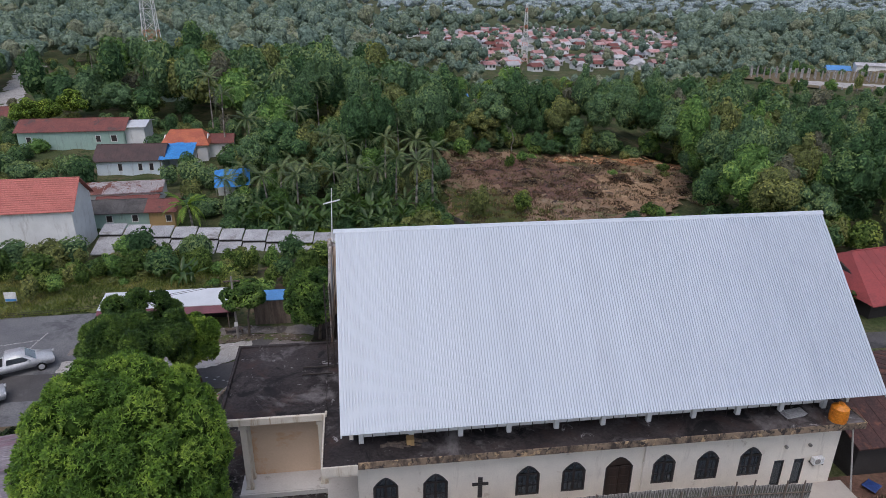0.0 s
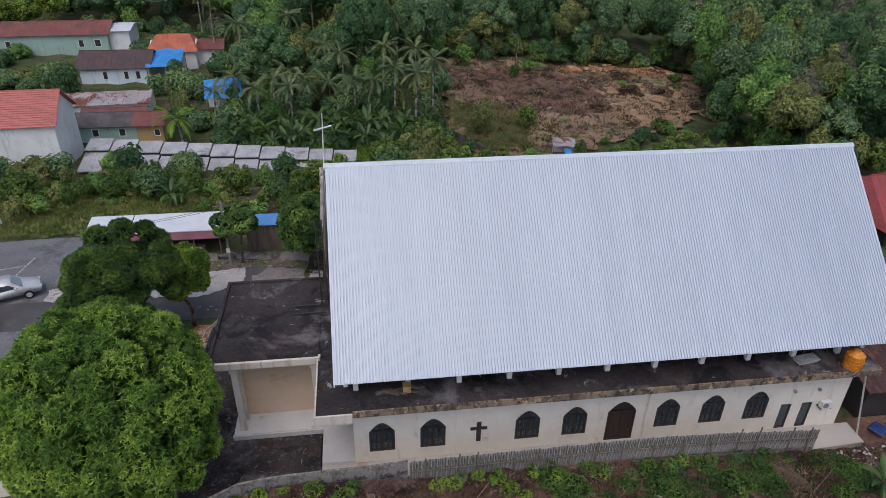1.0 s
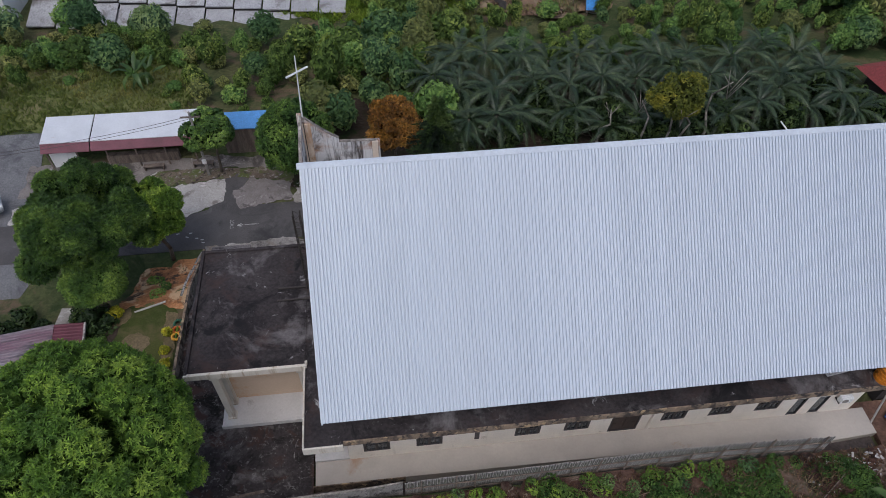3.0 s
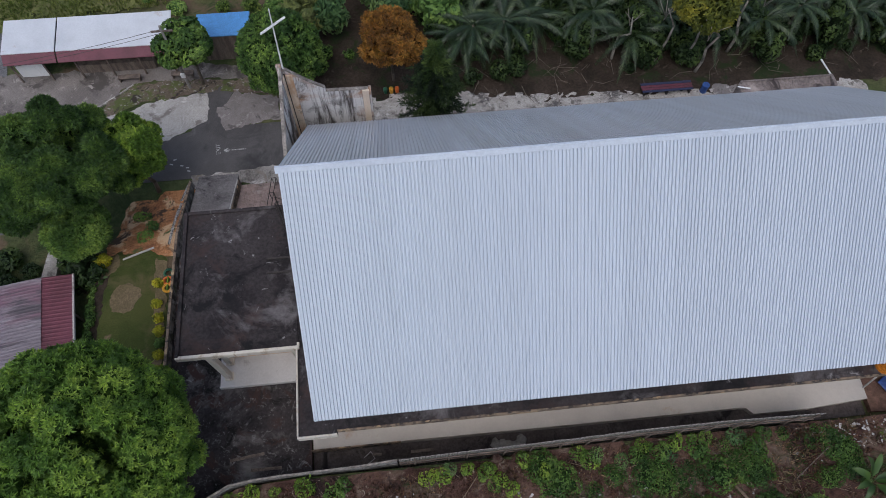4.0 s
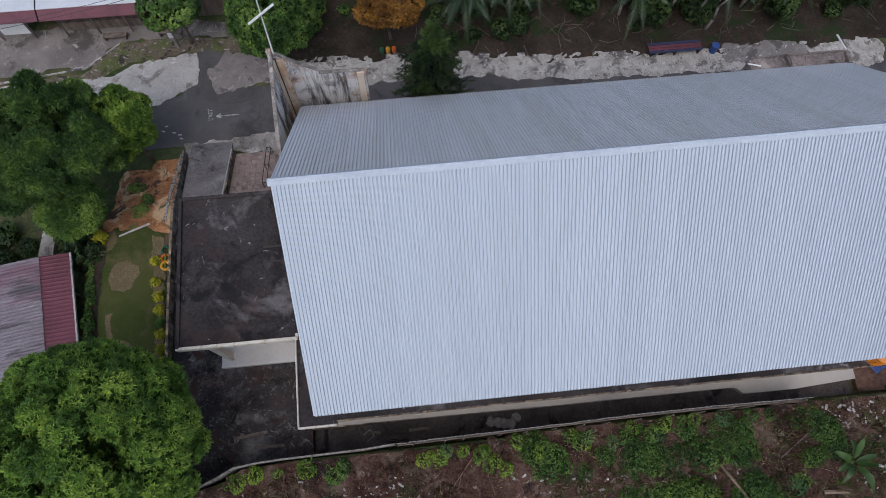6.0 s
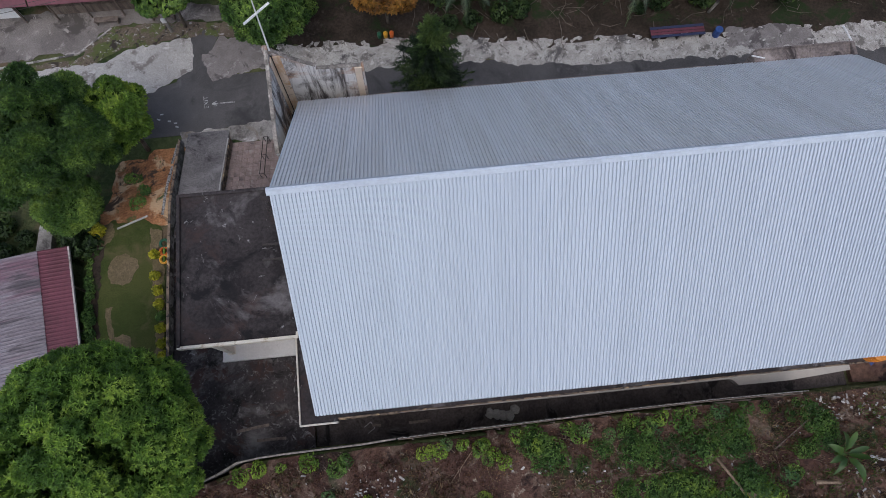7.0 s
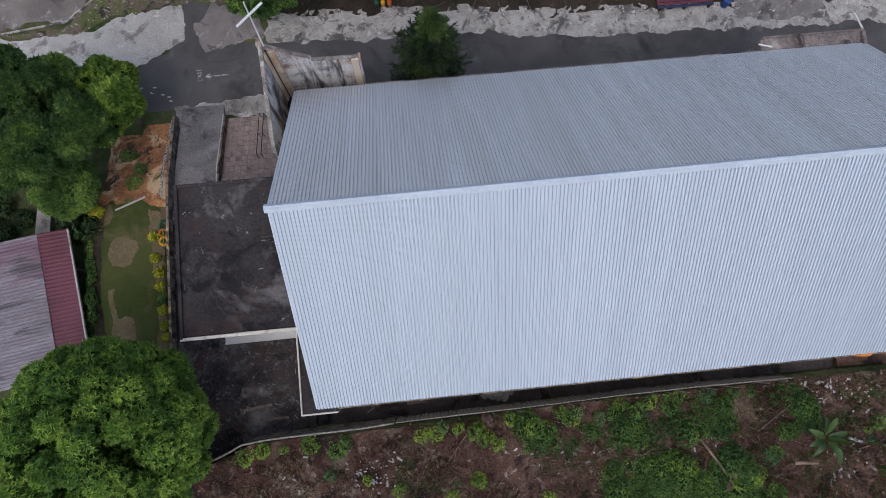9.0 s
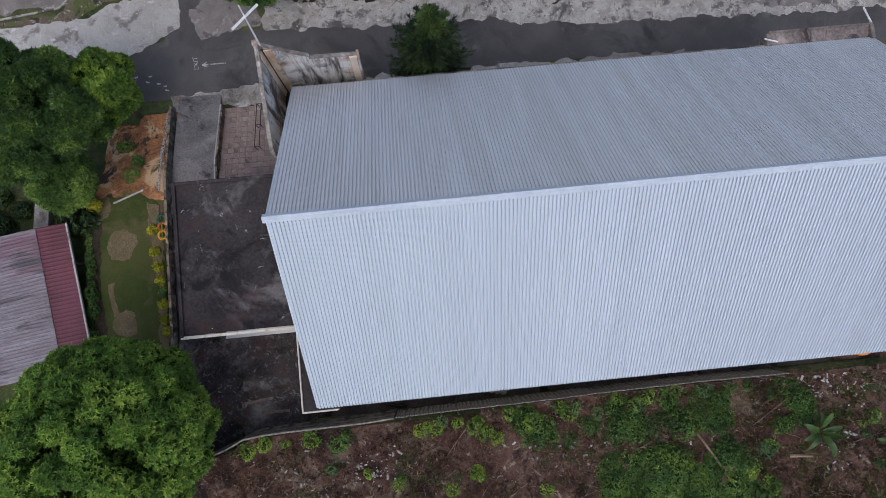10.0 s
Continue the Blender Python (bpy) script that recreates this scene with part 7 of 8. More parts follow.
house("hipped_house", -30.8, 139.0, 3.0, 8.0, 7.0, 3.4, 2.0, "white_wall", "orange_tile", "house with an orange hipped tile roof", hip=0.35)
house("village_house", -25.2, 141.0, 3.0, 5.0, 5.0, 3.0, 1.0, "white_wall", "brick_roof", "white house with a red sheet roof", windows=((1.0, 1.0, 1.0, 1.2),))
house("village_house", -52.0, 205.0, 4.0, 14.0, 7.0, 3.5, 2.0, "mint_wall", "brick_roof", "house with a weathered red roof among trees")
house("village_house", -72.0, 196.0, 2.0, 10.0, 6.0, 3.0, 1.8, "white_wall", "rust_sheet", "house with a rusty roof among trees")
house("village_house", -80.0, 170.0, 2.0, 9.0, 6.0, 3.0, 1.8, "white_wall", "brick_roof", "house with a weathered red roof among trees")
house("village_house", -66.0, 232.0, 6.0, 8.0, 6.0, 6.0, 1.8, "white_wall", "brick_roof", "tall pale house beside the lattice tower")
house("forest_hut", 18.2, 160.5, 70.0, 5.0, 3.8, 3.0, 1.2, "white_wall", "brick_roof", "small white hut with a red roof at the forest edge", windows=((0, 1.0, 0.8, 1.0),))
# solid near-black walls stand in for the shaded space below the hipped roof
house("red_pavilion", 55.3, 64.0, 8.0, 11.9, 9.3, 4.75, 2.7, "shade", "pavilion_roof", "pavilion with a brick-red hipped roof over walls coloured as open shade", z=-5.2, over=1.0, hip=0.3)
# walls take the shade colour so that only the roof stands out
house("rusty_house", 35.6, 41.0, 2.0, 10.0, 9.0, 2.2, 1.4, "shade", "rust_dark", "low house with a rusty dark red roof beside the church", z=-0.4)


def tarp(name, x, y, z, sx, sy, seed, material, label, tilt=0.25, rz=0.0):
    r = np.random.default_rng(seed)
    n = 12
    gx, gy = np.meshgrid(np.linspace(-sx / 2, sx / 2, n), np.linspace(-sy / 2, sy / 2, n))
    v = np.stack([gx, gy, tilt * gy + 0.12 * waves(gx, gy, 2.0, seed) - 0.02 * gx ** 2], -1).reshape(-1, 3)
    ob = new(name, np_mesh(name, v, grid_faces(n, n), M[material], True))
    ob.matrix_world = pose(x, y, z, 0, 0, rz)
    mod = ob.modifiers.new("thickness", "SOLIDIFY")
    mod.thickness = 0.04
    return tagged(ob, label, "tarpaulin")


def tarp_shelter(x, y, sx, sy, h, seed, material, label, tilt=0.25, rz=0.0):
    """A sheet on four posts, with a plain back wall."""
    t = thing("tarp_shelter", (x, y, gz(x, y)), label, "shelter", rz)
    n = 12
    gx, gy = np.meshgrid(np.linspace(-sx / 2, sx / 2, n), np.linspace(-sy / 2, sy / 2, n))
    v = np.stack([gx, gy, h + tilt * gy + 0.12 * waves(gx, gy, 2.0, seed)], -1).reshape(-1, 3)
    part("sheet", np_mesh("sheet", v, grid_faces(n, n), M[material], True), None, t)
    for px in (-sx / 2 + 0.2, sx / 2 - 0.2):
        for py in (-sy / 2 + 0.2, sy / 2 - 0.2):
            part("post", tube(bmesh.new(), (px, py, -0.5), (px, py, h + tilt * py), 0.06, seg=6), M["wood"], t)
    part("wall", box_bm(-sx / 2 + 0.2, sx / 2 - 0.2, sy / 2 - 0.5, sy / 2 - 0.4, -0.5, h * 0.9), M["white_wall"], t)
    return t


tarp_shelter(-30.6, 130.4, 5.6, 6.0, 3.6, 1, "blue_tarp", "shelter under a sagging bright blue tarpaulin")
tarp_shelter(-18.2, 112.0, 5.4, 5.0, 3.6, 2, "blue_tarp", "shelter under blue tarpaulins among palms", 0.3, 8)
tarp_shelter(-59.5, 112.0, 4.0, 3.0, 3.4, 3, "blue_tarp", "small shelter under a blue tarpaulin")
tarp_shelter(28.2, 89.2, 3.0, 2.2, 2.2, 4, "rust_sheet", "field hut with a grey sheet roof and blue tarpaulin", 0.2, -10)
tarp_shelter(29.0, 87.3, 2.2, 1.6, 1.3, 5, "blue_tarp", "low blue tarpaulin beside the field hut", 0.3, -10)
tarp_shelter(31.0, 196.0, 6.0, 6.0, 5.0, 6, "blue_paint", "building with a blue sheet roof in the woods")


def stepped_stalls():
    """A row of narrow units, each a little lower than the last, under two courses of grey sheet."""
    n, w = 11, 3.05
    for k in range(n):
        x = -32.2 + k * w * 1.0
        y = 92.4 - 0.30 * k
        dz = 0.3 - 0.15 * k
        t = thing("row_unit", (x, y, -6.85), "narrow unit of a stepped row under grey cement sheets", "row house", group="units of the stepped row", rz=-4)
        part("wall", box_bm(0.05, w - 0.05, -2.2, 2.2, -1.0, 1.4 + dz), M["row_wall"], t)
        bm = prism([(-3.0, 1.25), (0.45, 2.35), (0.45, 2.47), (-3.0, 1.37)], 0.0, w - 0.14)
        bm.transform(Matrix(((0, 1, 0, 0), (1, 0, 0, 0), (0, 0, 1, dz), (0, 0, 0, 1))))
        part("lower_roof", bm, M["grey_sheet"], t)
        bm = prism([(0.25, 2.75), (2.6, 3.35), (2.6, 3.47), (0.25, 2.87)], 0.0, w - 0.14)
        bm.transform(Matrix(((0, 1, 0, 0), (1, 0, 0, 0), (0, 0, 1, dz), (0, 0, 0, 1))))
        part("upper_roof", bm, M["grey_sheet"], t)
        # dark band painted as the shadow where the upper sheets overlap the lower
        part("clerestory", box_bm(0.1, w - 0.1, 0.4, 0.5, 1.8 + dz, 2.8 + dz), M["shade"], t)


stepped_stalls()


def stall_shed():
    t = thing("stall_shed", (-16.4, 64.9, ROAD_Z), "long stall shed with a white sheet roof and maroon awning", "shed")
    a, b = 5.8, 1.35
    for x0, x1 in ((-a, -2.2), (-2.1, a)):
        bm = prism([(-b, 2.50), (b, 2.95), (b, 3.02), (-b, 2.57)], x0, x1)
        bm.transform(Matrix(((0, 1, 0, 0), (1, 0, 0, 0), (0, 0, 1, 0), (0, 0, 0, 1))))
        part("roof", bm, M["white_sheet"], t)
        bm = prism([(-b - 0.55, 2.0), (-b, 2.48), (-b, 2.52), (-b - 0.55, 2.04)], x0, x1)
        bm.transform(Matrix(((0, 1, 0, 0), (1, 0, 0, 0), (0, 0, 1, 0), (0, 0, 0, 1))))
        part("awning", bm, M["maroon_sheet"], t, "maroon sheet awning")
    # back wall coloured near-black for the shade under the stall roof
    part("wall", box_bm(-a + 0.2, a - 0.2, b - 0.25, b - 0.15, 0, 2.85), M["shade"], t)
    part("wall", box_bm(-a + 0.2, -a + 2.2, -b + 0.1, -b + 0.2, 0, 2.3), M["white_wall"], t)
    for k in range(6):
        x = -a + 0.3 + k * (2 * a - 0.6) / 5
        part("post", box_bm(x - 0.05, x + 0.05, -b - 0.4, -b - 0.3, 0, 2.1), M["wood"], t)
    part("counter", box_bm(-1.5, 4.0, -b + 0.1, -b + 0.6, 0.0, 0.85, 0.02), M["wood"], t)
    s = thing("blue_kiosk", (-7.0, 65.0, ROAD_Z), "small kiosk with a blue sheet roof", "kiosk")
    part("roof", box_bm(-1.9, 1.9, -1.1, 1.1, 2.55, 2.62), M["blue_paint"], s)
    part("wall", box_bm(-1.7, 1.7, -0.9, 0.9, 0, 2.5), M["wood"], s)
    for px in (-10.4, -14.2):
        bn = thing("bench", (px, 62.7, ROAD_Z), "worn wooden bench before the stalls", "bench", group="benches before the stalls")
        part("seat", box_bm(-0.8, 0.8, -0.2, 0.2, 0.42, 0.47), M["wood"], bn)
        for lx in (-0.7, 0.7):
            part("leg", box_bm(lx - 0.04, lx + 0.04, -0.18, 0.18, 0.05, 0.42), M["wood"], bn)
    p = thing("utility_pole", (-9.9, 61.6, ROAD_Z), "grey concrete utility pole with a small box", "pole")
    part("shaft", tube(bmesh.new(), (0, 0, -0.2), (0, 0, 6.2), 0.12, 0.08), M["concrete"], p)
    part("box", box_bm(-0.15, 0.15, -0.25, -0.1, 1.4, 1.8, 0.02), M["white_paint"], p)
    part("cross_arm", box_bm(-0.7, 0.7, -0.05, 0.05, 5.7, 5.8), M["wood"], p)
    cable = bpy.data.curves.new("cable", "CURVE")
    cable.dimensions, cable.bevel_depth = "3D", 0.015
    for dy in (0.0, 0.35):
        sp = cable.splines.new("POLY")
        sp.points.add(14)
        for i in range(15):
            u = i / 14
            sp.points[i].co = (-9.9 - 30 * u, 61.6 + dy - 3.0 * u, ROAD_Z + 5.6 - 3.2 * u * (1 - u) * 1.6, 1)
    ob = new("cable", cable)
    cable.materials.append(M["steel"])
    tagged(ob, "slack dark cables from the pole", "cable")


stall_shed()


def pickup(x, y, rz, paint, label):
    t = thing("pickup_truck", (x, y, ROAD_Z + 0.03), label, "pickup", rz)
    prof = [(-2.6, 0.45), (2.55, 0.45), (2.62, 0.75), (2.5, 0.95), (1.35, 1.08), (0.55, 1.68), (-0.75, 1.72), (-0.95, 1.08), (-2.6, 1.05)]
    bm = prism(prof, -0.88, 0.88)
    bmesh.ops.bevel(bm, geom=bm.edges[:], offset=0.06, segments=2, affect="EDGES")
    part("body", bm, M[paint], t, smooth=True)
    part("bed", box_bm(-2.45, -1.0, -0.72, 0.72, 1.0, 1.09), M["tyre_rubber"], t, "dark load bed")
    for s in (-1, 1):
        part("side_glass", prism([(1.0, 1.15), (0.45, 1.6), (-0.65, 1.62), (-0.75, 1.15)], s * 0.885 - 0.01, s * 0.885 + 0.01), M["glass"], t)
        part("headlight", box_bm(2.48, 2.64, s * 0.65 - 0.16, s * 0.65 + 0.16, 0.75, 0.92, 0.03), M["lamp_glass"], t)
        part("mirror", box_bm(0.75, 0.9, s * 0.98 - 0.09, s * 0.98 + 0.09, 1.12, 1.28, 0.02), M[paint], t)
    ws = bmesh.new()
    vs = [ws.verts.new(p) for p in ((1.33, -0.72, 1.12), (1.33, 0.72, 1.12), (0.66, 0.66, 1.64), (0.66, -0.66, 1.64))]
    ws.faces.new(vs)
    bmesh.ops.solidify(ws, geom=ws.faces[:], thickness=0.02)
    part("windscreen", ws, M["glass"], t)
    for wx in (-1.6, 1.6):
        for s in (-1, 1):
            wh = part("wheel", tube(bmesh.new(), (wx, s * 0.72, 0.36), (wx, s * 0.92, 0.36), 0.37, seg=18), M["tyre_rubber"], t)
            part("rim", tube(bmesh.new(), (wx, s * 0.91, 0.36), (wx, s * 0.935, 0.36), 0.22, seg=14), M["car_paint"], wh)
    return t


pickup(-26.9, 58.3, 24, "car_paint", "silver white double-cab pickup in a parking bay")
pickup(-28.4, 53.2, 24, "car_paint", "silver pickup parked in the next bay")


def garden_things():
    h = thing("side_house", (-14.4, 42.2, -2.0), "low house with a faded maroon sheet roof beside the lawn", "house", rz=8.2)
    part("wall", box_bm(-9.0, -1.6, -4.3, 3.5, 0, 2.3), M["cream_wall"], h)
    def ribbed(x0, x1, z0, z1, y0, n, pitch, depth):
        """A sheet with low ribs that run along x, from height z0 to z1."""
        bm = bmesh.new()
        prof = []
        for q in range(n):
            prof += [(y0 + q * pitch, 0.0), (y0 + (q + 0.45) * pitch, 0.0), (y0 + (q + 0.6) * pitch, depth), (y0 + (q + 0.85) * pitch, depth)]
        prof.append((y0 + n * pitch, 0.0))
        rows = [[bm.verts.new((x, y, z + d)) for y, d in prof] for x, z in ((x0, z0), (x1, z1))]
        low = [[bm.verts.new((x, y, z + d - 0.012)) for y, d in prof] for x, z in ((x0, z0), (x1, z1))]
        for q in range(len(prof) - 1):
            bm.faces.new((rows[0][q], rows[1][q], rows[1][q + 1], rows[0][q + 1]))
            bm.faces.new((low[0][q + 1], low[1][q + 1], low[1][q], low[0][q]))
            for e in (0, 1):
                bm.faces.new((rows[e][q], rows[e][q + 1], low[e][q + 1], low[e][q]))
        return bm

    for k in range(5):
        x0, x1 = -9.4 + k * 1.576, -9.4 + (k + 1) * 1.576
        part("roof_panel", ribbed(x0, x1 + 0.12, 2.42 + 0.035 * k, 2.42 + 0.035 * (k + 1) - 0.012, -4.6, 42, 0.1988, 0.022), M["faded_maroon"], h, "faded maroon sheet with grey streaks" if k == 0 else "")
    for k in range(6):
        part("awning_sheet", ribbed(-1.52, 0.12, 2.54, 2.22, -4.6 + k * 1.3917, 6, 0.23195, 0.03), M["maroon_sheet"], h, "dark red awning sheet" if k == 0 else "")
    part("gutter", box_bm(0.12, 0.22, -4.6, 3.75, 2.1, 2.24), M["pale_concrete"], h)
    for y in (-3.8, -1.2, 1.4, 3.4):
        part("post", box_bm(-0.05, 0.05, y - 0.05, y + 0.05, 0.0, 2.15), M["wood"], h)
    structure("garden_path", slab_poly([(-17.7, 45.6), (-16.8, 45.5), (-16.6, 48.4), (-17.4, 48.5)], -2.2, -1.55), M["concrete"], "short concrete garden path", "path")
    b = thing("garden_bar", (-11.45, 47.3, gz(-11.45, 47.3) + 0.05), "short white painted kerb on the lawn", "kerb", rz=20)
    part("bar", box_bm(-0.95, 0.95, -0.05, 0.05, 0, 0.12, 0.02), M["pale_concrete"], b)
    for k, (y, c) in enumerate(((45.75, "green_plastic"), (45.28, "red_plastic"), (44.8, "yellow_plastic"))):
        t = thing("tyre_planter", (-9.5, y, -0.55), "painted tyre planter leaning at the garden wall", "planter", group="painted tyres")
        bm = bmesh.new()
        for i in range(16):
            a0, a1 = i / 16 * math.tau, (i + 1) / 16 * math.tau
            tube(bm, (0.24 * math.cos(a0), 0.24 * math.sin(a0), 0.1), (0.24 * math.cos(a1), 0.24 * math.sin(a1), 0.1), 0.085, seg=7)
        part("tyre", bm, M[c], t, smooth=True)
        if k:
            part("knot", box_bm(-0.05, 0.05, -0.2, 0.2, 0.05, 0.18, 0.02), M["leaf_lime"], t)
    r = np.random.default_rng(5)
    for k, (x, y) in enumerate([(-10.0, 45.1), (-10.0, 43.8), (-9.85, 42.9), (-9.75, 42.1), (-9.65, 40.7), (-9.55, 39.8), (-9.6, 41.4), (-9.5, 39.1), (-13.4, 46.85)]):
        t = thing("garden_shrub", (x, y, gz(x, y)), "small lime yellow garden shrub at the lawn edge", "shrub", group="shrubs along the garden wall")
        big = 0.55 if k == 8 else 0.34
        v, f, ic = crown(r, big, 0.34, 7, 170, 0.2 + 0.3 * (big - 0.34), 0.08, 2, 0.8, 0.5, 0.6, 0.2, True)
        v[:, 2] += 0.28
        part("leaves", np_mesh("leaves", v, f, M["leaf_gold" if k != 6 else "leaf_dark"]), None, t)
    v = []
    for k in range(26):
        x, y = -13.75 - 0.14 * (k / 26) + r.uniform(-0.12, 0.12), 37.5 + k * 0.36
        t = (x, y)
        v.append(t)
    woods("hedge_row", np.array(v), SHRUBS[:2], M["leaf_dark"], "dark hedge between the house and the lawn", 15, (0.16, 0.3))


garden_things()
woods("garden_bushes", np.array([(-19.5, 46.3), (-18.4, 47.2), (-20.6, 47.0), (-15.6, 46.6), (-14.8, 47.4), (-15.2, 45.9), (-21.6, 46.2), (-18.9, 45.4), (-22.6, 47.4), (-16.0, 47.8), (-14.3, 46.4), (-23.5, 46.4), (-20, 48.2)]), SHRUBS[:2], M["leaf_under_shaded"], "bushes behind the side house, leaf colour darkened for shade", 99, (0.5, 0.95))


BINS = ((4.25, "green_plastic"), (4.68, "yellow_plastic"), (5.1, "red_plastic"))


def small_things():
    t = thing("water_tank", (27.4, 34.95, DECK_Z), "orange plastic water tank on the deck", "water tank")
    bm = bmesh.new()
    tube(bm, (0, 0, 0.0), (0, 0, 1.05), 0.52, 0.52, 20)
    tube(bm, (0, 0, 1.05), (0, 0, 1.28), 0.52, 0.24, 20)
    for z in (0.25, 0.5, 0.75):
        tube(bm, (0, 0, z), (0, 0, z + 0.06), 0.545, 0.545, 20)
    part("body", bm, M["orange_plastic"], t)
    part("lid", tube(bmesh.new(), (0, 0, 1.27), (0, 0, 1.36), 0.22, 0.2, 14), M["orange_plastic"], t)
    t.scale = (0.9, 0.9, 0.82)
    a = thing("air_conditioner", (27.45, 35.55, 1.15), "pale outdoor air conditioner on the wall", "air conditioner")
    part("case", box_bm(-0.34, 0.34, -0.12, 0.16, 0.1, 0.55, 0.02), M["white_paint"], a)
    part("fan_grille", tube(bmesh.new(), (-0.08, -0.14, 0.33), (-0.08, -0.12, 0.33), 0.18, seg=18), M["concrete"], a)
    for x in (-0.3, 0.3):
        part("bracket", box_bm(x - 0.03, x + 0.03, -0.1, 0.29, 0.03, 0.1), M["steel"], a)
    r = random.Random(9)
    # clutter on the deck
    for k in range(7):
        w = thing("timber_scrap", (2.2 + r.uniform(0, 3.0), 35.9 + r.uniform(-0.4, 0.15), DECK_Z), "scrap timber lying on the deck", "timber", rz=r.uniform(-30, 30), group="scraps on the deck")
        part("board", box_bm(-r.uniform(0.25, 0.6), 0.5, -0.07, 0.07, 0, r.uniform(0.04, 0.2), 0.01), M["wood"], w)
    b = thing("crate", (3.5, 35.75, DECK_Z), "small orange-brown wooden crate on the deck", "crate")
    part("box", box_bm(-0.2, 0.2, -0.2, 0.2, 0, 0.4, 0.01), M["ochre_wall"], b)
    s = thing("sheet_pile", (25.2, 35.7, DECK_Z), "grey sheets stacked on the deck", "sheet stack", rz=8)
    for k in range(3):
        part("sheet", box_bm(-0.6, 0.6, -0.3, 0.3, 0.06 * k, 0.06 * k + 0.04), M["grey_sheet"], s, loc=(0.06 * k, 0, 0))
    # clutter at the walkway end
    tarp("tarpaulin_sheet", 31.0, 35.0, -0.28, 1.0, 0.8, 12, "dark_tarp", "crumpled dark blue tarpaulin beside the walkway", 0.1, 30)
    structure("side_slab", slab_poly([(29.6, 33.6), (33.0, 33.4), (33.0, 36.2), (28.8, 36.2), (28.8, 35.84), (29.6, 35.84)], -0.9, -0.55), M["burnt_soil"], "dark trodden ground at the walkway end", "pavement")
    br = thing("leaning_bar", (29.6, 34.9, -0.55), "pale bar leaning from deck to slab", "bar")
    part("bar", tube(bmesh.new(), (0, 0, 0), (-0.6, 0.5, 4.3), 0.05), M["pale_concrete"], br)
    # benches behind, boxes and rubble
    bn = thing("blue_bench", (24.8, 58.2, ROAD_Z + 0.06), "long weathered navy blue bench beside the drive", "bench")
    for k in range(4):
        part("slat", box_bm(-1.9, 1.9, -0.42 + 0.22 * k, -0.24 + 0.22 * k, 0.45, 0.5, 0.01), M["navy_paint" if k in (0, 3) else "maroon_sheet"], bn)
    for x in (-1.7, 0, 1.7):
        part("leg", box_bm(x - 0.05, x + 0.05, -0.4, 0.4, 0, 0.45), M["steel"], bn)
    d = thing("blue_drum", (27.6, 57.9, ROAD_Z + 0.06), "blue plastic drum beside the bench", "drum")
    part("body", tube(bmesh.new(), (0, 0, 0), (0, 0, 0.68), 0.25, 0.25, 16), M["drum_blue"], d)
    part("rim", tube(bmesh.new(), (0, 0, 0.68), (0, 0, 0.73), 0.27, 0.27, 16), M["drum_blue"], d)
    for x, c in BINS:
        ht = thing("litter_bin", (x, 59.85, ROAD_Z + 0.06), "small coloured plastic litter bin at the verge", "bin", group="bins at the verge")
        part("body", tube(bmesh.new(), (0, 0, 0), (0, 0, 0.48), 0.13, 0.165, 12), M[c], ht)
        part("cap", tube(bmesh.new(), (0, 0, 0.48), (0, 0, 0.58), 0.165, 0.07, 12), M[c], ht)
    sg = thing("site_sign", (-33.0, 71.0, gz(-33, 71)), "small white and blue sign board on posts", "sign")
    part("board", box_bm(-0.55, 0.55, -0.04, 0.04, 0.5, 1.5, 0.02), M["white_paint"], sg)
    part("bar", box_bm(-0.5, 0.5, -0.055, -0.04, 0.55, 0.8), M["blue_paint"], sg)
    for x in (-0.45, 0.45):
        part("leg", box_bm(x - 0.04, x + 0.04, -0.03, 0.03, -0.2, 0.5), M["wood"], sg)
    rubble = [bm_mesh("rubble", box_bm(-0.1 * a, 0.1 * a, -0.06, 0.06, 0, 0.05, 0.01), M["litter_pale"]) for a in (1, 1.6, 0.7)]
    g = random.Random(14)
    zone = [(0.5, 4.5, 30.2, 31.8, 14), (26.5, 30.5, 31.0, 33.0, 36), (9, 11, 30.5, 31.5, 5), (13.6, 15, 29.6, 30.6, 4), (-6, 12, 25, 31.5, 10), (22, 30, 26, 32, 14)]
    for x0, x1, y0, y1, n in zone:
        for k in range(n):
            x, y = g.uniform(x0, x1), g.uniform(y0, y1)
            ob = tagged(new("rubble", rubble[k % 3]), "pale broken rubble lying on the bank", "rubble", "rubble on the bank")
            ob.matrix_world = pose(x, y, gz(x, y) + 0.09, g.uniform(-15, 15), g.uniform(-15, 15), g.uniform(0, 360)) @ Matrix.Diagonal((g.uniform(0.4, 1.1),) * 3 + (1,))
    for k in range(16):
        x, y = g.uniform(-4, 31), g.uniform(26, 32.3)
        ln = g.uniform(0.8, 2.6)
        st = thing("dry_branch", (x, y, gz(x, y) + 0.12), "dry fallen branch on the bank", "branch", g.uniform(0, 360), "branches on the bank")
        bm = tube(bmesh.new(), (-ln / 2, 0, 0), (ln / 2, 0.1, 0.08), 0.03, 0.015, 6)
        tube(bm, (0, 0.04, 0.04), (ln * 0.3, 0.35, 0.15), 0.018, 0.008, 5)
        part("branch", bm, M["litter_brown"], st)
    for x, y, w in ((2.2, 34.05, 0.5), (4.6, 34.0, 1.2), (-3.6, 33.9, 1.6), (-4.6, 34.6, 1.8)):
        pl = thing("plank", (x, y, YARD_Z + 0.06), "old grey plank lying in the yard", "plank", g.uniform(-12, 12))
        part("board", box_bm(-w / 2, w / 2, -0.08, 0.08, 0, 0.04, 0.005), M["wood"], pl)


small_things()


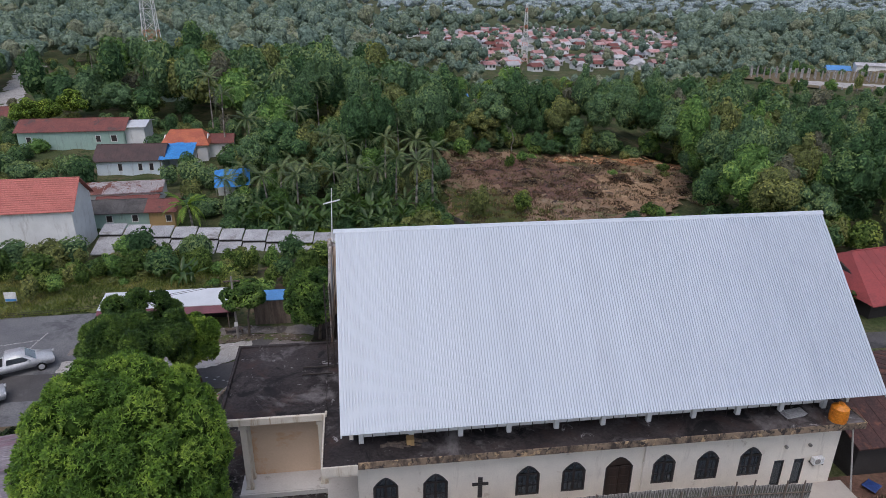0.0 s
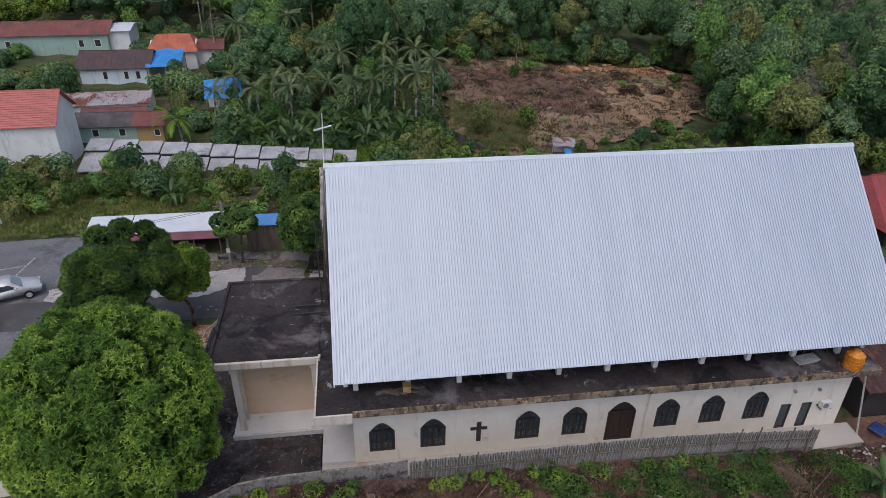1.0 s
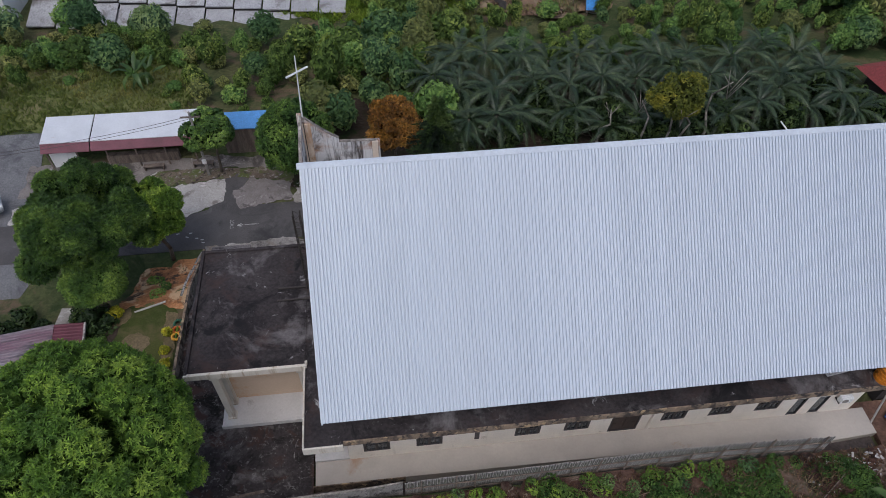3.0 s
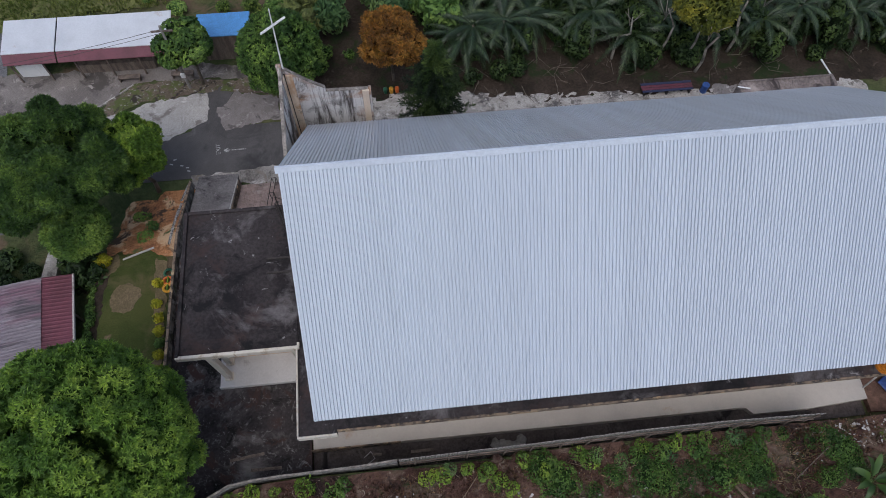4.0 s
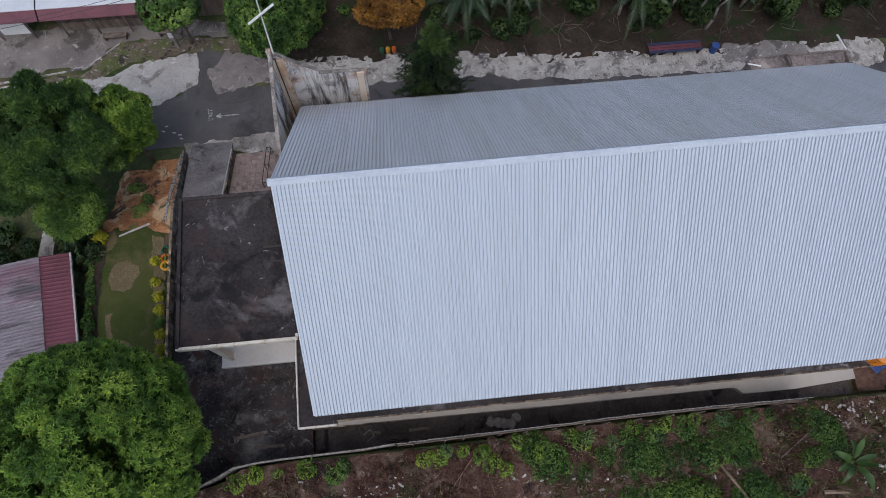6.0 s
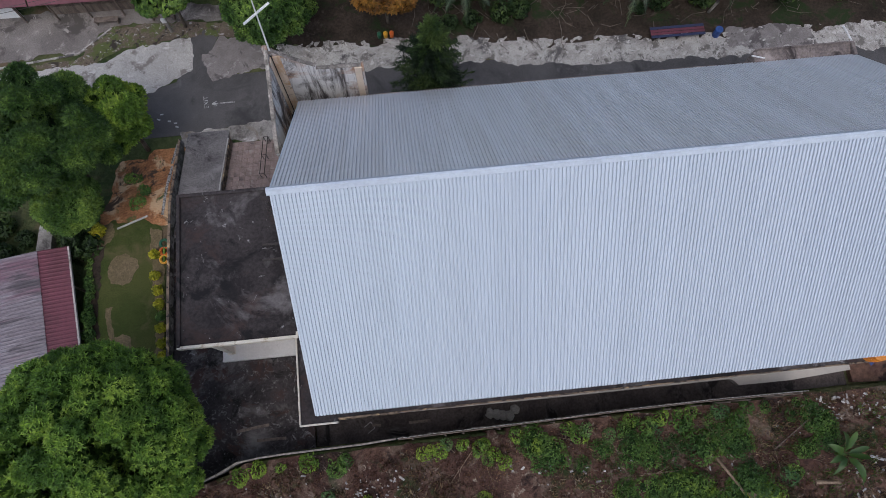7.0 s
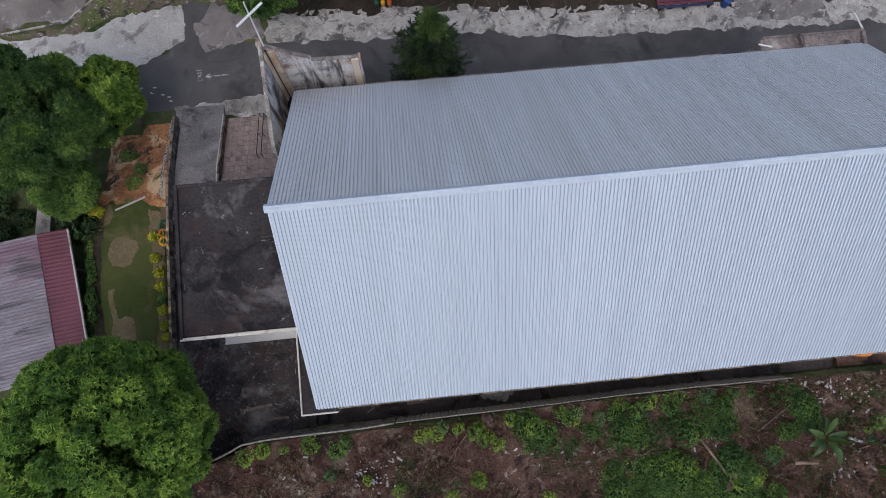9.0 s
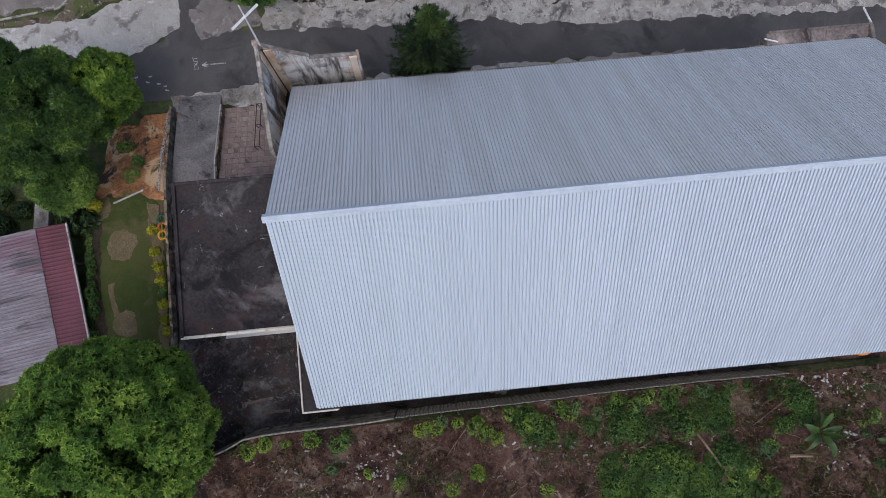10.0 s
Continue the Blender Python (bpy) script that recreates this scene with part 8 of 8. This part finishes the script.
def bank_things():
    f = thing("fallen_banana_stem", (20.2, 30.5, gz(20.2, 30.5) + 0.25), "fallen pale banana stem with withered yellow leaves on the bank", "banana stem")
    bm = bmesh.new()
    tube(bm, (0, 0, 0), (0.85, -1.5, 0.12), 0.09, 0.07, 8)
    tube(bm, (0.85, -1.5, 0.12), (1.6, -2.9, 0.0), 0.07, 0.04, 8)
    part("stem", bm, M["litter_brown"], f, smooth=True)
    for k, (a, c) in enumerate(((-62, "leaf_gold"), (-25, "leaf_dry"), (-100, "leaf_dry"), (-45, "leaf_gold"))):
        lf = part("leaf", banana_leaf(1.6, 0.34, 0.75, M[c], 60 + k), None, f, loc=(0.9 + 0.15 * k, -1.6 - 0.3 * k, 0.1), rot=(12 * k - 20, 10, a))
        lf.scale = (0.8, 0.8, 0.5)
    st = thing("long_stick", (24.7, 31.2, gz(24.7, 31.2) + 0.2), "long straight pale stick lying on the bank", "stick")
    part("stick", tube(bmesh.new(), (-1.06, -0.66, 0), (1.06, 0.66, 0.12), 0.03, 0.02, 6), M["wood"], st)
    pp = thing("pipe_piece", (29.2, 29.5, gz(29.2, 29.5) + 0.12), "short pale grey pipe lying on the bank", "pipe")
    part("pipe", tube(bmesh.new(), (-0.4, 0.15, 0), (0.4, -0.15, 0), 0.08, seg=10), M["grey_sheet"], pp)
    bd = thing("old_log", (26.1, 28.6, gz(26.1, 28.6) + 0.12), "split pale log lying on the bank", "log")
    part("log", tube(bmesh.new(), (-0.65, 0.05, 0), (0.65, -0.1, 0.05), 0.13, 0.09, 7), M["litter_brown"], bd)
    fr = thing("steel_frame", (1.75, 33.95, -0.84), "bent thin steel frame lying in the drain", "steel frame", 30)
    for pa, pb in (((-0.25, -0.2, 0.02), (0.25, -0.2, 0.25)), ((0.25, -0.2, 0.25), (0.25, 0.22, 0.25)), ((0.25, 0.22, 0.25), (-0.2, 0.2, 0.02))):
        part("rod", tube(bmesh.new(), pa, pb, 0.022, seg=6), M["pale_concrete"], fr)
    g = random.Random(77)
    for k in range(5):
        lump = thing("concrete_lump", (8.6 + 0.35 * k, 33.85 + g.uniform(-0.15, 0.25), -0.84), "broken concrete lump in the drain", "rubble", g.uniform(0, 90), "lumps in the drain")
        bm = bmesh.new()
        bmesh.ops.create_icosphere(bm, subdivisions=2, radius=0.3)
        for v in bm.verts:
            v.co *= g.uniform(0.75, 1.15)
            v.co.z = v.co.z * 0.6 + 0.1
        part("lump", bm, M["concrete"], lump)
    bits = [bm_mesh("scrap", box_bm(-0.06 * a, 0.06 * a, -0.04, 0.04, 0, 0.03, 0.008), M["litter_pale"]) for a in (1, 1.8, 0.6)]
    for x0, x1, y0, y1, n in ((0.5, 3.6, 29.6, 31.6, 46), (-5, 0, 28, 31.5, 22), (25.5, 29.5, 31.6, 33.1, 60), (27, 31, 27.5, 31, 26), (10, 15, 29.5, 32.2, 18), (17, 23, 29.5, 31.2, 20)):
        for k in range(n):
            x, y = g.gauss((x0 + x1) / 2, (x1 - x0) / 3.2), min(32.9, g.gauss((y0 + y1) / 2, (y1 - y0) / 3.2))
            ob = tagged(new("scrap", bits[k % 3]), "small pale scrap lying on the bank", "litter", "scraps on the bank")
            ob.matrix_world = pose(x, y, gz(x, y) + 0.14, g.uniform(-25, 25), g.uniform(-25, 25), g.uniform(0, 360)) @ Matrix.Diagonal((g.uniform(0.5, 1.5),) * 3 + (1,))
    for k in range(46):
        x, y = g.uniform(-4, 31), g.uniform(26, 32.5)
        ln = g.uniform(0.5, 1.6)
        tw = thing("dry_twig", (x, y, gz(x, y) + 0.15), "thin dry twig lying on the bank", "twig", g.uniform(0, 360), "twigs on the bank")
        bm = tube(bmesh.new(), (-ln / 2, 0, 0), (ln / 2, 0.06, 0.1), 0.014, 0.008, 5)
        tube(bm, (0, 0.02, 0.05), (ln * 0.3, 0.25, 0.15), 0.01, 0.005, 4)
        part("twig", bm, M["litter_brown"], tw)


bank_things()
for k, (x, y) in enumerate(((-11.6, 55.4), (-10.7, 55.4), (-9.8, 54.7), (-10.2, 54.9), (-9.7, 54.45), (-10.9, 55.1))):
    stripe(x, y, x + 0.22, y + 0.06 - 0.03 * k, 0.09, "scrap of worn white road paint")
for k, (x, y) in enumerate(((-11.2, 49.6), (-11.4, 48.6), (-12.2, 50.8))):
    t = thing("slope_weed", (x, y, gz(x, y) + 0.06), "dark green weed on the clay slope", "weed", group="weeds on the clay slope")
    v, f, ic = crown(np.random.default_rng(50 + k), 0.6, 0.22, 7, 150, 0.2, 0.07, 2, 0.8, 0.75, 0.3, 0.3, True)
    v[:, 2] += 0.15
    part("leaves", np_mesh("leaves", v, f, M["leaf_dark"]), None, t)


def fence_line():
    """Dark field fence at the edge of the clearing."""
    f = thing("field_fence", (15.2, 96.5, -5.6), "dark sheet fence at the edge of the clearing", "fence", rz=-64)
    for k in range(9):
        part("panel", box_bm(k * 1.1 - 1, k * 1.1 + 0.05, -0.03, 0.03, 0, 1.2), M["dark_sheet"], f)


fence_line()


def dead_trees():
    r = np.random.default_rng(44)
    for x, y, h in ((36.0, 146.5, 14.0), (30.5, 61.5, 6.5), (24.6, 61.0, 5.0), (27.5, 59.8, 5.5), (21.5, 61.5, 4.0), (33, 138, 5)):
        t = thing("bare_tree", (x, y, gz(x, y)), "bare pale-trunked tree with thin limbs", "tree")
        bm = trunk_bm(r, h, 0.09 + h * 0.008, 0.05, 5, h * 0.16, 0.25, 6)
        part("trunk", bm, M["pale_bark"], t, smooth=True)


dead_trees()

# ---- far town and works ----


def far_town():
    proto = []
    k = 0
    r = random.Random(12)
    cols = ["pink_roof", "grey_roof", "brick_roof", "pink_roof", "grey_roof"]
    for c in cols:
        t = thing("town_house", (0, 0, 0), "small white town house with a pale red roof" if c != "grey_roof" else "small white town house with a grey roof", "house", group="houses of the far town")
        a, b, h, rise = 3.5, 3.0, 2.9, 1.6
        part("wall", box_bm(-a, a, -b, b, -2, h), M["white_wall"], t)
        bm = prism([(-b - 0.6, h - 0.3), (b + 0.6, h - 0.3), (0, h + rise)], -a - 0.5, a + 0.5)
        bm.transform(Matrix(((0, 1, 0, 0), (1, 0, 0, 0), (0, 0, 1, 0), (0, 0, 0, 1))))
        part("roof", bm, M[c], t)
        for x in (-2.4, 0.2, 2.4):
            part("window", box_bm(x - 0.5, x + 0.5, -b - 0.04, -b + 0.02, 0.9, 2.2), M["shade"], t)
        proto.append(t)
    town = FIELDS[2]
    spots = []
    for row in range(24):
        y = 396 + row * 14
        x = 30 + r.uniform(0, 6)
        while x < 310:
            if inside(np.array([x]), np.array([y]), town)[0] and r.random() < 0.8:
                spots.append((x, y + r.uniform(-4, 4)))
            x += r.uniform(9, 16)
    for k in range(14):
        spots.append((-12 + k * 4.5 + r.uniform(-2, 2), 655 + r.uniform(-12, 12)))
    for k in range(10):
        spots.append((560 + k * 9 + r.uniform(-4, 4), 770 + r.uniform(-20, 20)))
    for i, (x, y) in enumerate(spots):
        z = gz(x, y)
        m = pose(x, y, z, 0, 0, r.choice((0, 0, 8, 90, -6)) + 12)
        if i < len(proto):
            proto[i].matrix_world = m
        else:
            copy_thing(proto[i % len(proto)], m)
    # meadows between
    drape("far_meadow", [(165, 610), (215, 600), (245, 640), (190, 660)], M["lawn"], 0.4, "pale green meadow near the town", "meadow", 6, 4, 51)
    drape("far_meadow", [(-6, 550), (30, 445), (48, 452), (18, 598), (-8, 598)], M["lawn"], 0.4, "bright green meadow in the woods", "meadow", 4, 3, 52)
    drape("village_track", [(-95, 198), (-88, 200), (-101, 238), (-116, 290), (-126, 288), (-109, 240)], M["pale_concrete"], 0.15, "pale village road between trees", "road", 1.5, 0.6, 53)


far_town()


def works():
    t = thing("construction_frame", (0, 0, 0), "unfinished concrete building of bare columns and a slab", "construction site")
    z = -8.0
    me = bm_mesh("column", box_bm(-0.19, 0.19, -0.19, 0.19, -2, 3.6), M["litter_pale"])
    rc = random.Random(83)
    for k in range(27):
        for dx, dy, dz, keep in ((158, 258, 0.8, 1.0), (161, 263, 0.3, 0.75)):
            if rc.random() < keep:
                ob = part("column", me, None, t, loc=(dx + k * 1.96 + rc.uniform(-0.2, 0.2), dy - k * 1.12, z + dz))
                ob.scale = (1, 1, rc.uniform(0.82, 1.12))
        if k > 8:
            part("column", me, None, t, loc=(145 + k * 1.96, 233 - k * 1.12, z - 1.6))
    part("slab", slab_poly([(166, 244), (218, 215), (210, 203), (158, 230)], z + 0.4, z + 1.0), M["pale_concrete"], t)
    h = house("works_hall", 221, 292, -25, 9, 7, 3.0, 1.4, "white_wall", "blue_paint", "white hall with a bright blue roof", over=0.6)
    house("works_hall", 233, 284, -25, 16, 7, 3.0, 0.8, "white_wall", "grey_roof", "long white hall with a pale roof", over=0.6)
    drape("works_yard", [(150, 262), (160, 225), (200, 205), (245, 260), (236, 300), (205, 290), (170, 270)], M["bare"], 0.3, "bare pale soil of the building site", "soil", 3, 2, 54)


works()
low = scatter(97, 105, 265, 155, 312, 8.6, keep_out=[[(152, 262), (156, 226), (212, 196), (222, 226), (180, 262)], [(208, 298), (206, 270), (240, 262), (252, 290), (240, 305)]])
low = low[inside(low[:, 0], low[:, 1], FIELDS[4])]
woods("works_scrub", low, SHRUBS, FOREST, "green scrub round the building site", 98, (0.7, 1.4))


def lattice_tower(x, y, h, w, label, paint):
    t = thing("lattice_tower", (x, y, gz(x, y)), label, "tower")
    lv = 14
    for i, (sx, sy) in enumerate(((-1, -1), (1, -1), (1, 1), (-1, 1))):
        part("leg", tube(bmesh.new(), (sx * w, sy * w, -1), (sx * w * 0.25, sy * w * 0.25, h), 0.14, 0.08, 5), M[paint], t)
    for k in range(lv):
        f0, f1 = 1 - 0.75 * k / lv, 1 - 0.75 * (k + 1) / lv
        z0, z1 = h * k / lv, h * (k + 1) / lv
        c = [(-1, -1), (1, -1), (1, 1), (-1, 1)]
        for i in range(4):
            a, b = c[i], c[(i + 1) % 4]
            col = M["red_plastic" if k % 4 == 0 else paint]
            part("brace", tube(bmesh.new(), (a[0] * w * f0, a[1] * w * f0, z0), (b[0] * w * f1, b[1] * w * f1, z1), 0.06, seg=4), col, t)
            part("brace", tube(bmesh.new(), (b[0] * w * f0, b[1] * w * f0, z0), (a[0] * w * f1, a[1] * w * f1, z1), 0.06, seg=4), col, t)
            part("ring_bar", tube(bmesh.new(), (a[0] * w * f1, a[1] * w * f1, z1), (b[0] * w * f1, b[1] * w * f1, z1), 0.05, seg=4), col, t)
    return t


lattice_tower(-61.5, 238.0, 46.0, 2.9, "tall red and white lattice telecom tower among trees", "white_paint")
lattice_tower(112.0, 440.0, 36.0, 2.0, "slim white lattice tower in the far town", "white_paint")
